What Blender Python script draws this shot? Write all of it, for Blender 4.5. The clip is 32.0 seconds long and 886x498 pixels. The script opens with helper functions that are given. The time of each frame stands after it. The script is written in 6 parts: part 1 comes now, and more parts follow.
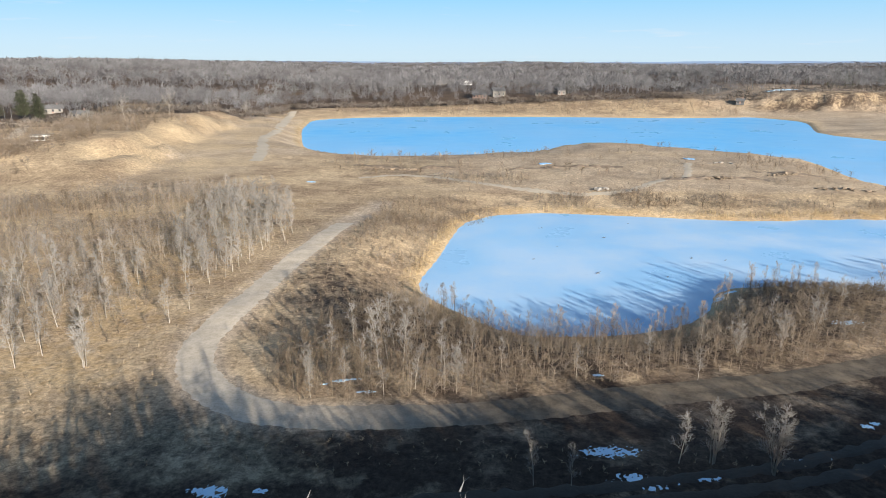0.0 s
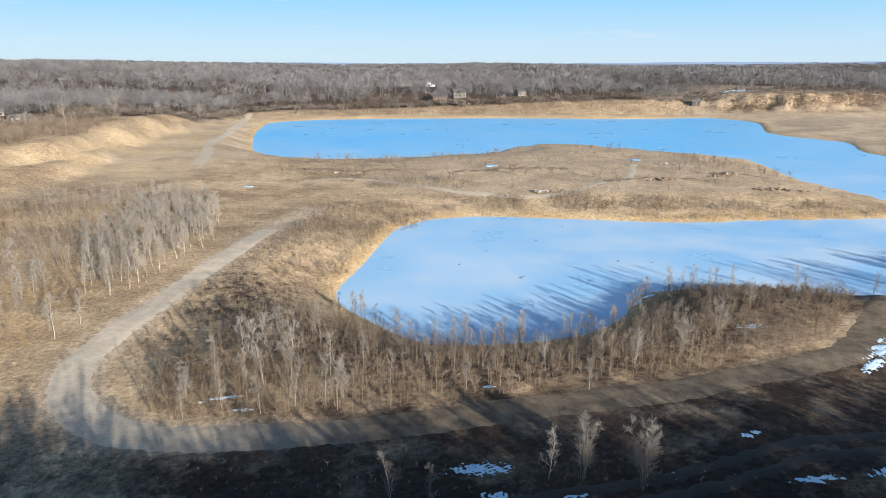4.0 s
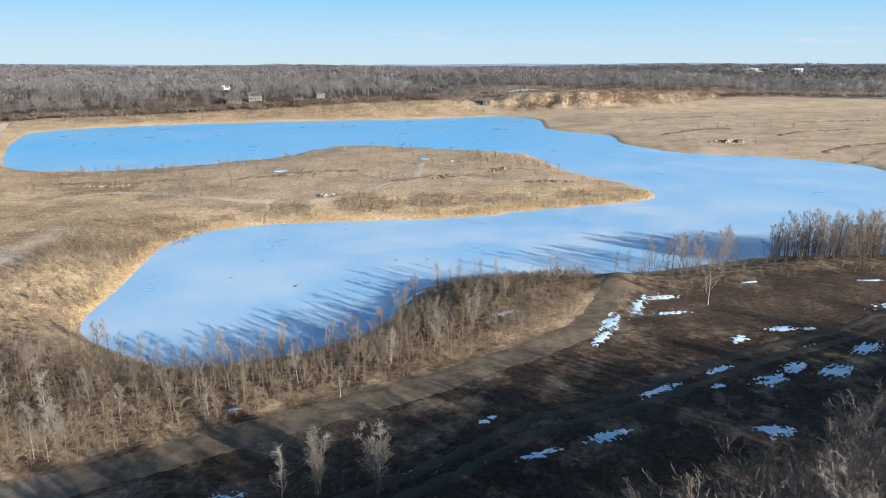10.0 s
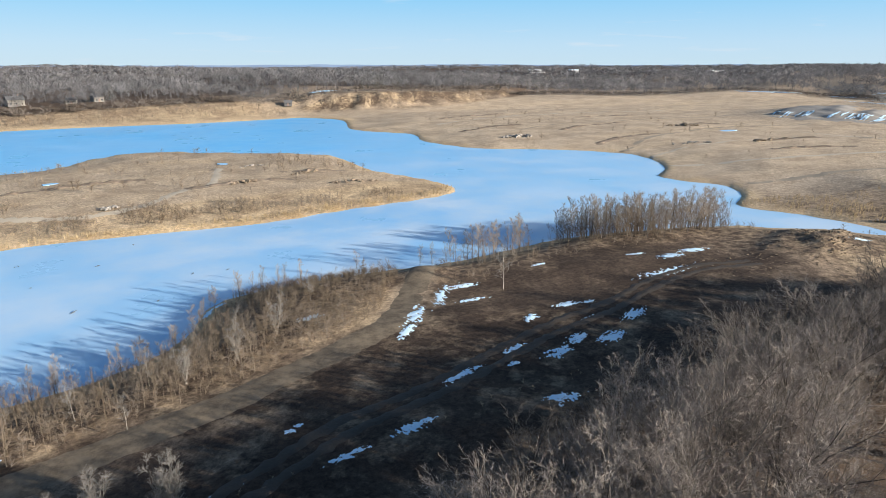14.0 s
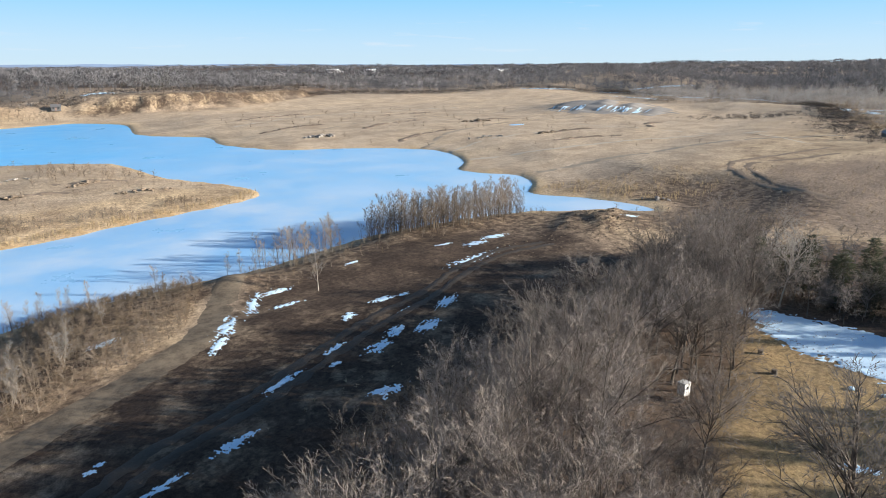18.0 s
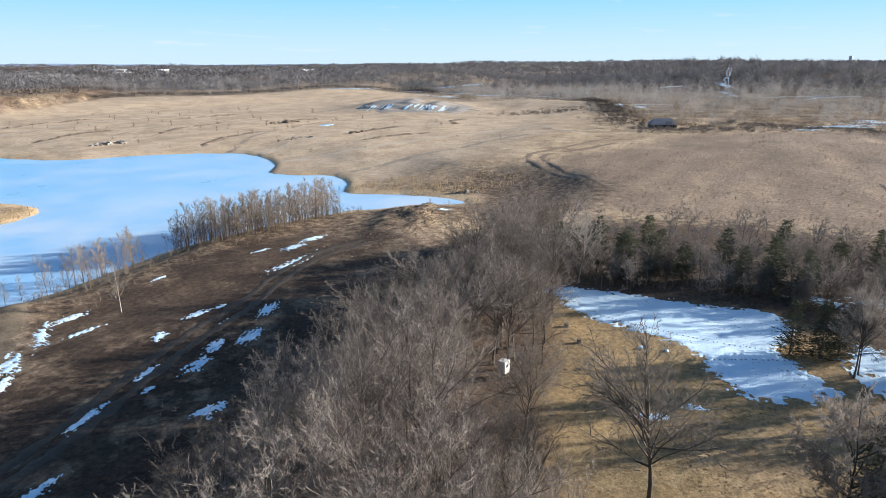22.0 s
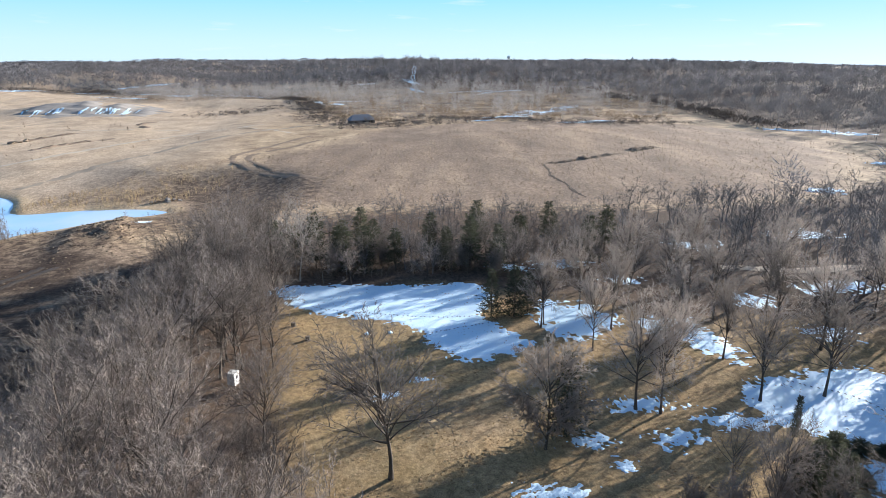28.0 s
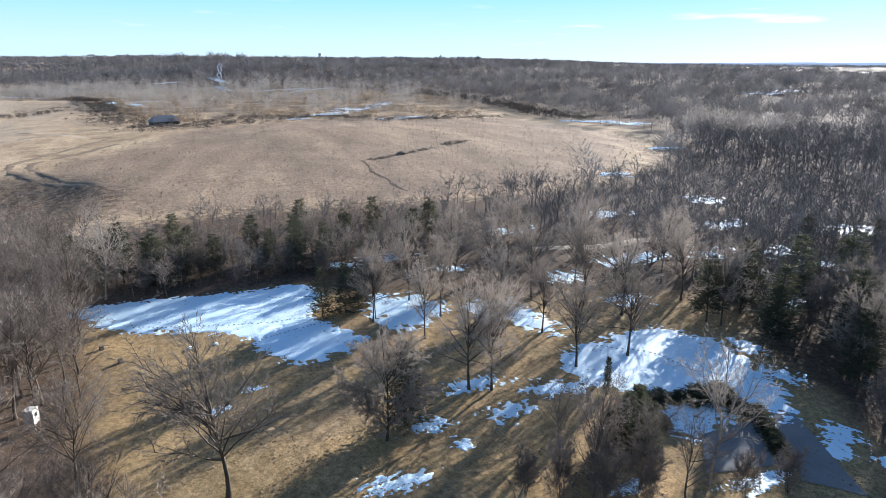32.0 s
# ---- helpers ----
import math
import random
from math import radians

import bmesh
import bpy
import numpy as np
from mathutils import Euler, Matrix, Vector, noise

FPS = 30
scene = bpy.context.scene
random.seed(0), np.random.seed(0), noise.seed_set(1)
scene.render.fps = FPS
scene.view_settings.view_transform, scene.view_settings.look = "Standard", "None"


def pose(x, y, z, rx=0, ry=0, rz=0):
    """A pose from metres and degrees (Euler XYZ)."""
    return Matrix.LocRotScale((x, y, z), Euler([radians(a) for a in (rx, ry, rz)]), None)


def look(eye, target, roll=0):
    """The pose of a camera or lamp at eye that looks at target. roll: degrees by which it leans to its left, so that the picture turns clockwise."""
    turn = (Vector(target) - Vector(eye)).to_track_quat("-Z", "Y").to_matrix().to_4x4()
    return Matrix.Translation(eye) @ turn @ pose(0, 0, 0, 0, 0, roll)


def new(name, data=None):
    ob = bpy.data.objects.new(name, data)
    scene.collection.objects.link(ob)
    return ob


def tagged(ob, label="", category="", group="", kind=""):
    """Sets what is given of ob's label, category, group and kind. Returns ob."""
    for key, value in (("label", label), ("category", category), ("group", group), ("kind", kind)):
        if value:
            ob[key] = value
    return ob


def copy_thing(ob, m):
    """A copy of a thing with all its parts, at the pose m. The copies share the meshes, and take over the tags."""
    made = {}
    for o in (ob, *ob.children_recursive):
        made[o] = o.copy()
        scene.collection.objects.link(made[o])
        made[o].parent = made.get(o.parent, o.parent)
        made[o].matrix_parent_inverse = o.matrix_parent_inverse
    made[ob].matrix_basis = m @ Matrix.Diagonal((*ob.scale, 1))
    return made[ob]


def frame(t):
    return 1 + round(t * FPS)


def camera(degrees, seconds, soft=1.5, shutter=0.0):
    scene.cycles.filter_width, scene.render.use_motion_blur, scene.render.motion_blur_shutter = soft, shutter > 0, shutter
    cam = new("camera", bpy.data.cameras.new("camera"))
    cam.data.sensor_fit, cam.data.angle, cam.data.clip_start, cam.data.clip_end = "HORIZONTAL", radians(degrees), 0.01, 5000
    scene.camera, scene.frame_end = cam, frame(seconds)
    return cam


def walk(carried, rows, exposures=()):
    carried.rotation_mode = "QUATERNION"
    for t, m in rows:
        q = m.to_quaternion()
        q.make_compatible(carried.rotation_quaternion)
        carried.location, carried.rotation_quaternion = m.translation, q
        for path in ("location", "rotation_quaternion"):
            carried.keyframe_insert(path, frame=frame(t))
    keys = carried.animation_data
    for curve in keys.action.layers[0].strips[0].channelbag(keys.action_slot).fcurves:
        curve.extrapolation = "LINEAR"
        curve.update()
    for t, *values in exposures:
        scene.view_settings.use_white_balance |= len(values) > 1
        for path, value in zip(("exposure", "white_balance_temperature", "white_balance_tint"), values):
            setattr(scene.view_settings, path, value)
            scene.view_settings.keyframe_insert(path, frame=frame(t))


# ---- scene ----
cam = camera(69.4, 32.0, 0.7)
METRES, EYE, TILT, LEAN, TURN = 21.0, 30.6, -16.3, 0.0, 0.0
ROWS = [
    (0.0, 0.0, 0.0, 0.0, 0.0, 0.0, -0.0),
    (0.5, 0.0841, 0.0194, 0.0042, 0.01, 0.01, 0.0),
    (1.0, 0.1651, 0.038, 0.0096, -0.01, 0.01, -0.0),
    (1.5, 0.2273, 0.0528, 0.0125, -0.0, 0.04, 0.02),
    (2.0, 0.2698, 0.0638, 0.0169, -0.03, 0.05, 0.02),
    (2.5, 0.3082, 0.0731, 0.0211, -0.17, 0.07, 0.06),
    (4.5, 0.4595, 0.0941, 0.0413, -3.26, 0.08, 1.01),
    (5.0, 0.4976, 0.0979, 0.0454, -4.21, 0.07, 1.3),
    (5.5, 0.5353, 0.1017, 0.0487, -5.16, 0.05, 1.62),
    (6.0, 0.572, 0.1044, 0.0504, -6.16, 0.04, 1.9),
    (6.5, 0.6076, 0.1074, 0.0507, -7.37, 0.02, 2.26),
    (7.0, 0.6405, 0.108, 0.0512, -8.68, -0.03, 2.62),
    (7.5, 0.671, 0.1096, 0.0497, -10.04, -0.06, 3.01),
    (8.0, 0.6995, 0.1102, 0.0504, -11.42, -0.14, 3.38),
    (8.5, 0.7286, 0.1095, 0.0484, -12.78, -0.21, 3.8),
    (9.0, 0.7569, 0.1068, 0.046, -14.26, -0.32, 4.23),
    (9.5, 0.7835, 0.1035, 0.0433, -16.05, -0.45, 4.71),
    (10.0, 0.8097, 0.0988, 0.0419, -18.15, -0.62, 5.29),
    (10.5, 0.8358, 0.094, 0.0415, -20.24, -0.82, 5.88),
    (11.0, 0.861, 0.0892, 0.0385, -22.34, -1.02, 6.43),
    (11.5, 0.8858, 0.0829, 0.0353, -24.42, -1.25, 6.98),
    (12.0, 0.9066, 0.0761, 0.0319, -26.5, -1.51, 7.48),
    (12.5, 0.9142, 0.074, 0.0294, -28.48, -1.77, 7.96),
    (13.0, 0.9123, 0.0744, 0.0277, -30.52, -2.04, 8.45),
    (13.5, 0.9085, 0.0751, 0.0256, -32.57, -2.34, 8.94),
    (14.0, 0.908, 0.077, 0.0219, -34.63, -2.66, 9.43),
    (14.5, 0.9085, 0.0767, 0.0196, -36.77, -3.02, 9.94),
    (16.5, 0.9119, 0.0778, 0.0137, -45.45, -4.69, 11.8),
    (17.0, 0.9123, 0.0774, 0.0123, -47.6, -5.12, 12.2),
    (17.5, 0.9122, 0.0772, 0.0116, -49.77, -5.57, 12.61),
    (18.0, 0.9132, 0.0751, 0.0118, -51.9, -6.08, 13.02),
    (18.5, 0.9119, 0.076, 0.0114, -54.04, -6.57, 13.36),
    (19.0, 0.9116, 0.0757, 0.0098, -56.17, -7.06, 13.69),
    (19.5, 0.912, 0.0757, 0.0085, -58.24, -7.54, 14.01),
    (20.0, 0.9117, 0.0749, 0.0082, -60.32, -8.07, 14.3),
    (20.5, 0.9104, 0.0741, 0.0084, -62.43, -8.59, 14.56),
    (21.0, 0.9102, 0.074, 0.0069, -64.55, -9.12, 14.83),
    (21.5, 0.9099, 0.073, 0.0056, -66.69, -9.67, 15.1),
    (22.0, 0.908, 0.0719, 0.0061, -68.89, -10.26, 15.31),
    (22.5, 0.9078, 0.0716, 0.0046, -71.13, -10.86, 15.53),
    (23.0, 0.9068, 0.0702, 0.0045, -73.36, -11.48, 15.71),
    (23.5, 0.9049, 0.0703, 0.004, -75.6, -12.09, 15.86),
    (24.0, 0.9047, 0.0703, 0.0034, -77.82, -12.7, 16.0),
    (24.5, 0.9046, 0.0698, 0.0032, -80.0, -13.3, 16.1),
    (25.0, 0.905, 0.0693, 0.003, -82.2, -13.91, 16.18),
    (25.5, 0.9054, 0.0689, 0.003, -84.42, -14.54, 16.22),
    (27.5, 0.8984, 0.0652, 0.0021, -93.48, -17.14, 16.27),
    (28.0, 0.8992, 0.0663, 0.0005, -95.69, -17.79, 16.2),
    (28.5, 0.8992, 0.0667, -0.001, -97.72, -18.39, 16.12),
    (29.0, 0.8981, 0.0666, -0.0019, -99.6, -18.94, 16.05),
    (29.5, 0.898, 0.0673, -0.0035, -101.64, -19.52, 15.94),
    (30.0, 0.8983, 0.0684, -0.0054, -103.86, -20.15, 15.78),
    (30.5, 0.8978, 0.0688, -0.0066, -106.11, -20.8, 15.6),
    (31.0, 0.8982, 0.0697, -0.0078, -108.33, -21.41, 15.41),
    (31.5, 0.8978, 0.0706, -0.0085, -110.34, -21.96, 15.21),
    (32.0, 0.8977, 0.0713, -0.0095, -112.32, -22.49, 15.01),
]
walk(cam, [(t, pose(0, 0, EYE, TILT, LEAN, TURN) @ pose(METRES * x, METRES * y, METRES * z, 90 + pitch, roll, yaw)) for t, x, y, z, yaw, pitch, roll in ROWS],
     ((0, 0.75, 6500, 10), (7, 0.72, 6500, 10), (13, 0.66, 6480, 10), (20, 0.82, 6400, 11), (25, 0.95, 6220, 12), (28, 1.02, 6140, 12), (32, 1.07, 6100, 12)))

# ---- light ----
SUN_WAY = Vector((0.54, -0.84, 0.0)).normalized()
SUN_UP = radians(14.8)
world = bpy.data.worlds.new("sky")
scene.world = world
world.use_nodes = True
wn, wl = world.node_tree.nodes, world.node_tree.links
wn.clear()
w_out, w_bg = wn.new("ShaderNodeOutputWorld"), wn.new("ShaderNodeBackground")
sky = wn.new("ShaderNodeTexSky")
sky.sky_type, sky.sun_disc = "NISHITA", False
sky.sun_elevation, sky.sun_rotation = SUN_UP, math.atan2(SUN_WAY.x, SUN_WAY.y)
sky.air_density, sky.dust_density, sky.ozone_density = 1.0, 0.2, 1.2
w_co, w_sep, w_ramp, w_mix = wn.new("ShaderNodeTexCoord"), wn.new("ShaderNodeSeparateXYZ"), wn.new("ShaderNodeValToRGB"), wn.new("ShaderNodeMix")
wl.new(w_co.outputs["Generated"], w_sep.inputs[0])
wl.new(w_sep.outputs["Z"], w_ramp.inputs[0])
stops = w_ramp.color_ramp.elements
stops[0].color, stops[1].color = (0.67, 0.90, 1.06, 1), (0.09, 0.175, 0.36, 1)
for place, colour in ((0.03, (0.60, 0.87, 1.10)), (0.10, (0.31, 0.74, 1.13)), (0.20, (0.235, 0.45, 0.735)), (0.40, (0.145, 0.28, 0.51))):
    stops.new(place).color = (*colour, 1)
w_mix.data_type = "RGBA"
w_mix.inputs["Factor"].default_value = 0.90
w_gain = wn.new("ShaderNodeVectorMath")
w_gain.operation = "SCALE"
w_gain.inputs["Scale"].default_value = 0.10
wl.new(sky.outputs[0], w_gain.inputs[0])
wl.new(w_gain.outputs[0], w_mix.inputs[6])
wl.new(w_ramp.outputs[0], w_mix.inputs[7])
# a few thin clouds low over the horizon
w_map, w_noise, w_cut = wn.new("ShaderNodeMapping"), wn.new("ShaderNodeTexNoise"), wn.new("ShaderNodeMapRange")
w_map.inputs["Scale"].default_value = (7.0, 7.0, 70.0)
w_noise.inputs["Scale"].default_value, w_noise.inputs["Detail"].default_value = 1.6, 5.0
w_cut.inputs["From Min"].default_value, w_cut.inputs["From Max"].default_value = 0.625, 0.82
w_cut.inputs["To Max"].default_value = 0.5
w_cloud = wn.new("ShaderNodeMix")
w_cloud.data_type = "RGBA"
w_cloud.inputs[7].default_value = (0.86, 0.92, 0.99, 1)
wl.new(w_co.outputs["Generated"], w_map.inputs[0])
wl.new(w_map.outputs[0], w_noise.inputs["Vector"])
wl.new(w_noise.outputs["Fac"], w_cut.inputs["Value"])
wl.new(w_cut.outputs[0], w_cloud.inputs["Factor"])
wl.new(w_mix.outputs[2], w_cloud.inputs[6])
w_last = w_cloud.outputs[2]
for way, wide in (((0.743, -0.666, 0.060), 0.040), ((0.690, -0.722, 0.062), 0.055), ((0.660, -0.750, 0.052), 0.05), ((0.837, -0.545, 0.048), 0.035)):
    w_off, w_flat, w_len, w_fade, w_wisp, w_part = (wn.new("ShaderNode" + k) for k in ("VectorMath", "VectorMath", "VectorMath", "MapRange", "Math", "Mix"))
    w_off.operation, w_flat.operation, w_len.operation, w_wisp.operation, w_part.data_type = "SUBTRACT", "MULTIPLY", "LENGTH", "MULTIPLY", "RGBA"
    w_off.inputs[1].default_value, w_flat.inputs[1].default_value = way, (1 / wide, 1 / wide, 7 / wide)
    w_fade.inputs["From Min"].default_value, w_fade.inputs["From Max"].default_value = 1.0, 0.2
    w_tear = wn.new("ShaderNodeMapRange")
    w_tear.inputs["From Min"].default_value, w_tear.inputs["From Max"].default_value = 0.42, 0.62
    w_part.inputs[7].default_value = (1.15, 1.18, 1.18, 1)
    wl.new(w_co.outputs["Generated"], w_off.inputs[0])
    wl.new(w_off.outputs[0], w_flat.inputs[0])
    wl.new(w_flat.outputs[0], w_len.inputs[0])
    wl.new(w_len.outputs["Value"], w_fade.inputs["Value"])
    wl.new(w_noise.outputs["Fac"], w_tear.inputs["Value"])
    wl.new(w_fade.outputs[0], w_wisp.inputs[0])
    wl.new(w_tear.outputs[0], w_wisp.inputs[1])
    wl.new(w_wisp.outputs[0], w_part.inputs["Factor"])
    wl.new(w_last, w_part.inputs[6])
    w_last = w_part.outputs[2]
wl.new(w_last, w_bg.inputs["Color"])
w_bg.inputs["Strength"].default_value = 0.56
wl.new(w_bg.outputs[0], w_out.inputs["Surface"])
sun = new("sun", bpy.data.lights.new("sun", "SUN"))
sun.data.energy, sun.data.angle, sun.data.color = 6.7, radians(0.53), (1.0, 0.94, 0.85)
sun.matrix_world = look(SUN_WAY * 100 * math.cos(SUN_UP) + Vector((0, 0, 100 * math.sin(SUN_UP))), (0, 0, 0))


# ---- materials ----
def shader(name, rough=0.9, spec=0.2):
    m = bpy.data.materials.new(name)
    m.use_nodes = True
    b = m.node_tree.nodes["Principled BSDF"]
    b.inputs["Roughness"].default_value = rough
    b.inputs["Specular IOR Level"].default_value = spec
    return m, m.node_tree.nodes, m.node_tree.links, b


def noise_tex(n, l, scale, detail=4.0, rough=0.6, vec=None):
    t = n.new("ShaderNodeTexNoise")
    t.inputs["Scale"].default_value, t.inputs["Detail"].default_value, t.inputs["Roughness"].default_value = scale, detail, rough
    if vec is not None:
        l.new(vec, t.inputs["Vector"])
    return t.outputs["Fac"]


def ramp(n, l, fac, lo, hi, a=0.0, b=1.0):
    r = n.new("ShaderNodeMapRange")
    r.inputs["From Min"].default_value, r.inputs["From Max"].default_value = lo, hi
    r.inputs["To Min"].default_value, r.inputs["To Max"].default_value = a, b
    l.new(fac, r.inputs["Value"])
    return r.outputs["Result"]


def mixc(n, l, fac, a, b):
    x = n.new("ShaderNodeMix")
    x.data_type = "RGBA"
    for sock, v in ((x.inputs["Factor"], fac), (x.inputs[6], a), (x.inputs[7], b)):
        if isinstance(v, (tuple, float)):
            sock.default_value = (*v, 1) if isinstance(v, tuple) else v
        else:
            l.new(v, sock)
    return x.outputs[2]


def maths(n, l, op, a, b=None):
    x = n.new("ShaderNodeMath")
    x.operation, x.use_clamp = op, True
    for i, v in enumerate((a, b)):
        if v is None:
            continue
        if isinstance(v, float):
            x.inputs[i].default_value = v
        else:
            l.new(v, x.inputs[i])
    return x.outputs[0]


def bump(n, l, b, height, strength, dist):
    x = n.new("ShaderNodeBump")
    x.inputs["Strength"].default_value, x.inputs["Distance"].default_value = strength, dist
    l.new(height, x.inputs["Height"])
    l.new(x.outputs[0], b.inputs["Normal"])


def plain(name, c1, c2, coarse, fine, rough=0.9, relief=0.0, spec=0.2, vary=0.0, island=0.0, thin=0.0, each=0.0):
    """A surface of two colours: patches and grain in world space, with a random tint for each object or loose piece."""
    m, n, l, b = shader(name, rough, spec)
    pos = n.new("ShaderNodeNewGeometry")
    big, small = noise_tex(n, l, coarse, 3, 0.6, pos.outputs["Position"]), noise_tex(n, l, fine, 4, 0.7, pos.outputs["Position"])
    f = maths(n, l, "MULTIPLY_ADD", ramp(n, l, big, 0.3, 0.7), 0.5)
    n[-1].inputs[2].default_value = 0.0
    g = maths(n, l, "ADD", f, ramp(n, l, small, 0.3, 0.7, 0.0, 0.5))
    col = mixc(n, l, g, c1, c2)
    if vary or island:
        src = n.new("ShaderNodeObjectInfo").outputs["Random"] if vary else pos.outputs["Random Per Island"]
        k = vary or island
        hsv = n.new("ShaderNodeHueSaturation")
        l.new(ramp(n, l, src, 0, 1, 1 - k, 1 + k), hsv.inputs["Value"])
        l.new(col, hsv.inputs["Color"])
        col = hsv.outputs[0]
    if each:
        tint = n.new("ShaderNodeAttribute")
        tint.attribute_name = "tint"
        hsv = n.new("ShaderNodeHueSaturation")
        l.new(ramp(n, l, tint.outputs["Fac"], 0, 1, 1 - each, 1 + each), hsv.inputs["Value"])
        l.new(ramp(n, l, tint.outputs["Fac"], 0, 1, 1.25, 0.75), hsv.inputs["Saturation"])
        l.new(col, hsv.inputs["Color"])
        col = hsv.outputs[0]
    l.new(col, b.inputs["Base Color"])
    if relief:
        bump(n, l, b, small, 1.0, relief)
    if thin:
        t, x = n.new("ShaderNodeBsdfTranslucent"), n.new("ShaderNodeMixShader")
        l.new(col, t.inputs["Color"])
        x.inputs[0].default_value = thin
        l.new(b.outputs[0], x.inputs[1])
        l.new(t.outputs[0], x.inputs[2])
        l.new(x.outputs[0], n["Material Output"].inputs["Surface"])
    return m


def ground_material():
    m, n, l, b = shader("earth", 0.95, 0.1)
    pos = n.new("ShaderNodeNewGeometry").outputs["Position"]
    n1, n2, n3, n4 = (noise_tex(n, l, s, d, 0.65, pos) for s, d in ((0.012, 4), (0.07, 5), (0.6, 5), (4.0, 4)))
    n5 = noise_tex(n, l, 0.22, 5, 0.7, pos)
    turn = n.new("ShaderNodeMapping")
    turn.inputs["Rotation"].default_value, turn.inputs["Scale"].default_value = (0, 0, 0.35), (0.012, 0.055, 0.05)
    l.new(pos, turn.inputs["Vector"])
    n6 = noise_tex(n, l, 1.0, 6, 0.68, turn.outputs[0])
    grass = mixc(n, l, ramp(n, l, n1, 0.38, 0.62), (0.49, 0.39, 0.25), (0.335, 0.262, 0.17))
    grass = mixc(n, l, ramp(n, l, n2, 0.46, 0.62), grass, (0.24, 0.18, 0.12))
    grass = mixc(n, l, ramp(n, l, n6, 0.50, 0.66, 0.0, 0.6), grass, (0.205, 0.152, 0.10))
    grass = mixc(n, l, ramp(n, l, n6, 0.46, 0.34, 0.0, 0.5), grass, (0.58, 0.465, 0.31))
    grass = mixc(n, l, ramp(n, l, n5, 0.52, 0.66, 0.0, 0.45), grass, (0.15, 0.11, 0.075))
    grass = mixc(n, l, ramp(n, l, n5, 0.46, 0.30, 0.0, 0.6), grass, (0.62, 0.50, 0.335))
    grass = mixc(n, l, ramp(n, l, n3, 0.50, 0.70, 0.0, 0.5), grass, (0.115, 0.085, 0.057))
    grass = mixc(n, l, ramp(n, l, n4, 0.45, 0.7, 0.0, 0.4), grass, (0.60, 0.485, 0.33))
    one, two = n.new("ShaderNodeVertexColor"), n.new("ShaderNodeVertexColor")
    one.layer_name, two.layer_name = "cover", "growth"
    s1, s2 = n.new("ShaderNodeSeparateColor"), n.new("ShaderNodeSeparateColor")
    l.new(one.outputs[0], s1.inputs[0])
    l.new(two.outputs[0], s2.inputs[0])

    blend = maths(n, l, "ADD", maths(n, l, "MULTIPLY", n2, 0.3), maths(n, l, "MULTIPLY", n3, 0.25))
    blend = maths(n, l, "ADD", blend, maths(n, l, "MULTIPLY", n6, 0.45))

    def lay(col, mask, c1, c2, soft, tex):
        edge = maths(n, l, "ADD", mask, ramp(n, l, tex, 0.25, 0.75, -0.5, 0.5))
        n[-1].use_clamp = False
        fac = ramp(n, l, edge, 0.5 - soft, 0.5 + soft)
        fac = maths(n, l, "MULTIPLY", fac, ramp(n, l, mask, 0.02, 0.12))
        return mixc(n, l, fac, col, mixc(n, l, ramp(n, l, blend, 0.42, 0.58), c1, c2))

    grass = lay(grass, two.outputs["Alpha"], (0.31, 0.243, 0.178), (0.20, 0.158, 0.118), 0.4, n6)
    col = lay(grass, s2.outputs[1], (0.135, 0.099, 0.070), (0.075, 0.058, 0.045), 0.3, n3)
    col = lay(col, s2.outputs[0], (0.21, 0.168, 0.083), (0.35, 0.255, 0.137), 0.35, n2)
    col = lay(col, s1.outputs[1], (0.60, 0.505, 0.385), (0.37, 0.30, 0.215), 0.35, n6)
    col = lay(col, s1.outputs[0], (0.60, 0.475, 0.30), (0.44, 0.345, 0.22), 0.35, n3)
    col = lay(col, s1.outputs[2], (0.54, 0.41, 0.235), (0.37, 0.27, 0.145), 0.3, n3)
    # near-black, wet soil and the wood's shade in one colour
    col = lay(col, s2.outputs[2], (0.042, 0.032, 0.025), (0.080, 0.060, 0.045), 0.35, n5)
    speck = n.new("ShaderNodeHueSaturation")
    l.new(ramp(n, l, noise_tex(n, l, 11.0, 4, 0.75, pos), 0.32, 0.68, 0.62, 1.38), speck.inputs["Value"])
    l.new(col, speck.inputs["Color"])
    blade = n.new("ShaderNodeHueSaturation")
    l.new(ramp(n, l, noise_tex(n, l, 1.7, 6, 0.8, pos), 0.34, 0.66, 0.52, 1.48), blade.inputs["Value"])
    l.new(speck.outputs[0], blade.inputs["Color"])
    warm = n.new("ShaderNodeVectorMath")
    warm.operation, warm.inputs[1].default_value = "MULTIPLY", (1.05, 0.98, 0.93)
    l.new(blade.outputs[0], warm.inputs[0])
    col = warm.outputs[0]
    l.new(col, b.inputs["Base Color"])
    mixn = maths(n, l, "ADD", maths(n, l, "MULTIPLY", n3, 0.6), maths(n, l, "MULTIPLY", n4, 0.35))
    bump(n, l, b, mixn, 0.6, 0.14)
    return m


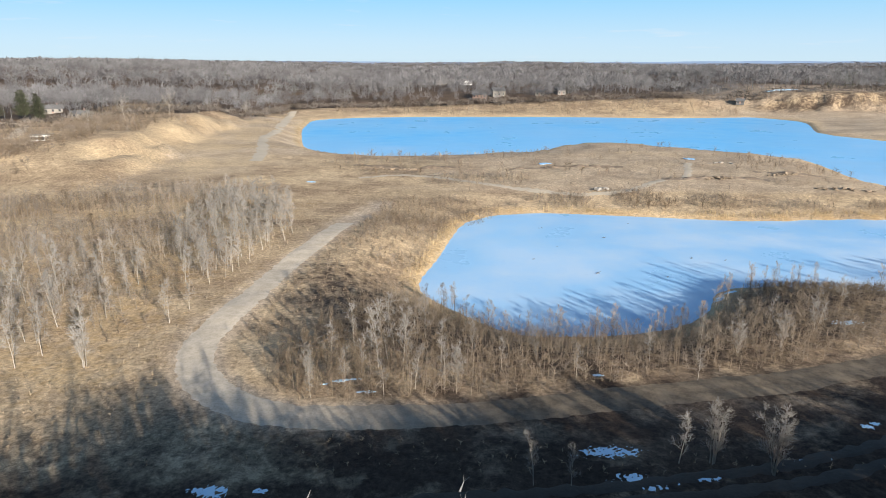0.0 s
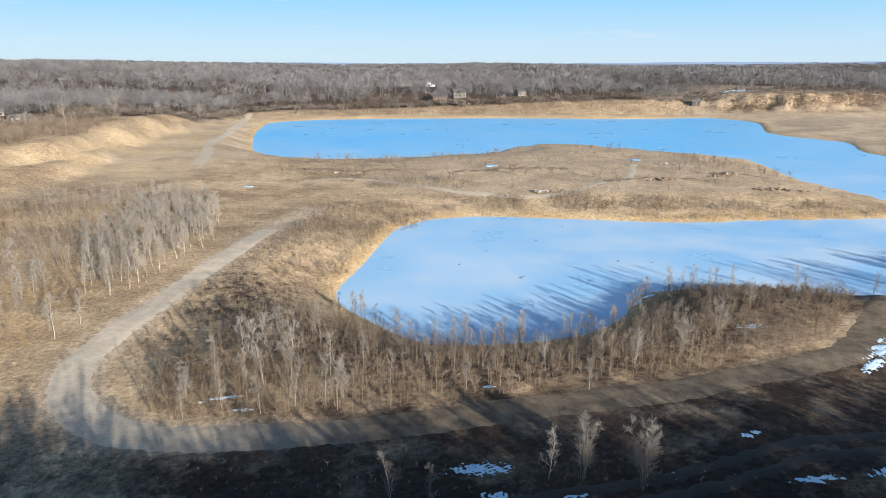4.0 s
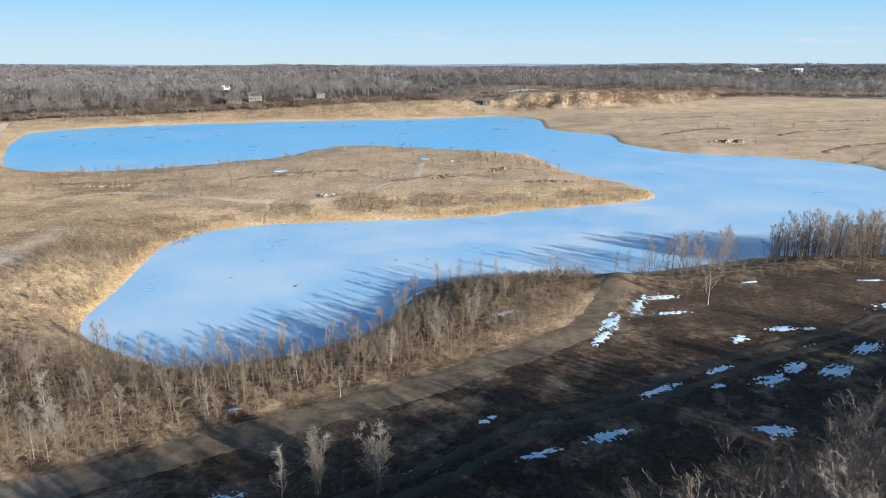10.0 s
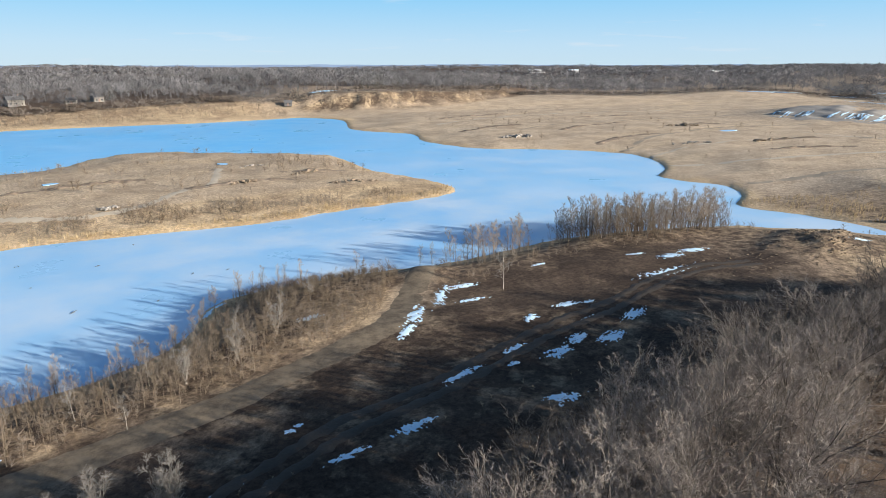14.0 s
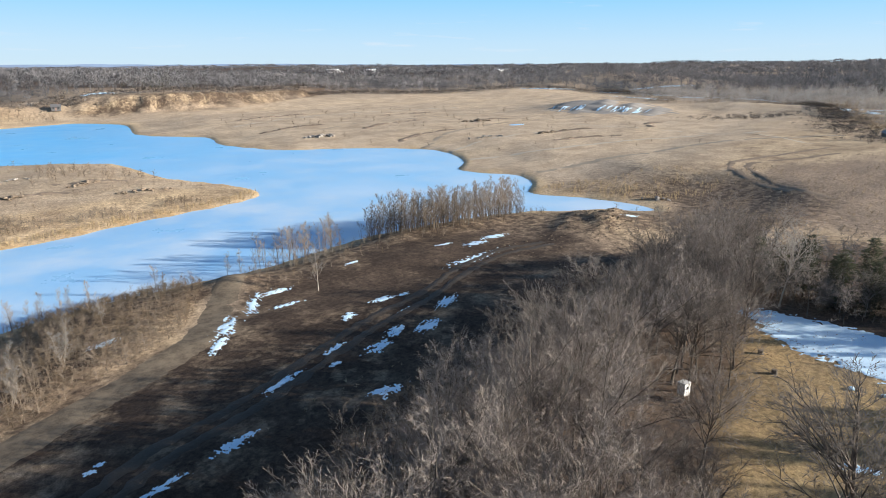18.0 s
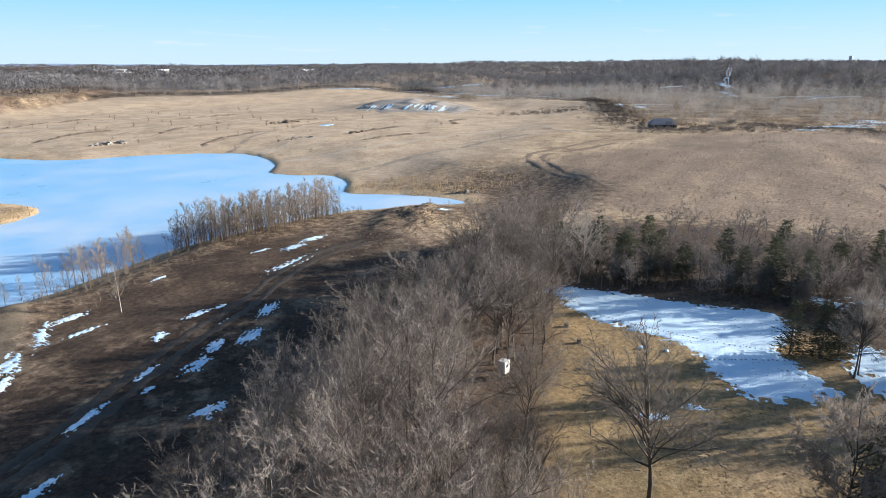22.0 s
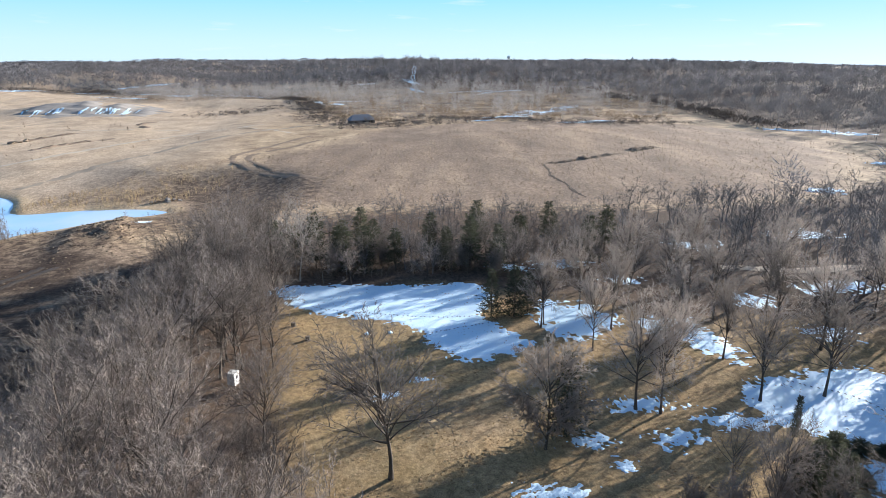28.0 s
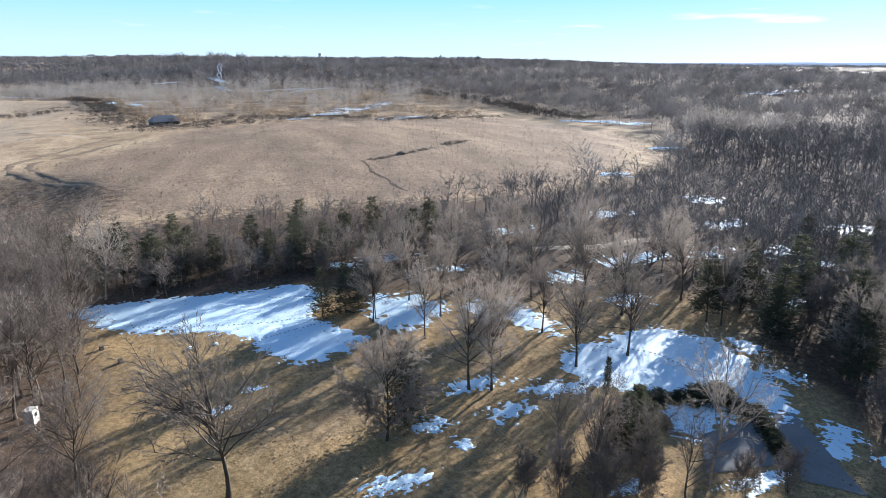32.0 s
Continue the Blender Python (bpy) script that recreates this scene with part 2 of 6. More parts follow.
def ice_material():
    m, n, l, b = shader("lake_ice", 0.42, 0.22)
    pos = n.new("ShaderNodeNewGeometry").outputs["Position"]
    n1, n2, n3 = (noise_tex(n, l, s, d, 0.6, pos) for s, d in ((0.012, 4), (0.05, 6), (0.5, 4)))
    col = mixc(n, l, ramp(n, l, n1, 0.35, 0.65), (0.27, 0.52, 0.78), (0.37, 0.59, 0.78))
    col = mixc(n, l, ramp(n, l, n2, 0.40, 0.64, 0.0, 0.8), col, (0.56, 0.67, 0.77))
    col = mixc(n, l, ramp(n, l, n3, 0.62, 0.85, 0.0, 0.25), col, (0.20, 0.40, 0.62))
    # bluer colour towards the far basins, broken up by noise
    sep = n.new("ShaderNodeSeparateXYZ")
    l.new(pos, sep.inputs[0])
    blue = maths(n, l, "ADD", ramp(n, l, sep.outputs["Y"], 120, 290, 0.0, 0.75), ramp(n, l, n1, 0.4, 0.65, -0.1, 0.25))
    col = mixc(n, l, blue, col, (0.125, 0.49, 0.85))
    l.new(col, b.inputs["Base Color"])
    l.new(ramp(n, l, n2, 0.3, 0.7, 0.24, 0.5), b.inputs["Roughness"])
    bump(n, l, b, n3, 0.15, 0.05)
    return m


EARTH, ICE = ground_material(), ice_material()


def road_material():
    """Pale gravel that turns to trodden brown earth along the shore."""
    m, n, l, b = shader("gravel", 0.95, 0.1)
    pos = n.new("ShaderNodeNewGeometry").outputs["Position"]
    sep = n.new("ShaderNodeSeparateXYZ")
    l.new(pos, sep.inputs[0])
    n1, n2 = noise_tex(n, l, 0.5, 7, 0.78, pos), noise_tex(n, l, 5.0, 4, 0.7, pos)
    pale = mixc(n, l, ramp(n, l, n1, 0.4, 0.6), (0.61, 0.515, 0.395), (0.48, 0.40, 0.30))
    # brown earth, its colour darkened to include the wood's shade
    brown = mixc(n, l, ramp(n, l, n1, 0.4, 0.6), (0.21, 0.165, 0.115), (0.115, 0.09, 0.064))
    col = mixc(n, l, ramp(n, l, sep.outputs["X"], -17, 6), pale, brown)
    col = mixc(n, l, ramp(n, l, n2, 0.5, 0.75, 0.0, 0.5), col, (0.20, 0.165, 0.125))
    l.new(col, b.inputs["Base Color"])
    bump(n, l, b, n2, 0.6, 0.05)
    return m


GRAVEL = road_material()
TRACK_EARTH = plain("track_earth", (0.38, 0.315, 0.235), (0.22, 0.18, 0.13), 0.25, 3.0, 0.95, 0.06)
MUD = plain("wet_mud", (0.05, 0.04, 0.03), (0.085, 0.066, 0.05), 0.3, 3.0, 0.7, 0.08)
# the blue that skylight gives shaded snow is put into the base colour
SNOW = plain("skylit_old_snow", (0.76, 0.91, 0.98), (0.58, 0.80, 0.95), 0.4, 4.0, 0.6, 0.06, 0.3)
BARK = plain("grey_bark", (0.15, 0.125, 0.10), (0.085, 0.07, 0.056), 0.5, 6.0, 0.9, 0.02, 0.1, vary=0.3)
OAK_TWIGS = plain("oak_twigs", (0.325, 0.275, 0.233), (0.183, 0.155, 0.131), 0.15, 2.0, 0.9, 0, 0.1, vary=0.42, thin=0.14)
TWIGS = plain("bare_twigs", (0.40, 0.345, 0.295), (0.24, 0.206, 0.176), 0.15, 2.0, 0.9, 0, 0.1, vary=0.42, thin=0.3)
PALE = plain("pale_bark", (0.40, 0.35, 0.295), (0.25, 0.215, 0.175), 0.5, 6.0, 0.9, 0.01, 0.1, vary=0.25)
PALE_TWIGS = plain("pale_twigs", (0.37, 0.335, 0.295), (0.25, 0.225, 0.195), 0.2, 2.0, 0.9, 0, 0.1, vary=0.25, thin=0.34)
STAND_TWIGS = plain("stand_twigs", (0.44, 0.365, 0.29), (0.29, 0.24, 0.19), 0.2, 2.0, 0.9, 0, 0.1, vary=0.25, thin=0.34)
BRUSH = plain("bare_brush", (0.31, 0.24, 0.172), (0.165, 0.127, 0.093), 0.1, 2.0, 0.95, 0, 0.1, island=0.1, thin=0.34, each=0.35)
FARWOOD = plain("far_bare_wood", (0.215, 0.203, 0.20), (0.128, 0.122, 0.123), 0.006, 0.25, 1.0, 0, 0.0, island=0.03, thin=0.22, each=0.5)
GROVE_TWIGS = plain("woodland_twigs", (0.22, 0.206, 0.197), (0.13, 0.122, 0.117), 0.05, 2.0, 0.9, 0, 0.1, island=0.1, thin=0.04, each=0.4)
REED = plain("dry_reeds", (0.54, 0.41, 0.24), (0.36, 0.265, 0.145), 0.1, 2.0, 0.9, 0, 0.1, island=0.3, thin=0.34)
STRAW = plain("dry_grass", (0.46, 0.36, 0.24), (0.28, 0.21, 0.14), 0.05, 1.0, 0.95, 0, 0.1, island=0.35, thin=0.34)
NEEDLE = plain("dark_needles", (0.05, 0.056, 0.034), (0.105, 0.108, 0.066), 0.5, 3.0, 0.8, 0, 0.2, vary=0.25, thin=0.3)


# ---- the lie of the land ----
# terrain begin
FAR_WATER = np.array([(960.0, -1450.0), (1180.0, -1800.0), (1400.0, -2200.0)])
ICE_Z = -3.5
SOUTH = [(-3.2, 92.5), (1, 86), (8, 78), (15, 76), (25, 77), (32, 79.5), (38, 85), (41, 91), (46.5, 94.7), (57, 95), (71, 93),
         (84, 90), (98, 90), (112, 90), (128, 86), (144, 80), (154, 73), (164, 62), (171, 52)]
EAST = [(175, 53), (174.5, 62), (175, 72), (171, 86), (184, 92.5), (193, 100), (195, 108), (192, 119), (194, 127), (208, 134), (220, 146),
        (228, 160), (226, 177), (210, 198), (193, 212), (188, 230), (188, 253), (198, 272), (200, 286), (190, 305), (188, 325), (200, 352),
        (212, 385), (200, 414)]
FAR = [(185, 415), (137, 411), (65, 420), (-8, 421), (-50, 414), (-77, 396), (-76, 360), (-73, 335), (-63, 288), (-56, 264)]
PENINSULA = [(-41, 247), (-20, 241.5), (2, 244), (21, 249.5), (40, 257), (51, 273), (73, 284), (98, 264), (113, 251), (129, 236), (129, 216),
             (125, 192), (128, 174), (130, 158), (127, 145), (117, 140.5), (100, 140), (85, 139.8), (70, 138.3), (58, 140.5), (41, 144), (23, 146.5), (12.5, 144),
             (5, 137), (1.8, 125), (-1, 110), (-3.6, 99)]


def smooth_loop(points, steps=5):
    p = np.array(points, float)
    a, b, c, d = (np.roll(p, k, 0) for k in (1, 0, -1, -2))
    out = []
    for i in range(steps):
        t = i / steps
        out.append(0.5 * (2 * b + (c - a) * t + (2 * a - 5 * b + 4 * c - d) * t * t + (3 * b - 3 * c + d - a) * t ** 3))
    return np.stack(out, 1).reshape(-1, 2)


def smooth_line(points, steps=8):
    p = np.array(points, float)
    p = np.vstack([2 * p[0] - p[1], p, 2 * p[-1] - p[-2]])
    out = []
    for i in range(1, len(p) - 2):
        a, b, c, d = p[i - 1:i + 3]
        for j in range(steps):
            t = j / steps
            out.append(0.5 * (2 * b + (c - a) * t + (2 * a - 5 * b + 4 * c - d) * t * t + (3 * b - 3 * c + d - a) * t ** 3))
    return np.array(out + [p[-2]])


def inside(loop, x, y):
    r = np.zeros(x.shape, bool)
    for (ax, ay), (bx, by) in zip(loop, np.roll(loop, -1, 0)):
        if ay != by:
            r ^= ((ay > y) != (by > y)) & (x < (bx - ax) * (y - ay) / (by - ay) + ax)
    return r


def off_line(line, x, y, closed=False):
    best = np.full(x.shape, 1e9)
    ends = np.roll(line, -1, 0) if closed else line[1:]
    for (ax, ay), (bx, by) in zip(line, ends):
        ux, uy = bx - ax, by - ay
        k = np.clip(((x - ax) * ux + (y - ay) * uy) / (ux * ux + uy * uy + 1e-9), 0, 1)
        np.minimum(best, (x - ax - k * ux) ** 2 + (y - ay - k * uy) ** 2, out=best)
    return np.sqrt(best)


SHORE = smooth_loop(SOUTH + EAST + FAR + PENINSULA, 3)


def step(v, lo, hi):
    k = np.clip((v - lo) / (hi - lo), 0, 1)
    return k * k * (3 - 2 * k)


def waves(x, y, size, seed):
    """Cheap smooth unevenness, about -1 to 1."""
    r = np.random.RandomState(seed)
    z = 0
    for _ in range(7):
        a, k, p = r.uniform(0, 6.283), r.uniform(0.6, 1.9) / size * 6.283, r.uniform(0, 6.283)
        z = z + np.sin((x * np.cos(a) + y * np.sin(a)) * k + p)
    return z / 4


def shore_distance(x, y):
    d = off_line(SHORE, x, y, True)
    return np.where(inside(SHORE, x, y), -d, d)


def land(x, y, d=None):
    """The ground's height at each place."""
    x, y = np.asarray(x, float), np.asarray(y, float)
    if d is None:
        d = shore_distance(x, y)
    r = np.hypot(x - 19, y)
    p = np.zeros(x.shape)
    pen = step(y, 112, 150) * (1 - step(x, 150, 175)) * (1 - step(y, 290, 330)) * step(x, -60, -10)
    p = p - 1.7 * pen + 1.0 * pen * np.exp(-((x - 70) / 60) ** 2 - ((y - 195) / 55) ** 2)
    east = step(x, 160, 200) * step(y, 60, 95) * (1 - step(y, 470, 560))
    p = p - 1.3 * east
    p = p + 3.5 * np.exp(-((x - 285) / 95) ** 2 - ((y + 55) / 95) ** 2)
    west = step(-x + 8 * waves(x, y, 34, 6) + 3 * waves(x, y, 11, 8) - 0.12 * (y - 240), 95, 110) * step(y, 150, 200) * (1 - 0.5 * step(y, 330, 400))
    p = p + west * (6.5 + 1.5 * waves(x, y, 70, 5))
    north = step(y + 0.22 * x, 445, 520)
    p = p + 7.5 * north * (1 - 0.5 * step(x, 230, 420))
    rim = y - np.interp(x, [175, 217, 270, 335, 437, 520], [457, 438, 414, 416, 470, 520]) + 5 * waves(x, y, 26, 21) + 4 * waves(x, y, 10, 22)
    p = p + 12.0 * step(rim, 0, 15) * step(x, 180, 240) * (1 - step(x, 450, 560)) * (1 - 0.5 * north)
    p = p + 1.5 * np.exp(-((x - 139) / 14) ** 2 - ((y - 52) / 6.5) ** 2) * (1 + 0.35 * waves(x, y, 7, 23)) + 1.0 * np.exp(-((x - 71) / 4) ** 2 - ((y - 79) / 4) ** 2)
    p = p + 7 * np.exp(-((x - 470) / 46) ** 2 - ((y - 198) / 40) ** 2) + 6 * np.exp(-((x - 520) / 30) ** 2 - ((y - 105) / 55) ** 2)
    p = p + 6 * step(r, 560, 1000) * step(x - 0.35 * y, 420, 700)
    p = p + step(r, 480, 2600) * 8 + step(r, 700, 2200) * 4 * np.maximum(0, waves(x, y, 1500, 11) + 0.15)
    # wooded rises to the east, rolling country beyond, lower land to the south-east
    az = np.degrees(np.arctan2(x - 19, y))
    p = p + step(r, 690, 880) * (7 * step(az, 80, 86) * (1 - step(az, 110, 124)) + 7 * step(az, 58, 64) * (1 - step(az, 70, 76)) + 3 * step(az, 70, 76) * (1 - step(az, 80, 86)))
    p = p + step(r, 560, 820) * (1.3 + 2.6 * step(x - 0.45 * y, 250, 520)) * waves(x, y, 300, 61)
    p = p - 13 * step(az, 119, 130) * step(r, 700, 1500) - 6 * step(az, 130, 140) * step(r, 560, 900)
    p = p + 12 * step(-az, 8, 30) * step(r, 600, 950)
    p = p + step(r, 330, 700) * 9 * step(-y + 0.45 * x, 160, 420)
    far_lake = step(off_line(FAR_WATER, x, y), 170, 240)
    p = (p + 4) * far_lake - 4
    bank = 0.55 * step(d, 0, 1.6)
    wide = 14 + 26 * east + 10 * pen + 25 * step(y, 330, 400) + 62 * np.exp(-((x - 192) / 34) ** 2 - ((y - 54) / 32) ** 2)
    z = ICE_Z + bank + (p - ICE_Z - 0.55) * step(d, 0.5, wide)
    z = np.where(d < 0, ICE_Z - np.minimum(2.0, -0.3 * d), z)
    rough = step(d, 1, 12)
    return z + rough * (0.20 * waves(x, y, 22, 1) + 0.035 * waves(x, y, 6, 2)) + step(r, 120, 260) * rough * (0.22 * waves(x, y, 55, 3) + 0.09 * waves(x, y, 24, 7))


def at(x, y):
    return float(land(np.array([x]), np.array([y]))[0])
# terrain end


ROAD = smooth_line([(-14, 150), (-18, 134), (-20.2, 121), (-22.3, 108.5), (-24.8, 94), (-26.1, 81), (-27.3, 71), (-27, 64), (-24, 57.5), (-18.5, 52.8), (-12, 51), (-3, 51), (9, 52.7),
                    (20, 55), (33, 57), (41, 60), (49, 62), (56, 64.5), (63, 71), (69, 77), (73, 81)])
TRACK = smooth_line([(-60, 35), (-20, 37), (10, 39.5), (30, 43.5), (42, 47), (54, 48.5), (67, 51.5), (82, 53), (104, 56.5), (118, 52)])


WOOD = [(-75, 27), (-20, 25), (10, 26), (29, 29), (43, 33), (64, 35), (92, 35), (107, 34), (116, 31), (126, 24), (134, 18), (116, 19), (104, 19.5), (98, 15.5),
        (90, 13), (82, 13), (70, 13), (60, 9.5), (45, 3.5), (20, -10), (-75, -20)]
LAWN = [(100, 16), (104, 2), (104, -12), (92, -30), (88, -48), (75, -60), (58, -52), (44, -44), (36, -20), (44, 2), (60, 9), (82, 12.5)]
SCRUB = [(345, 12), (355, -60), (338, -140), (440, -182), (560, -145), (632, -60), (680, 60), (690, 190), (640, 250), (560, 150), (520, 60)]
OPEN = [(-190, 170), (-150, 300), (-112, 365), (-100, 432), (-80, 452), (0, 462), (100, 465), (190, 462), (240, 452), (330, 440), (430, 480), (560, 430), (690, 330), (700, 200),
        (690, 60), (640, -60), (560, -150), (440, -192), (330, -184), (238, -186), (196, -156), (171, -129), (152, -96), (147, -50), (150, 0), (136, 26), (118, 40), (60, 37), (-75, 29), (-120, 90)]


def obj(name, verts, faces, material, smooth=False, parent=None):
    me = bpy.data.meshes.new(name)
    me.from_pydata([tuple(map(float, v)) for v in verts], [], faces)
    if smooth:
        me.polygons.foreach_set("use_smooth", [True] * len(me.polygons))
    me.materials.append(material)
    ob = new(name, me)
    if parent:
        ob.parent = parent
    return ob


def ground():
    yaw = np.concatenate([np.linspace(40, -152, 560), np.linspace(-155, -317, 50)])
    rad = np.unique(np.concatenate([[0.0], np.geomspace(6, 390, 128), np.arange(394, 500, 4.5), np.geomspace(504, 4900, 80)]))
    a, r = np.meshgrid(np.radians(yaw), rad[1:])
    x, y = 19 - np.sin(a) * r, 1.5 + np.cos(a) * r
    d = shore_distance(x, y)
    z = land(x, y, d)
    rows, cols = x.shape
    me = bpy.data.meshes.new("ground")
    co = np.stack([x, y, z], 2).reshape(-1, 3)
    co = np.vstack([co, [19, 1.5, at(19, 1.5)]])
    i, j = np.meshgrid(np.arange(rows - 1), np.arange(cols), indexing="ij")
    k = (j + 1) % cols
    quads = np.stack([i * cols + j, i * cols + k, (i + 1) * cols + k, (i + 1) * cols + j], 2).reshape(-1, 4)[:, ::-1]
    hub = [(rows * cols, (q + 1) % cols, q)[::-1] for q in range(cols)]
    me.from_pydata(co.tolist(), [], quads.tolist() + hub)
    me.polygons.foreach_set("use_smooth", [True] * len(me.polygons))
    x, y, d = (np.append(v.reshape(-1), w) for v, w in ((x, 19.0), (y, 1.5), (d, 90.0)))
    r = np.hypot(x - 19, y)
    far_n = step(y, 330, 400)
    dune = step(-x - 0.12 * (y - 240), 60, 84) * (1 - step(-x - 0.12 * (y - 240), 108, 122)) * step(y, 165, 195) * (1 - step(y, 300, 345)) * (0.4 + 0.45 * step(waves(x, y, 24, 9), -0.5, 0.6))
    sand = np.maximum(0.75 * (1 - step(d, 1.0, 5 + 14 * far_n)), dune)
    east = step(x, 150, 210) * step(y, 20, 90) * (1 - step(y, 480, 600))
    pen = step(y, 150, 170) * (1 - step(y, 270, 300)) * step(x, -30, 20) * (1 - step(x, 130, 150))
    bare = np.maximum(0.62 * east, 0.5 * pen)
    bare = np.maximum(bare, 0.8 * (1 - step(off_line(ROAD, x, y), 1.6, 4.0)) * (1 - 0.6 * step(x, -6, 4)))
    south = 1 - step(y, 64, 74)
    gold = (1 - step(d, 1.5, 4.5)) * step(d, 0.1, 0.8) * (0.55 + 0.4 * step(waves(x, y, 40, 4), -0.3, 0.5)) * (1 - 0.6 * step(x, 150, 180))
    field = step(-x, 24, 34) * (1 - step(-x, 95, 130)) * step(y, 46, 58) * (1 - step(y, 135, 175))
    gold = np.maximum(gold, field * (0.34 + 0.22 * waves(x, y, 22, 14)))
    floor = step(-x, 30, 60) * (1 - step(-x - 0.12 * (y - 240), 92, 104)) * step(y, 165, 200) * (1 - step(y, 380, 430))
    bare = np.maximum(bare, floor * (0.5 + 0.3 * waves(x, y, 38, 15)))
    sand = np.maximum(sand, 0.5 * floor * step(waves(x, y, 30, 16), -0.2, 0.6))

    def within(loop, soft):
        line = smooth_loop(loop, 4)
        e = off_line(line, x, y, True)
        return step(np.where(inside(line, x, y), e, -e), -soft, soft)

    lawn = within(LAWN, 4.0) * 0.8
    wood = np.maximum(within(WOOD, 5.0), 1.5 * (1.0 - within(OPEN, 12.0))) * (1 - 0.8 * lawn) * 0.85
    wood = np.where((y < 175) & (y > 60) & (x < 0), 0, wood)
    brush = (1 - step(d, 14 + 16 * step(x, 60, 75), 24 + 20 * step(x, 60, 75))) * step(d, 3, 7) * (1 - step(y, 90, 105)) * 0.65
    mud_shade = (1 - step(off_line(TRACK, x, y), 3, 9)) * 0.85 * (1 - step(x, 125, 140)) * step(x, -70, -40)
    # dark soil, deepened in colour where the wood's shade falls
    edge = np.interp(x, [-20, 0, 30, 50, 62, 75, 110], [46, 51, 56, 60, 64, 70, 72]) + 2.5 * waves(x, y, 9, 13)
    mud_shade = np.maximum(mud_shade, (0.8 + 0.2 * waves(x, y, 12, 28)) * step(y, 33, 38) * (1 - step(y - edge, -1, 8)) * (1 - step(x, 105, 130)) * step(x, -30, -5))
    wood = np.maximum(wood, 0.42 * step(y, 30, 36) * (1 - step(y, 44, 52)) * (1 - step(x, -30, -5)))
    mud_shade = np.maximum(mud_shade, 0.3 * np.exp(-((x - 470) / 38) ** 2 - ((y - 198) / 32) ** 2))
    workings = within(SCRUB, 14.0) * (0.42 + 0.42 * waves(x, y, 34, 24))
    rim = y - np.interp(x, [175, 217, 270, 335, 437, 520], [457, 438, 414, 416, 470, 520])
    slope = step(rim, -14, -4) * (1 - step(rim, 18, 28)) * step(x, 180, 230) * (1 - step(x, 470, 540))
    brush = np.maximum(brush, np.maximum(workings, slope * (0.66 + 0.4 * waves(x, y, 15, 25))))
    sand, bare = sand * (1 - 0.8 * slope), bare * (1 - 0.6 * slope)
    hill = within([(158, 20), (190, 30), (225, 38), (262, 22), (300, 0), (335, -60), (330, -130), (290, -165), (235, -160), (165, -108), (152, -50)], 10.0) * 0.95
    hill = np.maximum(hill, 0.75 * step(x, 140, 165) * (1 - step(y, 40, 75)) * step(y, -10, 10) * (1 - step(x, 195, 230)))
    # browner grass beneath, darkened for the same painted shade
    hill = np.maximum(hill, 0.6 * step(y, 30, 36) * (1 - step(y - edge, 0, 12)) * (1 - step(x, 120, 140)) * step(x, -14, 4))
    for name, rgb in (("cover", (sand, bare * (1 - hill), gold, np.ones_like(x))), ("growth", (lawn * 0.9, np.maximum(wood, brush), mud_shade, hill))):
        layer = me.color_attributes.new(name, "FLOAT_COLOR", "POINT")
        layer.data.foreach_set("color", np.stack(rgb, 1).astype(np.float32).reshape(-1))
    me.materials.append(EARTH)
    return tagged(new("ground", me), "dry winter grass, sand and bare earth round the frozen lake", "ground", kind="structure")


ground()
out = SHORE - 0
nx = np.roll(out, -1, 0) - np.roll(out, 1, 0)
nx = np.stack([nx[:, 1], -nx[:, 0]], 1) / (np.linalg.norm(nx, axis=1, keepdims=True) + 1e-9)
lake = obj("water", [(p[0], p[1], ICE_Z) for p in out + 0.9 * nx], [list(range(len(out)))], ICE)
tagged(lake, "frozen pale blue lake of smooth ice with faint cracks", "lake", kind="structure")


def strip(name, line, half, material, label, lift=0.05, ragged=0.4, seed=1, across=4):
    r = random.Random(seed)
    dirs = np.gradient(line, axis=0)
    side = np.stack([-dirs[:, 1], dirs[:, 0]], 1) / np.linalg.norm(dirs, axis=1, keepdims=True)
    grid = []
    for p, s in zip(line, side):
        a, b = half + r.uniform(-ragged, ragged), half + r.uniform(-ragged, ragged)
        grid += [p + s * (-a + (a + b) * i / across) for i in range(across + 1)]
    g = np.array(grid)
    z = land(g[:, 0], g[:, 1])
    w = across + 1
    for i in range(len(z)):
        z[i] += lift if i % w not in (0, across) else 0.0
    faces = [(i * w + j, i * w + j + 1, (i + 1) * w + j + 1, (i + 1) * w + j) for i in range(len(line) - 1) for j in range(across)]
    return tagged(obj(name, np.column_stack([g, z]), faces, material, True), label, "road", kind="structure")


def dense(line, gap):
    seg = np.concatenate([[0], np.cumsum(np.linalg.norm(np.diff(line, axis=0), axis=1))])
    s = np.arange(0, seg[-1], gap)
    return np.stack([np.interp(s, seg, line[:, 0]), np.interp(s, seg, line[:, 1])], 1)


strip("road", dense(ROAD[14:], 0.5), 2.0, GRAVEL, "pale gravel haul road that turns to brown earth past the lake", 0.05, 0.16, 1, 6)
for k, off in enumerate((-1.1, 1.1)):
    strip("road_rut", dense(TRACK + [0, off], 0.8), 0.6, MUD, "dark wet wheel rut of a muddy track", 0.08, 0.25, 3 + k)

# ---- plants ----
def mesh_of(name, verts, faces, material, smooth=False):
    me = bpy.data.meshes.new(name)
    me.from_pydata([tuple(v) for v in verts], [], faces)
    if smooth:
        me.polygons.foreach_set("use_smooth", [True] * len(me.polygons))
    me.materials.append(material)
    return me


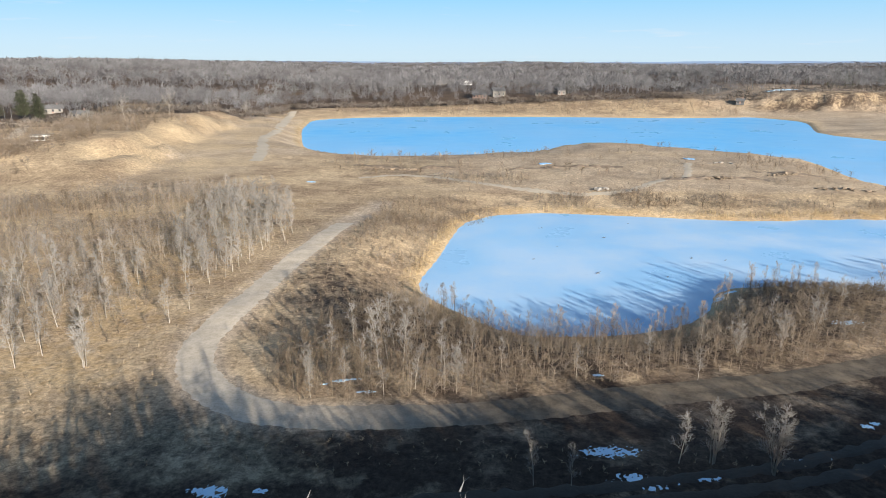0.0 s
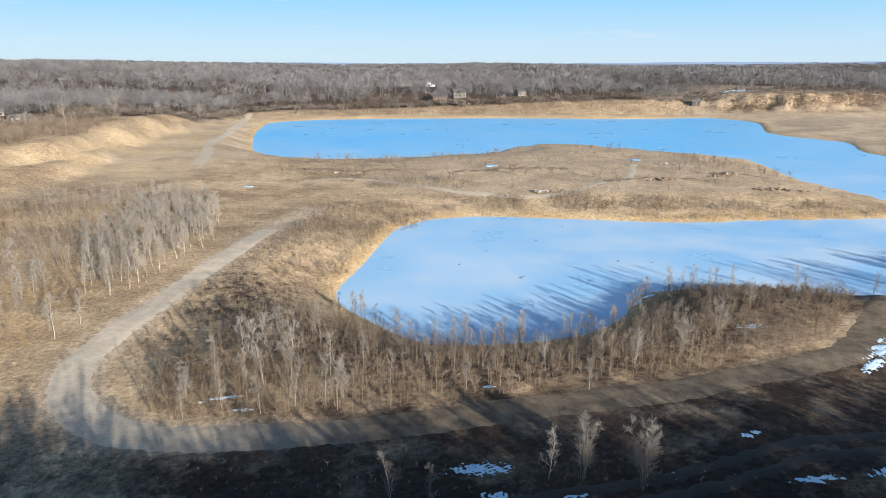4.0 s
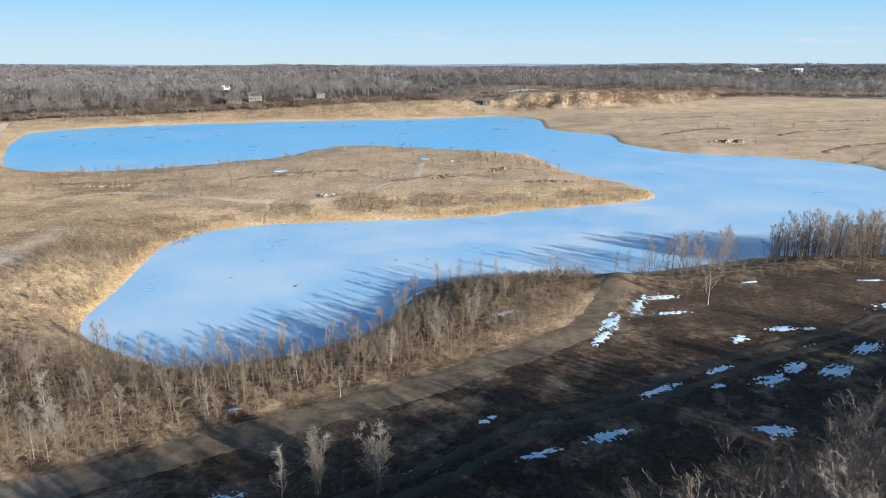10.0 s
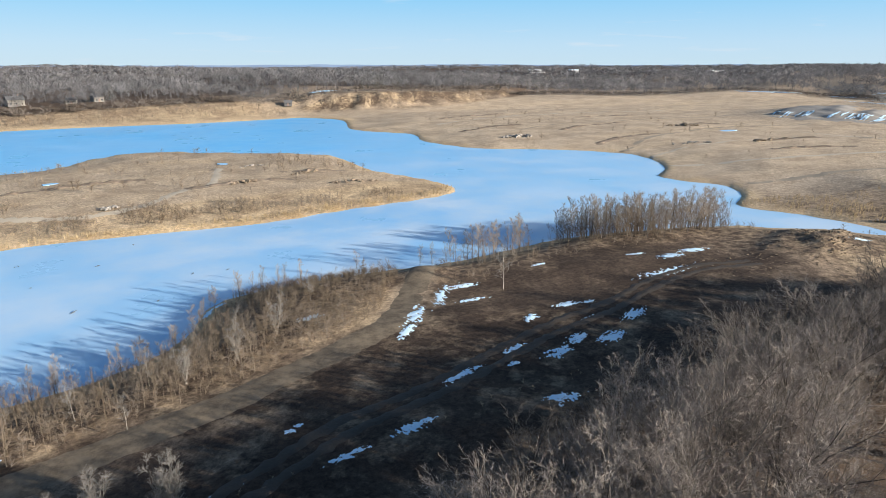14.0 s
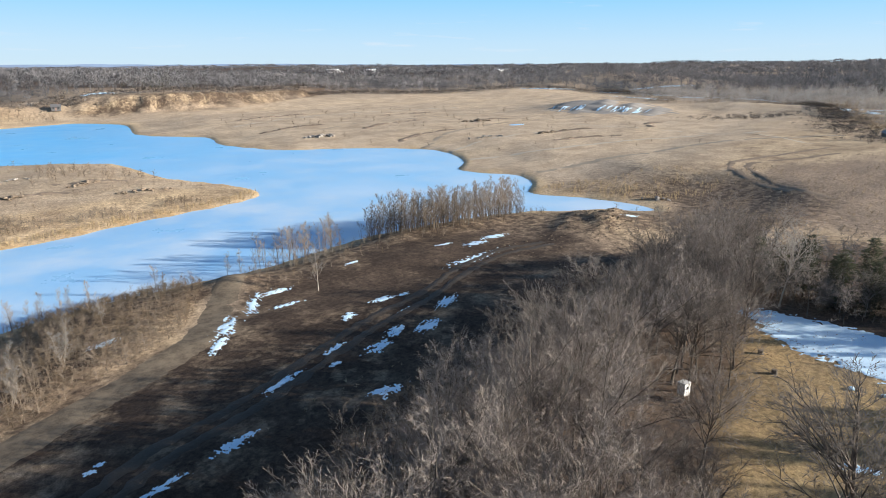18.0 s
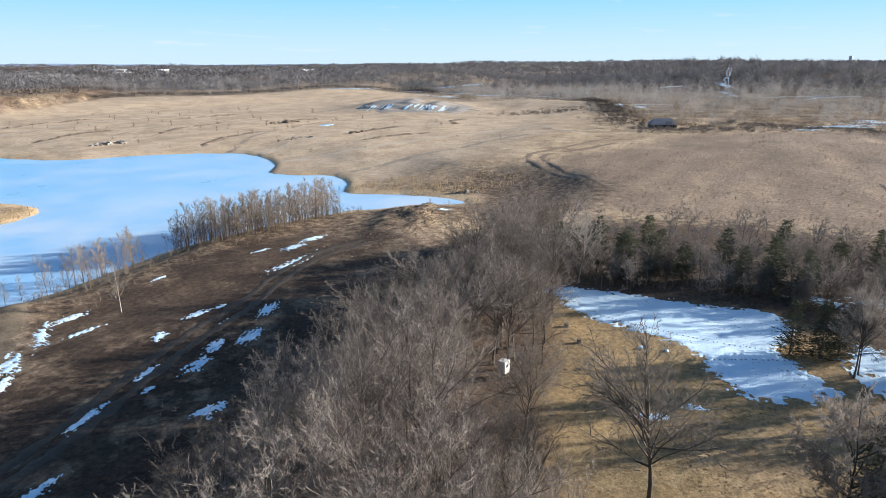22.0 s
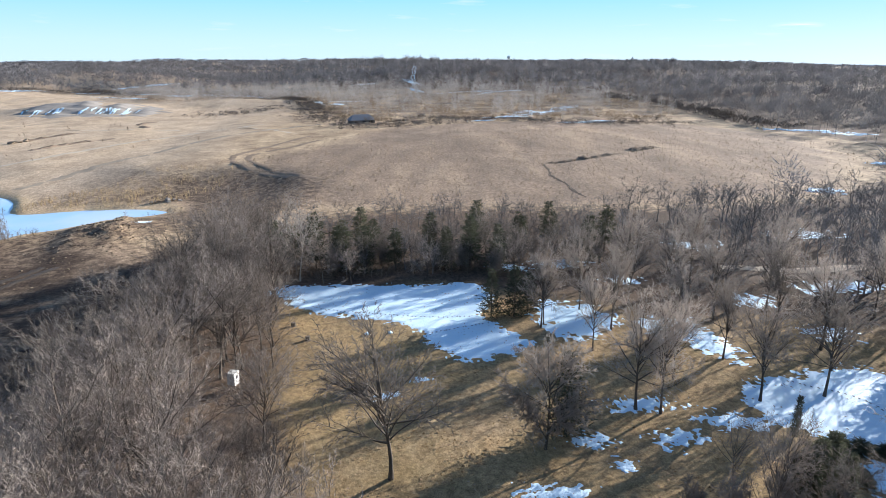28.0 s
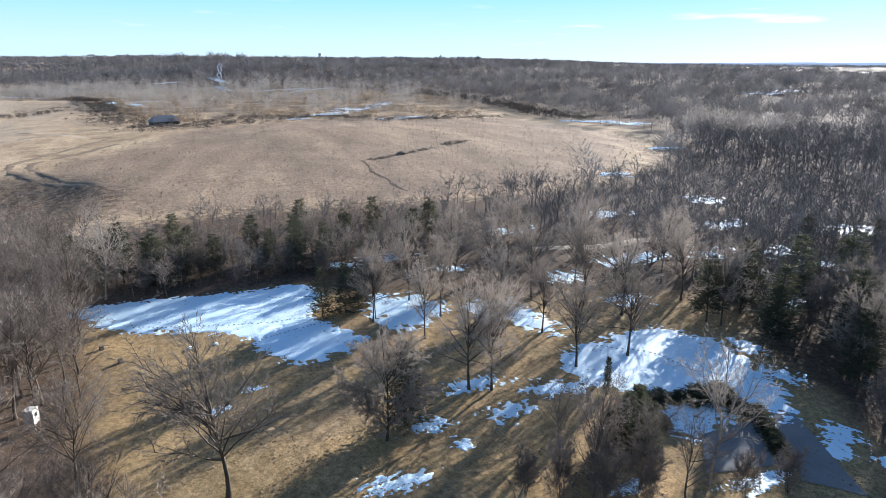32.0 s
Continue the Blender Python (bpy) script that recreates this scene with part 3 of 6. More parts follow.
def part(name, verts, faces, material, parent, label="", smooth=False):
    ob = new(name, mesh_of(name, verts, faces, material, smooth))
    ob.parent = parent
    return tagged(ob, label)


def thing(name, x, y, label, category, group="", turn=0.0, z=None):
    ob = new(name)
    ob.matrix_basis = pose(x, y, at(x, y) - 0.03 if z is None else z, 0, 0, turn)
    return tagged(ob, label, category, group)


def tri_soup(name, soup, material, label, category):
    """A joined mesh of loose triangles (n x 3 x 3), with a tint for each plant."""
    co, tint = soup
    n = len(co)
    me = bpy.data.meshes.new(name)
    me.vertices.add(3 * n)
    me.vertices.foreach_set("co", np.asarray(co, np.float32).reshape(-1))
    me.loops.add(3 * n)
    me.loops.foreach_set("vertex_index", np.arange(3 * n, dtype=np.int32))
    me.polygons.add(n)
    me.polygons.foreach_set("loop_start", np.arange(0, 3 * n, 3, dtype=np.int32))
    me.update(calc_edges=True)
    me.attributes.new("tint", "FLOAT", "FACE").data.foreach_set("value", np.asarray(tint, np.float32))
    me.materials.append(material)
    return tagged(new(name, me), label, category, kind="stuff")


def tube(V, F, pts, radii, sides):
    start = len(V)
    for i, p in enumerate(pts):
        q = pts[min(i + 1, len(pts) - 1)] - pts[max(i - 1, 0)]
        q.normalize()
        u = q.orthogonal().normalized()
        w = q.cross(u)
        for k in range(sides):
            a = 6.2832 * k / sides
            V.append(p + (u * math.cos(a) + w * math.sin(a)) * radii[i])
    for i in range(len(pts) - 1):
        for k in range(sides):
            a, b = start + i * sides + k, start + i * sides + (k + 1) % sides
            F.append((a, b, b + sides, a + sides))


def spike(V, F, p, q, w, rnd, away=None):
    """A thin tapering twig; away: the side that its flat faces, more or less."""
    d = (q - p).normalized()
    side = Vector((rnd.uniform(-1, 1), rnd.uniform(-1, 1), rnd.uniform(-1, 1)))
    s = d.cross(side if away is None else away + 0.7 * side).normalized() * w
    i = len(V)
    V.extend((p - s, p + s, q))
    F.append((i, i + 1, i + 2))


def bent(p, d, length, n, rnd, wobble, lift):
    pts, d = [p.copy()], d.normalized()
    for _ in range(n):
        d = (d + Vector((rnd.gauss(0, wobble), rnd.gauss(0, wobble), rnd.gauss(0, wobble) + lift))).normalized()
        pts.append(pts[-1] + d * (length / n))
    return pts


def aside(d, angle, rnd):
    u = d.orthogonal().normalized()
    u.rotate(Matrix.Rotation(rnd.uniform(0, 6.283), 3, d))
    return (d * math.cos(angle) + u * math.sin(angle)).normalized()


def grow(seed, h, spread=0.55, limbs=9, branches=5, shoots=5, twigs=3, clear=0.25, girth=0.016, twig_w=0.017, stems=1, light=False, fork=False, fine=0.03):
    """A bare tree: trunk and limbs, and a crown of branches and twigs."""
    rnd = random.Random(seed)
    heart = Vector((0, 0, h * 0.58))
    TV, TF, CV, CF = [], [], [], []
    for s in range(stems):
        lean = Vector((rnd.gauss(0, 0.05), rnd.gauss(0, 0.05), 1)) if stems == 1 else Vector((rnd.gauss(0, 0.11), rnd.gauss(0, 0.11), 1))
        trunk = bent(Vector((rnd.gauss(0, 0.1) * (stems > 1), rnd.gauss(0, 0.1) * (stems > 1), -0.3)), lean, h * (0.55 if fork else 0.8 if stems == 1 else rnd.uniform(0.65, 0.9)), 7, rnd, 0.07 if stems == 1 and not light and not fork else 0.04, 0.05 if fork else 0.03)
        r0 = h * girth / (1 if stems == 1 else 1.6)
        girths = [r0 * (1.35 if i == 0 else 1) * (1 - 0.85 * i / 7) for i in range(8)]
        if light:
            tube(TV, TF, [trunk[i] for i in (0, 2, 4, 7)], [girths[i] for i in (0, 2, 4, 7)], 4)
        else:
            tube(TV, TF, trunk, girths, 6)
        for k in range(limbs):
            f = clear + (1 - clear) * (k + rnd.random()) / limbs
            i = min(int(f * 7), 6)
            p = trunk[i].lerp(trunk[i + 1], f * 7 - i)
            d = aside((trunk[i + 1] - trunk[i]).normalized(), rnd.uniform(0.55, 1.1) * (1.15 - 0.5 * f), rnd)
            ln = h * spread * (1.05 - 0.65 * f) * rnd.uniform(0.75, 1.15)
            if fork:
                d = aside(Vector((0, 0, 1)), rnd.uniform(0.25, 1.36) * (1.1 - 0.3 * f), rnd)
                ln = h * spread * rnd.uniform(0.85, 1.1) * (1.12 - 0.22 * d.angle(Vector((0, 0, 1))))
            limb = bent(p, d, ln, 5, rnd, 0.10 if fork else 0.16, 0.015 if fork else 0.10)
            rl = r0 * (1 - 0.8 * f) * 0.55 if not fork else r0 * rnd.uniform(0.28, 0.5)
            if light:
                tube(TV, TF, [limb[0], limb[2], limb[5]], [rl, rl * 0.7, rl * 0.2], 3)
            else:
                tube(TV, TF, limb, [rl * (1 - 0.8 * j / 5) for j in range(6)], 4)
            for b in range(branches):
                g = 0.25 + 0.75 * (b + rnd.random()) / branches
                j = min(int(g * 5), 4)
                bp = limb[j].lerp(limb[j + 1], g * 5 - j)
                bd = aside((limb[j + 1] - limb[j]).normalized(), rnd.uniform(0.4, 0.95), rnd)
                bl = ln * (rnd.uniform(0.3, 0.5) if fork else rnd.uniform(0.35, 0.6)) * (1.15 - 0.5 * g)
                br = bent(bp, bd, bl, 3, rnd, 0.13 if fork else 0.15, 0.05 if fork else 0.12)
                if light:
                    spike(CV, CF, br[0], br[3], max(fine, rl * 0.4), rnd, (br[0] - heart).normalized() if fork else None)
                else:
                    tube(CV, CF, [br[0], br[1], br[3]], [max(0.010, rl * 0.34) * w for w in (1, 0.7, 0.25)], 3)
                for c in range(shoots):
                    e = 0.2 + 0.8 * (c + rnd.random()) / shoots
                    q = min(int(e * 3), 2)
                    sp = br[q].lerp(br[q + 1], e * 3 - q)
                    sd = aside((br[q + 1] - br[q]).normalized(), rnd.uniform(0.3, 0.8), rnd) + Vector((0, 0, 0.18))
                    sl = max(0.5, bl * rnd.uniform(0.35, 0.65))
                    if fork:
                        sd = aside((br[q + 1] - br[q]).normalized(), rnd.uniform(0.35, 0.95), rnd) + Vector((0, 0, 0.06))
                        sl = max(0.4, bl * rnd.uniform(0.24, 0.46))
                    tip = sp + sd.normalized() * sl
                    out = (sp - heart).normalized() if fork else None
                    spike(CV, CF, sp, tip, twig_w * 1.3, rnd, out)
                    for t in range(twigs):
                        tp = sp.lerp(tip, rnd.uniform(0.15, 0.9))
                        spike(CV, CF, tp, tp + aside(sd.normalized(), rnd.uniform(0.3, 1.0 if fork else 0.75), rnd) * sl * rnd.uniform(0.4, 0.75), twig_w, rnd, out)
    return TV, TF, CV, CF


class Kind:
    """One kind of plant: a few grown shapes that share their meshes."""

    def __init__(self, name, label, category, group, shapes, bark, twig):
        self.name, self.label, self.category, self.group = name, label, category, group
        self.meshes = [(mesh_of("trunk", tv, tf, bark, True), mesh_of("crown", cv, cf, twig)) for tv, tf, cv, cf in shapes]
        self.made = {}

    def put(self, x, y, size=1.0, which=None, turn=None, label="", wide=1.0):
        k = random.randrange(len(self.meshes)) if which is None else which
        m = Matrix.LocRotScale((x, y, at(x, y) - 0.02), Euler((0, 0, random.uniform(0, 6.283) if turn is None else turn)), (size * wide, size * wide, size))
        if k in self.made:
            ob = copy_thing(self.made[k], Matrix.Identity(4))
            ob.matrix_basis = m
        else:
            ob = tagged(new(self.name), self.label, self.category, self.group)
            for part_name, me in zip(("trunk", "crown"), self.meshes[k]):
                new(part_name, me).parent = ob
            ob.matrix_basis = m
            self.made[k] = ob
        if label:
            ob["label"] = label
        return ob


def inside_one(loop, x, y):
    return bool(inside(loop, np.array([x]), np.array([y]))[0])


def scatter(loop, gap, seed, jitter=0.45):
    loop = np.array(loop, float)
    r = np.random.RandomState(seed)
    (x0, y0), (x1, y1) = loop.min(0), loop.max(0)
    gx, gy = np.meshgrid(np.arange(x0, x1, gap), np.arange(y0, y1, gap))
    gx, gy = gx.ravel() + r.uniform(-jitter, jitter, gx.size) * gap, gy.ravel() + r.uniform(-jitter, jitter, gy.size) * gap
    keep = inside(loop, gx, gy)
    return np.stack([gx[keep], gy[keep]], 1)


oak = Kind("bare_tree", "tall bare grey-brown deciduous tree with a dense twiggy crown", "tree", "bare trees of the wood",
           [grow(10 + i, 12.0 + (i % 3), 0.44 + 0.03 * (i % 3), 13, 8, 6, 5, 0.33 + 0.1 * (i % 2), 0.012, 0.013, 1, False, True) for i in range(7)], BARK, OAK_TWIGS)
spreading = Kind("lawn_tree", "large bare deciduous tree with wide spreading limbs on the lawn", "tree", "bare trees on the lawn",
                 [grow(40 + i, 13.0, 0.42, 22, 9, 7, 5, 0.42, 0.014, 0.017, 1, False, True) for i in range(4)], BARK, TWIGS)
birch = Kind("sapling", "slender pale bare sapling with upswept branches", "sapling", "pale saplings by the lake",
             [grow(60 + i, 7.4, 0.21, 13, 4, 4, 3, 0.2, 0.007, 0.011, 1, True, False, 0.011) for i in range(6)], PALE, PALE_TWIGS)
multi = Kind("multi_stemmed_tree", "pale bare tree with several stems from one base", "tree", "pale saplings by the lake",
             [grow(80 + i, 6.8, 0.16, 7, 4, 4, 3, 0.25, 0.010, 0.011, 7, True, False, 0.011) for i in range(3)], PALE, PALE_TWIGS)
random.seed(5)
wood_loop = smooth_loop(WOOD, 4)
for x, y in scatter(wood_loop, 3.05, 1):
    sight = off_line(np.array([(76.1, 16.1), (40, 7.2)]), np.array([x]), np.array([y]))[0]
    room = 9.0 if sight > 3.0 or x > 76 else (0.43 * math.hypot(76.1 - x, 16.1 - y) - 0.6) / 13.2
    if x > 22 and y > -6 and room > 0.28:
        rim = np.interp(x, [20, 29, 43, 64, 92, 110], [27, 29, 33, 35, 35, 33]) - y
        if rim > 3.2:
            oak.put(x, y, min(room, random.uniform(0.62, 0.9) * (0.8 if rim < 6 else 0.95 if rim < 9 else 1.0) + (0.13 if rim > 10 and x < 72 else 0.03)))
# trees on the lawn: place, size, shape, width
LAWN_TREES = [(60.7, 1.3, 1.06, 0, 1.15), (65.3, 11.5, 0.78, 1, 0.95), (68.9, -21.1, 0.95, 2, 0.9), (68.1, -23.1, 0.9, 3, 0.85), (68.9, -33, 0.86, 1, 0.95), (69.4, -39.7, 0.92, 0, 0.9), (87.7, -16.9, 0.85, 3, 0.7), (88.4, -17.4, 0.8, 2, 0.6),
    (86.6, -25.1, 0.9, 1, 0.8), (88.6, -38.7, 0.92, 2, 0.9), (86.9, -58.6, 0.95, 0, 0.9), (77.5, -34, 0.8, 3, 0.8), (101.4, -41.9, 0.95, 1, 0.9), (79, -46, 0.95, 2, 1.0), (94, -30, 0.85, 0, 0.8)]
LAWN_EDGE_TREES = [(97, -52, 1.0, 3, 1.0), (74, -27, 0.8, 1, 0.7), (81, -21, 0.78, 2, 0.7), (92.5, -23, 0.82, 0, 0.7), (99, -25, 0.85, 3, 0.75), (84, -44, 0.9, 1, 0.8), (91, -47, 0.95, 2, 0.8), (72, -55, 0.9, 3, 0.85),
    (80, -56, 0.95, 0, 0.85), (103, -33, 0.9, 2, 0.8), (97, -37, 0.85, 1, 0.8), (86, -33, 0.8, 0, 0.7), (62, -63, 0.9, 1, 0.9), (56, -56, 0.95, 3, 0.9), (46, -54, 1.0, 2, 1.0)]
for x, y, size, k, w in LAWN_TREES + LAWN_EDGE_TREES:
    spreading.put(x, y, size, k, None, "", w)
pale_big = Kind("lawn_tree", "large pale bare tree with open branches beside the terrace", "tree", "bare trees on the lawn",
                [grow(51, 14.0, 0.38, 14, 8, 6, 5, 0.45, 0.010, 0.010, 1, False, True)], PALE, PALE_TWIGS)
pale_big.put(49.4, -31.9, 1.0, 0, 1.0)
bushy = Kind("lawn_tree", "dense grey bare tree on a short trunk on the lawn", "tree", "bare trees on the lawn",
             [grow(53, 10.5, 0.38, 24, 10, 9, 6, 0.18, 0.011, 0.021, 1, False, True)], BARK, TWIGS)
bushy.put(63.5, -11.3, 1.12, 0, 0.4)
thicket = Kind("thicket", "dark tangled bare thicket of many thin stems", "shrub", "thickets below the terrace",
               [grow(57 + i, 6.0, 0.32, 7, 5, 5, 4, 0.1, 0.006, 0.012, 9, True, False, 0.012) for i in range(2)], BARK, plain("thicket_twigs", (0.25, 0.218, 0.19), (0.14, 0.122, 0.106), 0.15, 2.0, 0.9, 0, 0.1, vary=0.2, thin=0.05))
for x, y, size in ((51.5, -20.5, 0.9), (49.5, -22.5, 1.0), (53, -18.5, 0.7), (48.5, -25.5, 0.95), (47, -33, 0.75), (46.5, -36.5, 0.7), (52.5, -24.5, 0.75), (58, -58, 1.1), (50, -52, 1.0), (66, -62, 1.2)):
    thicket.put(x, y, size)
for x, y, size in ((51, -23, 0.72), (54.5, -26, 0.66), (48, -28.5, 0.7), (56.5, -23.5, 0.55), (50.5, -26.5, 0.68)):
    oak.put(x, y, size, None, None, "slim dark bare tree rising from a thicket")
for x, y in scatter([(106, 19), (107, -34), (117, -36), (118, 18)], 5.2, 15):
    thicket.put(x, y, random.uniform(0.6, 0.95), None, None, "bare grey shrub of many stems among the conifers")
for x, y in scatter([(104.5, 18), (105, -34), (121, -38), (122, 16)], 5.0, 16):
    oak.put(x, y, random.uniform(0.42, 0.62), None, None, "slim bare brown tree among the conifers")
pale_big.put(107.5, 13.5, 1.02, 0, 2.4, "tall pale bare tree beside the row of pines")

# pale saplings that stand out
SAPLINGS_BY_FIELD = [(-43.6, 63.6, 1.05), (-52.7, 71.1, 1.1), (-47.6, 67, 0.9), (-46.6, 81.6, 0.75), (-46.3, 88.3, 0.6), (-33.4, 72.4, 0.95), (-32.6, 76.7, 0.7), (-9.5, 55.7, 0.75),
    (-5.6, 54.4, 0.6), (-6.7, 60.5, 1.2), (-5.9, 62.5, 1.15), (-3.7, 59.9, 1.0), (-2.7, 55.8, 0.75), (0.1, 56, 0.8), (-8.3, 59.1, 0.7), (-12.6, 54.4, 0.55),
    (-5.3, 64.9, 1.1), (-0.2, 62, 0.8), (-4.2, 61.8, 1.1), (6.8, 41.1, 0.75), (9.6, 41, 0.6)]
SAPLINGS_BY_ROAD = [(18.7, 44, 0.82), (76.6, 66.8, 1.15), (-48.9, 75, 1.0), (-51, 83, 0.9), (-55, 79, 1.0), (25.5, 57.8, 0.6), (13.5, 58.5, 0.6), (6, 60, 0.6),
    (-12, 62, 0.8), (-10, 66, 0.9), (3, 63, 0.8), (10, 62, 0.7), (17, 64, 0.75), (22, 62, 0.7), (29, 66, 0.7), (35, 70, 0.75),
    (46, 74, 0.7), (40, 73, 0.65), (52, 78, 0.7), (-2, 68, 0.9)]
for x, y, size in SAPLINGS_BY_FIELD + SAPLINGS_BY_ROAD:
    birch.put(x, y, size)
for x, y, size in ((-37.6, 61, 0.95), (21.4, 44, 0.95), (25.7, 42.8, 1.02), (1.5, 57.5, 0.7), (-13.5, 58, 0.6), (32, 63.5, 0.7), (38, 66, 0.75), (44, 70, 0.7)):
    multi.put(x, y, size)
for x, y in scatter([(-64, 62), (-46, 58), (-40, 68), (-44, 96), (-68, 98)], 4.2, 14):
    birch.put(x, y, random.uniform(0.6, 1.1))
GROVE = [(-33, 84), (-38, 88), (-46, 106), (-50, 148), (-36, 145), (-28, 122), (-27.5, 112)]
for x, y in scatter(GROVE, 2.7, 4):
    birch.put(x, y, random.uniform(0.65, 1.1))
CLUMP = [(103, 86), (112, 88), (128, 84), (146, 76), (140, 70), (122, 70), (109, 74)]
tall = Kind("sapling", "slim straight bare tree in a dense stand at the shore", "sapling", "trees of the shore stand",
            [grow(110 + i, 8.8, 0.27, 15, 4, 4, 3, 0.16, 0.007, 0.013, 1, True, False, 0.013) for i in range(4)], BARK, STAND_TWIGS)
for x, y in scatter(CLUMP, 2.35, 5):
    tall.put(x, y, random.uniform(0.75, 1.15))
for x, y in scatter([(76, 82), (86, 89), (101, 89), (99, 83), (84, 78)], 3.6, 6):
    tall.put(x, y, random.uniform(0.6, 0.95))
rim = np.random.RandomState(7)
for i in range(60):
    x, y = SHORE[int(rim.uniform(1, 30))] + rim.uniform(-1, 1, 2) - (0, rim.uniform(1.0, 4.0))
    if shore_distance(np.array([x]), np.array([y]))[0] > 1.0:
        tall.put(x, y, rim.uniform(0.35, 0.62))
for x, y in ((79, 92), (81.5, 92), (86, 91.5), (88, 91)):
    tall.put(x, y, random.uniform(0.5, 0.7))


def needles(seed, h, width, tiers, per, shape=1.0, drop=0.15, first=0.12, tufts=16, gaps=0.18):
    """A conifer: uneven whorls of boughs clothed in small needle tufts."""
    rnd = random.Random(seed)
    TV, TF, CV, CF = [], [], [], []
    tube(TV, TF, bent(Vector((0, 0, -0.3)), Vector((0, 0, 1)), h, 5, rnd, 0.02, 0.05), [h * 0.016 * (1 - 0.9 * i / 5) for i in range(6)], 6)
    for i in range(tiers):
        f = first + (1 - first) * (i + rnd.random() * 0.8) / tiers
        for k in range(per):
            if rnd.random() < gaps:
                continue
            reach = width * (1 - f) ** shape * rnd.uniform(0.5, 1.25) + 0.15
            a = 6.283 * (k + rnd.random()) / per
            d = Vector((math.cos(a), math.sin(a), rnd.uniform(-drop, 0.35)))
            p, q = Vector((0, 0, f * h)), Vector((0, 0, f * h)) + d * reach
            spike(TV, TF, p, q, 0.02, rnd)
            for t in range(tufts):
                g = rnd.uniform(0.2, 1.0)
                b = p.lerp(q, g) + Vector((rnd.gauss(0, 0.14), rnd.gauss(0, 0.14), rnd.gauss(0, 0.13))) * reach
                e = b + Vector((rnd.gauss(0, 0.5) + d.x * 0.7, rnd.gauss(0, 0.5) + d.y * 0.7, rnd.uniform(-0.25, 0.55))) * (0.25 + 0.12 * reach)
                spike(CV, CF, b, e, 0.028 + 0.018 * reach, rnd)
    return TV, TF, CV, CF


pine = Kind("pine_tree", "dark green pine with open ragged boughs", "tree", "conifers round the lawn",
            [needles(130 + i, 8.4, 2.0, 24, 8, 0.42, 0.15, 0.16, 26, 0.36) for i in range(4)], BARK, NEEDLE)
spruce = Kind("spruce_tree", "dark green spruce with a narrow pointed crown", "tree", "conifers round the lawn",
              [needles(140 + i, 7.4, 1.9, 24, 9, 0.6, 0.3, 0.03, 14, 0.22) for i in range(3)], BARK, NEEDLE)
arbor = Kind("evergreen_shrub", "dense dark rounded evergreen shrub on the terrace", "shrub", "evergreen shrubs of the terrace",
             [needles(150 + i, 1.5, 0.95, 12, 11, 0.42, -0.1, 0.02) for i in range(2)], BARK, NEEDLE)
for x, y, size in ((115.5, 18, 0.85), (113.3, 11.7, 1.05), (111.7, 7.4, 0.95), (111.3, -0.3, 0.8), (111, -11.5, 1.0), (110.9, -30, 0.95), (114, 15, 0.8), (116, -20, 0.9), (118, -35, 0.95), (122, 5, 0.9), (121, -14, 1.0), (124, -27, 0.9),
                   (116, 3, 0.85), (117, -6, 0.9), (-176, 274, 1.5), (-172, 277, 1.35), (-180, 279, 1.45), (-168, 272, 1.2), (-186, 272, 1.3), (55, -55, 1.0), (74, -60, 1.15), (71.3, -65.5, 1.25), (64.5, -55.1, 1.15), (68.7, -70.9, 1.3), (73.4, -54.1, 1.0), (60, -60, 1.2)):
    pine.put(x, y, size)
for x, y, size in ((111.9, 4, 0.95), (111.4, -8, 0.9), (109.3, -15.5, 1.0), (92, -11.7, 0.85), (91.7, -14.5, 0.9), (93, -16.5, 0.75), (85.2, -83.8, 1.1), (80, -92, 1.1), (113, 8.5, 0.9), (65.6, -13.6, 1.05)):
    spruce.put(x, y, size)
for x, y, size in ((60.4, -34.8, 0.8), (60.2, -36.2, 0.85), (58.6, -39.1, 1.2), (58.5, -41.2, 1.2), (57.6, -41.5, 1.0), (55.7, -41.4, 0.9), (57.8, -33.6, 0.6), (57.2, -34, 0.6), (59, -34.3, 0.7), (60.2, -34.7, 0.8), (59.6, -38, 0.75), (58.9, -39.7, 0.8), (56.3, -33.7, 0.6)):
    arbor.put(x, y, size)
cedar = Kind("evergreen_shrub", "tall dark evergreen shrub in a dense cluster", "shrub", "evergreen shrubs of the terrace",
             [needles(160 + i, 4.6, 0.8, 26, 9, 0.45, -0.3, 0.02, 12, 0.1) for i in range(2)], BARK, NEEDLE)
for x, y, size in ((54.2, -27.5, 0.95), (55.4, -28.9, 1.05), (56.4, -30.6, 1.0), (57.4, -31.8, 0.85), (53.2, -29.5, 0.85), (54.6, -30.6, 0.9), (55.9, -27.6, 0.75), (56.8, -29.2, 0.8)):
    cedar.put(x, y, size)
cedar.put(62.9, -32.4, 0.85, 0, 0, "slim dark columnar evergreen shrub", 0.5)
for i in range(7):
    arbor.put(55.2 - 0.8 * i, -42.7 + 0.45 * i, 0.7, None, None, "low clipped dark evergreen bush in a hedge row", 1.0)


# ---- woods and brush too many to count ----
def soup_of(shape):
    tv, tf, cv, cf = shape
    tris = []
    for V, F in ((tv, tf), (cv, cf)):
        for f in F:
            tris.append([tuple(V[f[0]]), tuple(V[f[1]]), tuple(V[f[2]])])
            if len(f) == 4:
                tris.append([tuple(V[f[0]]), tuple(V[f[2]]), tuple(V[f[3]])])
    return np.array(tris, np.float32)


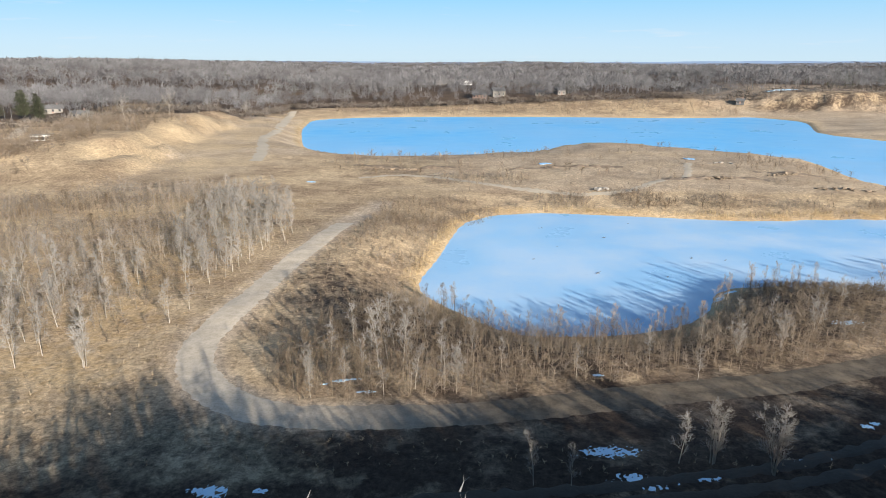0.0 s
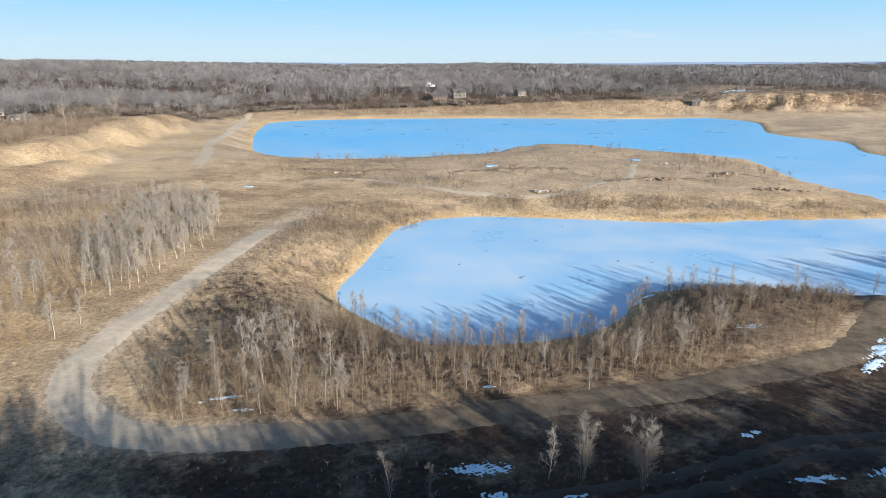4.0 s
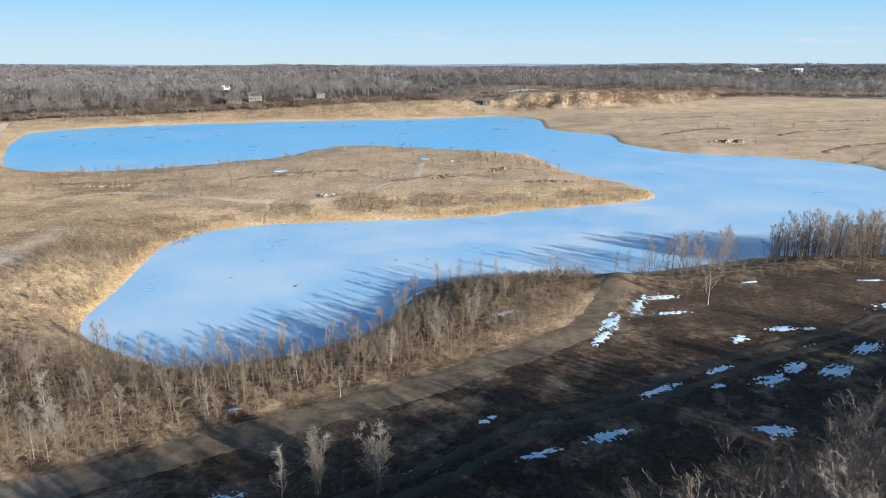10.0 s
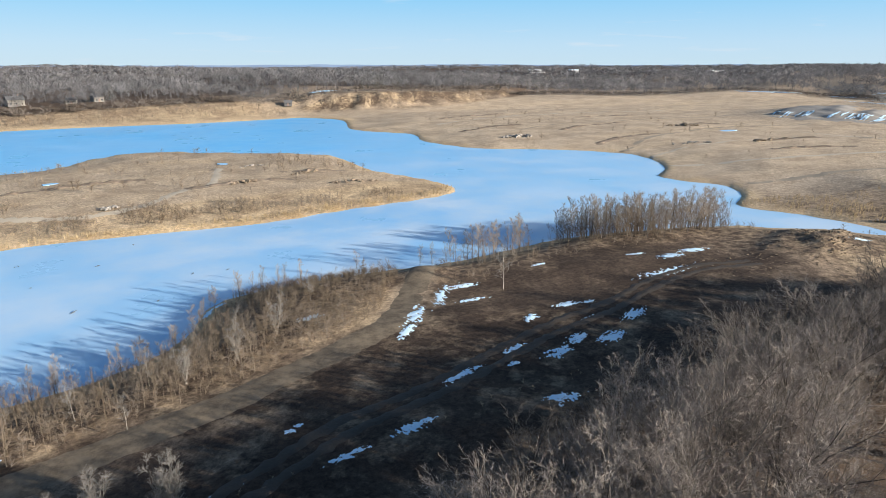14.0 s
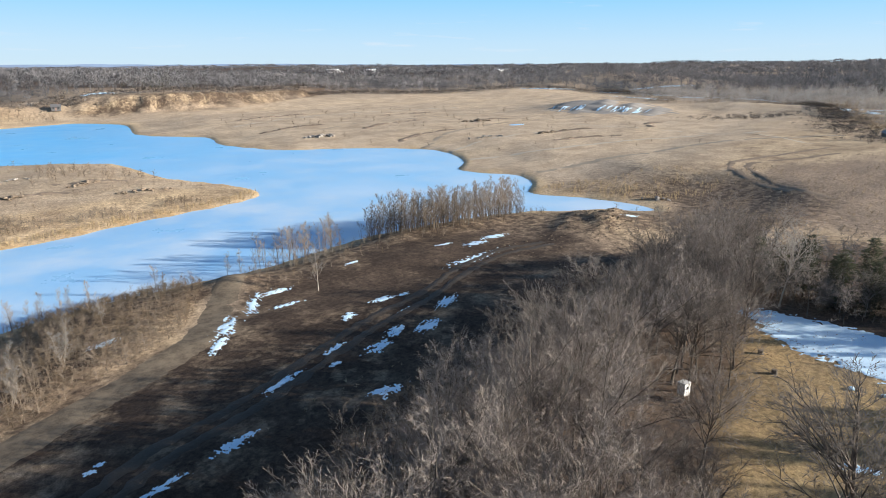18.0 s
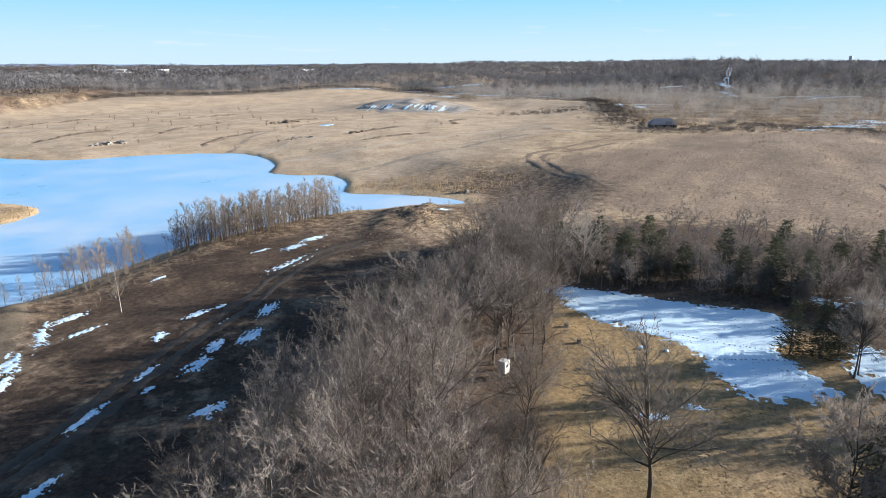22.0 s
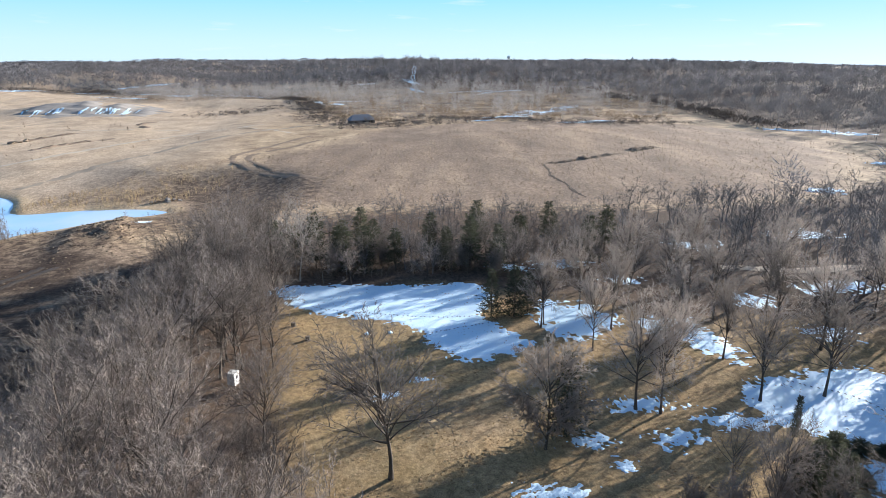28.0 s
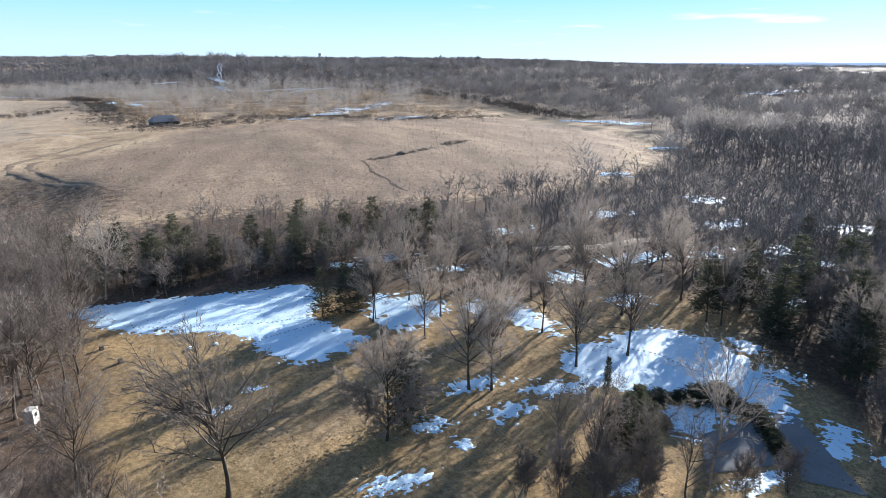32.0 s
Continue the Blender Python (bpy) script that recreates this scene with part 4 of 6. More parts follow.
def spread_soup(shapes, places, sizes, seed, wide=None):
    r = np.random.RandomState(seed)
    places = np.asarray(places, float)
    z = land(places[:, 0], places[:, 1])
    pick, turn = r.randint(len(shapes), size=len(places)), r.uniform(0, 6.283, len(places))
    tint = np.clip(0.5 + 0.17 * r.normal(size=len(places)) + 0.2 * waves(places[:, 0], places[:, 1], 60, 19) + 0.12 * waves(places[:, 0], places[:, 1], 21, 20), 0, 1)
    out, tints = [], []
    for k, s in enumerate(shapes):
        i = np.where(pick == k)[0]
        if not len(i):
            continue
        c, n, w = np.cos(turn[i]), np.sin(turn[i]), sizes[i]
        v = (w if wide is None else w * wide[i])
        x, y, h = (s[None, :, :, q] for q in range(3))
        out.append(np.stack([(x * c[:, None, None] - y * n[:, None, None]) * v[:, None, None] + places[i, 0][:, None, None],
                             (x * n[:, None, None] + y * c[:, None, None]) * v[:, None, None] + places[i, 1][:, None, None],
                             h * w[:, None, None] + z[i][:, None, None]], 3).reshape(-1, 3, 3))
        tints.append(np.repeat(tint[i], len(s)))
    return np.concatenate(out), np.concatenate(tints)


def fan(seed, h, reach, count, width, low=0.15):
    """A far or small plant: a stem and upswept sticks."""
    rnd = random.Random(seed)
    V, F = [], []
    spike(V, F, Vector((0, 0, -0.2)), Vector((0, 0, h * 0.85)), width * 1.1, rnd)
    for _ in range(count):
        p = Vector((0, 0, h * rnd.uniform(low, 0.62)))
        a, e = rnd.uniform(0, 6.283), rnd.uniform(0.25, 1.0)
        q = p + Vector((math.cos(a) * reach * e, math.sin(a) * reach * e, h * rnd.uniform(0.18, 0.42) * (1.25 - 0.5 * e)))
        spike(V, F, p, q, width * rnd.uniform(0.6, 1.0), rnd)
    return soup_of(([], [], V, F))


def many(loop, gap, seed, keep=None):
    p = scatter(loop, gap, seed)
    if keep is not None:
        p = p[keep(p[:, 0], p[:, 1])]
    return p


rs = np.random.RandomState(77)
mid_shapes = [soup_of(grow(200 + i, 11.0, 0.44, 10, 5, 4, 3, 0.3, 0.013, 0.026, 1, True, True, 0.028)) for i in range(6)]
shade_shapes = [soup_of(grow(220 + i, 13.0, 0.45, 9, 5, 4, 2, 0.3, 0.019, 0.028, 1, True, True, 0.03)) for i in range(4)]
light_shapes = [soup_of(grow(230 + i, 11.5, 0.46, 8, 4, 4, 4, 0.36, 0.012, 0.036, 1, True, True, 0.036)) for i in range(6)]
BEHIND = [(110, 24), (134, 22), (146, 4), (145, -45), (149, -96), (168, -132), (194, -159), (226, -190), (160, -250), (60, -150), (40, -75), (70, -62), (92, -60), (98, -45), (106, -35), (108, -10)]
near_camera = np.concatenate([many(wood_loop, 2.6, 8, lambda x, y: (x <= 33) & (y < 26) & (y > -4) & ((x > -6) | (waves(x, y, 5, 10) > 0.8))), many(wood_loop, 6.0, 7, lambda x, y: y <= -6)])
behind = np.concatenate([many(smooth_loop(BEHIND, 4), 4.7, 9, lambda x, y: (x < 128) & (y > -75)), many([(46, -58), (60, -64), (76, -61), (96, -62), (102, -95), (62, -112), (38, -84)], 4.5, 11)])
beyond = many(smooth_loop(BEHIND, 4), 4.5, 12, lambda x, y: (x >= 128) | (y <= -75))
behind = behind[(behind[:, 0] > 104) | (rs.uniform(size=len(behind)) < 0.85)]
tops = np.clip(28.0 - 0.78 * np.hypot(np.maximum(near_camera[:, 0] - 19, 0), near_camera[:, 1]), 8, np.where((near_camera[:, 0] > 8) & (near_camera[:, 1] > 9), 13, 19)) * rs.uniform(0.85, 1.0, len(near_camera))
seen = (near_camera[:, 0] > 12) & (near_camera[:, 1] > 9)
for (x, y), high in zip(near_camera[seen], tops[seen]):
    oak.put(x, y, high / 13.4)
near_camera, tops = near_camera[~seen], tops[~seen]
tri_soup("woodland", spread_soup(shade_shapes, near_camera, tops / 13.5, 2), GROVE_TWIGS, "dense bare winter woodland on the rise above the track", "woodland")
tri_soup("woodland", spread_soup(light_shapes, beyond, rs.uniform(0.7, 1.15, len(beyond)) * np.where((beyond[:, 0] > 103) & (beyond[:, 1] > -48), 0.5, np.where((beyond[:, 0] > 112) & (beyond[:, 1] > -150), 0.68, 0.9)), 4), GROVE_TWIGS, "bare grey winter woodland beside the grassy hill", "woodland")
tri_soup("woodland", spread_soup(mid_shapes, behind, rs.uniform(0.65, 1.05, len(behind)) * np.where((behind[:, 0] > 103) & (behind[:, 1] > -48), 0.6, 1.0), 3), GROVE_TWIGS, "bare grey-brown winter woodland beyond the lawn", "woodland")

open_loop = smooth_loop(OPEN, 4)
# places of far buildings, kept free of trees
CLEARINGS = [(41, 490), (27, 484), (88, 495), (72, 489), (-2, 696), (20, 694), (205, 452), (1115, 1020), (1060, 1080), (1183, 948), (1290, 795)]
def dome(seed, h, reach, count, width, rise=0.42, low=-0.35):
    """A far bare tree: a rounded haze of short upswept twigs on a stem, each turned flat to the outside."""
    rnd = random.Random(seed)
    V, F = [], []
    spike(V, F, Vector((0, 0, -0.3)), Vector((0, 0, h * 0.7)), width * 0.8, rnd)
    c = Vector((0, 0, h * 0.56))
    for _ in range(count):
        a, e = rnd.uniform(0, 6.283), math.asin(rnd.uniform(low, 1.0))
        d = Vector((math.cos(a) * math.cos(e) * reach, math.sin(a) * math.cos(e) * reach, math.sin(e) * h * rise))
        p = c + d * rnd.uniform(0.45, 0.95)
        away = Vector((d.x / reach, d.y / reach, d.z / (h * rise))) + Vector((rnd.gauss(0, 0.25), rnd.gauss(0, 0.25), rnd.gauss(-0.1, 0.2)))
        way = (d.normalized() * 0.35 + Vector((rnd.gauss(0, 0.5), rnd.gauss(0, 0.5), rnd.gauss(0.5, 0.35)))) * reach * 0.42
        s = way.cross(away).normalized() * width * rnd.uniform(0.6, 1.1)
        i = len(V)
        V.extend((p - s, p + s, p + way))
        F.append((i, i + 1, i + 2))
    return soup_of(([], [], V, F))


near_shapes = [dome(300 + i, 12.5, 3.7, 96, 0.125) for i in range(6)]
far_shapes = [dome(320 + i, 12.5, 4.8, 50, 0.29) for i in range(6)]
last_shapes = [dome(340 + i, 11.0, 5.2, 18, 0.85) for i in range(6)]


RIDE = np.array([(612, -28), (680, -33), (760, -36), (905, -44)])


def ring(r0, r1, gap, seed):
    """Jittered places between two distances, on the sides that are looked at."""
    r = np.random.RandomState(seed)
    n = int((r1 * r1 - r0 * r0) * 0.5 * radians(196) / gap ** 2)
    rad, a = np.sqrt(r.uniform(r0 * r0, r1 * r1, n)), np.radians(r.uniform(-154, 42, n))
    p = np.stack([19 - np.sin(a) * rad, np.cos(a) * rad], 1)
    ok = ~inside(open_loop, p[:, 0], p[:, 1]) & (off_line(FAR_WATER, p[:, 0], p[:, 1]) > 225)
    ok &= off_line(RIDE, p[:, 0], p[:, 1]) > 4.5
    ok &= (rad > 150) & ~((p[:, 0] < 150) & (p[:, 1] < 170) & (p[:, 1] > 25))
    ok &= ~((p[:, 0] < -118) & (p[:, 1] < 268) & (p[:, 1] > 60) & (rad < 400))
    clear = waves(p[:, 0], p[:, 1], 260, 31) + 0.4 * waves(p[:, 0], p[:, 1], 90, 32)
    return p[ok & (clear < 1.1)]


for r0, r1, gap, shapes, seed in ((150, 520, 7.0, near_shapes, 41), (520, 950, 9.2, far_shapes, 42), (950, 1700, 16.0, last_shapes, 43), (1700, 3600, 42.0, last_shapes, 44)):
    p = ring(r0, r1, gap, seed)
    if r0 == 150:
        p = p[~inside(smooth_loop(BEHIND, 4), p[:, 0], p[:, 1])]
    for hx, hy in CLEARINGS:
        t = np.clip(((p[:, 0] - 19) * (hx - 19) + p[:, 1] * hy) / ((hx - 19) ** 2 + hy ** 2), 0, 1)
        off = np.hypot(p[:, 0] - 19 - t * (hx - 19), p[:, 1] - t * hy)
        p = p[(off > 2.5) | (rs.uniform(size=len(p)) < (0.7 if hy < 700 else 0.0) * 1.25) | (np.hypot(p[:, 0] - hx, p[:, 1] - hy) > 5 + 0.14 * max(0, math.hypot(hx, hy) - 480))]
    low = 0.72 + 0.28 * step(waves(p[:, 0], p[:, 1], 170, 33), -0.7, 0.5)
    big = low * rs.uniform(0.65, 1.15, len(p)) * (1 + 0.45 * np.exp(-((p[:, 0] - 760) / 110) ** 2 - ((p[:, 1] - 40) / 260) ** 2))
    tri_soup("far_woods", spread_soup(shapes, p, big, seed, rs.uniform(0.85, 1.3, len(p)) * (1.0 if r1 < 1000 else 1.5 if r1 < 2000 else 2.2)), FARWOOD, "bare grey-brown winter woods to the horizon", "woods")
p = np.concatenate([np.array([(hx, hy)]) * (1 - rs.uniform(5, 16, (9, 1)) / math.hypot(hx, hy)) + rs.uniform(-11, 11, (9, 1)) * (1, 0.1) for hx, hy in CLEARINGS[:6]])
tri_soup("far_woods", spread_soup(near_shapes, p, rs.uniform(0.4, 0.85, len(p)), 87), FARWOOD, "bare trees round the far houses", "woods")
ever = ring(420, 1500, 40, 51)
ever = ever[waves(ever[:, 0], ever[:, 1], 160, 52) > 0.35]
ever = np.concatenate([ever] + [np.array(c) + rs.normal(0, 1, (k, 2)) * (w, 9) for c, k, w in (((201, 775), 22, 20), ((236, 668), 16, 16), ((661, 869), 24, 22), ((330, 530), 10, 12), ((90, 500), 7, 8), ((96, 900), 12, 16), ((330, 560), 8, 14))])
ever_shapes = [soup_of(needles(330 + i, 11.0, 2.8, 9, 5, 0.6, 0.3, 0.06, 10, 0.1)) for i in range(2)]
ever_shapes = [s[::2] * 1.0 for s in ever_shapes]
tri_soup("far_evergreens", spread_soup(ever_shapes, ever, rs.uniform(0.7, 1.2, len(ever)), 53, rs.uniform(1.2, 1.8, len(ever))), NEEDLE, "scattered dark evergreens among the bare woods", "woods")

# sparse pale trees and scrub on the old workings behind the hill
SCRUB_PALE = plain("pale_scrub", (0.46, 0.425, 0.39), (0.31, 0.285, 0.26), 0.02, 0.25, 0.95, 0, 0.1, island=0.12, thin=0.25, each=0.4)
p = many(smooth_loop(SCRUB, 4), 4.0, 47, lambda x, y: waves(x, y, 46, 48) + 0.5 * waves(x, y, 15, 40) + 0.5 * step(x, 430, 560) > 0.42)
scrub_tree = [dome(370 + i, 10.5, 2.2, 76, 0.085, 0.48, -0.85) for i in range(6)]
tri_soup("scrub_trees", spread_soup(scrub_tree, p, rs.uniform(0.6, 1.5, len(p)) * (0.85 + 0.3 * waves(p[:, 0], p[:, 1], 30, 39)), 49), SCRUB_PALE, "sparse pale bare trees on the old workings", "scrub")
p = np.array((208, -186)) + rs.normal(0, 1, (26, 2)) * (14, 9)
tri_soup("scrub_trees", spread_soup(near_shapes, p, rs.uniform(0.8, 1.15, len(p)), 66), SCRUB_PALE, "dense clump of pale grey bare trees below the hill", "woods")
p = ring(540, 900, 19, 62)
p = p[(p[:, 0] - 0.45 * p[:, 1] > 180) & (waves(p[:, 0], p[:, 1], 70, 63) > -0.2)]
tri_soup("scrub_trees", spread_soup(scrub_tree, p, rs.uniform(0.9, 1.5, len(p)), 64, rs.uniform(1.0, 1.6, len(p))), SCRUB_PALE, "pale slender trees standing out from the far woods", "scrub")
p = many(smooth_loop(SCRUB, 4), 4.6, 45, lambda x, y: waves(x, y, 45, 46) > 0.1)
BANKWOOD = plain("bank_brushwood", (0.17, 0.142, 0.118), (0.10, 0.084, 0.071), 0.02, 0.4, 1.0, 0, 0.0, island=0.05, thin=0.1, each=0.45)
scrub_bush = [dome(360 + i, 2.2, 2.2, 26, 0.16) for i in range(4)]
tri_soup("scrub_bushes", spread_soup(scrub_bush, p, rs.uniform(0.6, 1.5, len(p)), 50), BRUSH, "dark brown bushes on the old workings", "scrub")

bush = [fan(420 + i, 1.9, 1.1, 30, 0.024, 0.0) for i in range(5)]
# dark brushy banks round the old workings
BANKS = [[(372, -20), (346, -42), (345, -62), (326, -78), (322, -117), (330, -140)], [(710, 154), (666, 104), (560, 75), (493, 48), (400, 35), (353, 24)], [(330, 22), (318, 4), (316, -12), (330, -30)], [(430, 110), (455, 90), (480, 70)]]
p = np.concatenate([np.repeat(dense(smooth_line(b, 5), 2.2), 6, 0) for b in BANKS])
p = p + rs.normal(0, 1, p.shape) * 8
tri_soup("bank_brush", spread_soup(scrub_bush, p, rs.uniform(0.25, 0.95, len(p)), 60), plain("dark_brush", (0.20, 0.165, 0.135), (0.11, 0.09, 0.075), 0.05, 0.5, 0.95, 0, 0.1, each=0.4), "dark tangled brush on the banks of the old workings", "scrub")
FAR_BANK = [(722, 310), (712, 270), (704, 236), (690, 182), (676, 136), (628, 96), (566, 72), (500, 58), (470, 45), (448, 34)]
p = np.repeat(dense(smooth_line(FAR_BANK, 5), 2.0), 6, 0)
p = p + rs.normal(0, 1, p.shape) * (9, 5) + (10, 2)
tri_soup("bank_brush", spread_soup(scrub_bush, p, rs.uniform(0.35, 1.15, len(p)), 89), BANKWOOD, "dark brush along the bank behind the flat", "scrub")
p = np.repeat(dense(np.vstack([open_loop, open_loop[:1]]), 4.0), 4, 0)
p = p + rs.normal(0, 1, p.shape) * 5
p = p[(p[:, 1] > 150) | (p[:, 0] > 300)]
tri_soup("bank_brush", spread_soup(scrub_bush, p, rs.uniform(0.7, 1.9, len(p)), 86), BANKWOOD, "grey-brown undergrowth along the edge of the woods", "scrub")
WEST_EDGE = [(-123, 168), (-122, 186), (-121, 205), (-126, 232), (-134, 262), (-148, 300), (-156, 345), (-160, 400)]
p = np.repeat(dense(smooth_line(WEST_EDGE, 5), 1.6), 10, 0)
p = p + rs.normal(0, 1, p.shape) * (6.0, 5.0) - (4, 0)
p = p[waves(p[:, 0], p[:, 1], 22, 80) > -0.35]
tri_soup("bank_brush", spread_soup(bush, p, rs.uniform(0.8, 2.2, len(p)), 85), BRUSH, "brown brush along the edge of the sand pit", "scrub")
p = np.repeat(dense(smooth_line(WEST_EDGE, 5), 3.2), 2, 0)
p = p + rs.normal(0, 1, p.shape) * (5.0, 5.0) - (2, 0)
p = p[waves(p[:, 0], p[:, 1], 26, 80) > -0.1]
tri_soup("bank_brush", spread_soup([dome(380 + i, 3.4, 2.0, 70, 0.05, 0.5, -0.7) for i in range(4)], p, rs.uniform(0.6, 1.5, len(p)), 24), BRUSH, "grey-brown thickets along the edge of the sand pit", "scrub")
for x, y, size in ((-131, 268, 0.95), (-126, 300, 1.0), (-137, 252, 0.7), (-112, 372, 0.8)):
    pale_big.put(x, y, size, 0, x, "pale spreading bare tree on the edge of the sand pit")

# brush, saplings and reeds
stand = [soup_of(grow(120 + i, 7.4, 0.22, 9, 2, 3, 2, 0.1, 0.007, 0.016, 1, True, False, 0.016)) for i in range(4)]
p = np.concatenate([many(CLUMP, 1.35, 55), many([(76, 82), (86, 89), (101, 89), (99, 83), (84, 78)], 3.2, 56)])
tri_soup("shore_stand", spread_soup(stand, p, rs.uniform(0.6, 1.05, len(p)), 54), BRUSH, "thin crowded bare poles of the shore stand", "brush")
stick = [soup_of(grow(400 + i, 4.6, 0.26, 6, 2, 2, 2, 0.2, 0.007, 0.013, 1 + i % 2, True, False, 0.013)) for i in range(5)]
tuft = [fan(440 + i, 0.5, 0.4, 7, 0.03, 0.0) for i in range(4)]
SHORE_BRUSH = [(-15, 54), (-4, 53.5), (9, 55.5), (20, 58), (33, 60), (41, 63), (49, 65), (56, 68), (62, 74), (67, 80), (70, 91), (57, 93), (46, 92), (42, 87), (38, 81), (32, 76), (25, 74), (15, 73), (7, 75), (0, 83), (-5, 90), (-9, 80), (-17, 66), (-18, 58)]
p = many(SHORE_BRUSH, 1.45, 61)
tri_soup("shore_brush", spread_soup(stick, p, rs.uniform(0.5, 1.25, len(p)) * np.where(p[:, 0] > 42, 0.62, 1.0) * (0.5 + 0.5 * step(shore_distance(p[:, 0], p[:, 1]), 4, 13)), 62), BRUSH, "dense bare brown saplings between the road and the ice", "brush")
p = np.concatenate([many(SHORE_BRUSH, 1.0, 63), many([(-17, 60), (-6, 92), (-2, 120), (8, 142), (-14, 150), (-16, 120), (-21, 95), (-24, 72)], 2.0, 64),
                    many([(70, 70), (76, 86), (100, 88), (145, 78), (152, 66), (125, 66), (100, 72)], 2.2, 65), many([(107, 20), (109, -32), (118, -34), (119, 18)], 1.5, 59), many([(28, 26), (46, 36), (66, 39), (100, 37), (118, 33), (110, 30), (60, 30), (30, 25)], 1.7, 69)])
tri_soup("bushes", spread_soup(bush, p, rs.uniform(0.45, 1.2, len(p)), 66), BRUSH, "low bare brown bushes and brambles", "bush")
LEFT = [(-40, 70), (-58, 75), (-100, 140), (-75, 165), (-45, 150), (-42, 110), (-34, 92)]
p = many(LEFT + [(-36, 60)], 3.1, 31, lambda x, y: waves(x, y, 20, 32) > 0.1)
tri_soup("bushes", spread_soup(bush, p, rs.uniform(0.9, 1.9, len(p)), 33), BRUSH, "low bare brown bushes in the dry field", "bush")
p = many(LEFT, 1.75, 67, lambda x, y: waves(x, y, 26, 68) > -0.05)
tri_soup("field_saplings", spread_soup(stick, p, rs.uniform(0.5, 1.15, len(p)), 68), plain("grey_brush", (0.30, 0.25, 0.20), (0.19, 0.155, 0.125), 0.1, 2.0, 0.95, 0, 0.1, island=0.2, each=0.35, thin=0.25), "thin grey saplings scattered over the dry field", "brush")
pit_side = [many(LEFT, 1.9, 70, lambda x, y: waves(x, y, 30, 71) > -0.1), many([(14, 150), (40, 148), (74, 145), (110, 146), (108, 152), (78, 153), (50, 162), (25, 160)], 1.2, 72, lambda x, y: waves(x, y, 16, 36) > -0.3), many([(-16, 100), (-4, 100), (2, 126), (14, 146), (0, 160), (-14, 150)], 1.5, 35, lambda x, y: waves(x, y, 12, 34) > -0.1), many([(5, 152), (60, 150), (118, 150), (122, 190), (118, 225), (70, 268), (25, 240), (-30, 232), (-20, 170)], 5.0, 90, lambda x, y: waves(x, y, 24, 38) > 0.25), many([(200, 110), (235, 165), (205, 240), (230, 330), (330, 380), (420, 300), (390, 150), (300, 60)], 8.0, 78, lambda x, y: waves(x, y, 33, 37) > 0.55), many([(-5, 172), (20, 168), (26, 180), (5, 188)], 2.0, 58), many([(95, 200), (122, 190), (120, 212), (100, 220)], 3.5, 57), many([(-45, 190), (-10, 196), (10, 232), (-20, 236)], 5.0, 73)]
p = np.concatenate(pit_side + [many([(165, 92), (180, 92), (215, 60), (190, 40), (160, 50)], 5.0, 74, lambda x, y: (shore_distance(x, y) > 2) & (waves(x, y, 14, 30) > 0)), many([(-170, 180), (-150, 290), (-112, 300), (-120, 190)], 2.6, 75, lambda x, y: waves(x, y, 30, 79) > -0.4), many([(-70, 428), (0, 430), (195, 428), (200, 452), (0, 455), (-75, 446)], 3.2, 76), many([(215, 440), (270, 418), (335, 420), (430, 468), (435, 480), (330, 432), (272, 430)], 4.0, 88)])
tri_soup("bushes", spread_soup(bush, p, rs.uniform(0.5, 1.3, len(p)) * np.where(p[:, 1] > 180, 1.6, 1.0), 77), BRUSH, "scattered bare brown bushes in the old pit", "bush")
p = np.concatenate([many([(-60, 45), (-60, 70), (-100, 150), (-30, 170), (10, 150), (-2, 90), (-24, 66), (-28, 50), (120, 36), (60, 44), (10, 42)], 1.5, 81),
                    many([(0, 150), (40, 148), (100, 143), (126, 146), (125, 190), (126, 235), (70, 280), (20, 246), (-60, 240), (-60, 160)], 2.1, 82), many([(180, 85), (230, 40), (300, -90), (250, -150), (165, -100), (152, 0), (160, 40)], 2.7, 83)])
p = p[(off_line(ROAD, p[:, 0], p[:, 1]) > 3.0) & (shore_distance(p[:, 0], p[:, 1]) > 1.5)]
tri_soup("dry_grass", spread_soup(tuft, p, rs.uniform(0.5, 1.3, len(p)) * np.where(p[:, 0] > 140, 1.5, 1.0), 84), STRAW, "tussocks of dry straw-coloured winter grass", "grass")

p = many([(180, 80), (228, 40), (262, 24), (300, 0), (335, -60), (330, -130), (250, -170), (204, -160), (165, -112), (150, -40), (156, 30)], 2.0, 102, lambda x, y: waves(x, y, 13, 103) + 0.6 * waves(x, y, 4, 104) > 0.15)
tri_soup("dry_grass", spread_soup(tuft, p, rs.uniform(0.8, 2.0, len(p)), 105), BRUSH, "brown tussocks of rough grass over the hill", "grass")

leaf = [np.array([[(0.09, 0, 0.02), (-0.05, 0.08, 0.03), (-0.06, -0.07, 0.05)], [(0.3, 0.2, 0.02), (0.2, 0.26, 0.04), (0.18, 0.13, 0.03)]], np.float32) * k for k in (0.8, 1.1, 1.4)]
p = many(smooth_loop(LAWN, 4), 0.62, 98, lambda x, y: waves(x, y, 9, 99) + 0.5 * waves(x, y, 2.5, 100) > -0.1)
tri_soup("fallen_leaves", spread_soup(leaf, p, rs.uniform(0.7, 1.4, len(p)), 101), plain("leaf_litter", (0.34, 0.225, 0.12), (0.17, 0.115, 0.07), 0.3, 2.0, 0.9, 0, 0.1, each=0.5), "brown fallen leaves scattered over the lawn", "leaves")


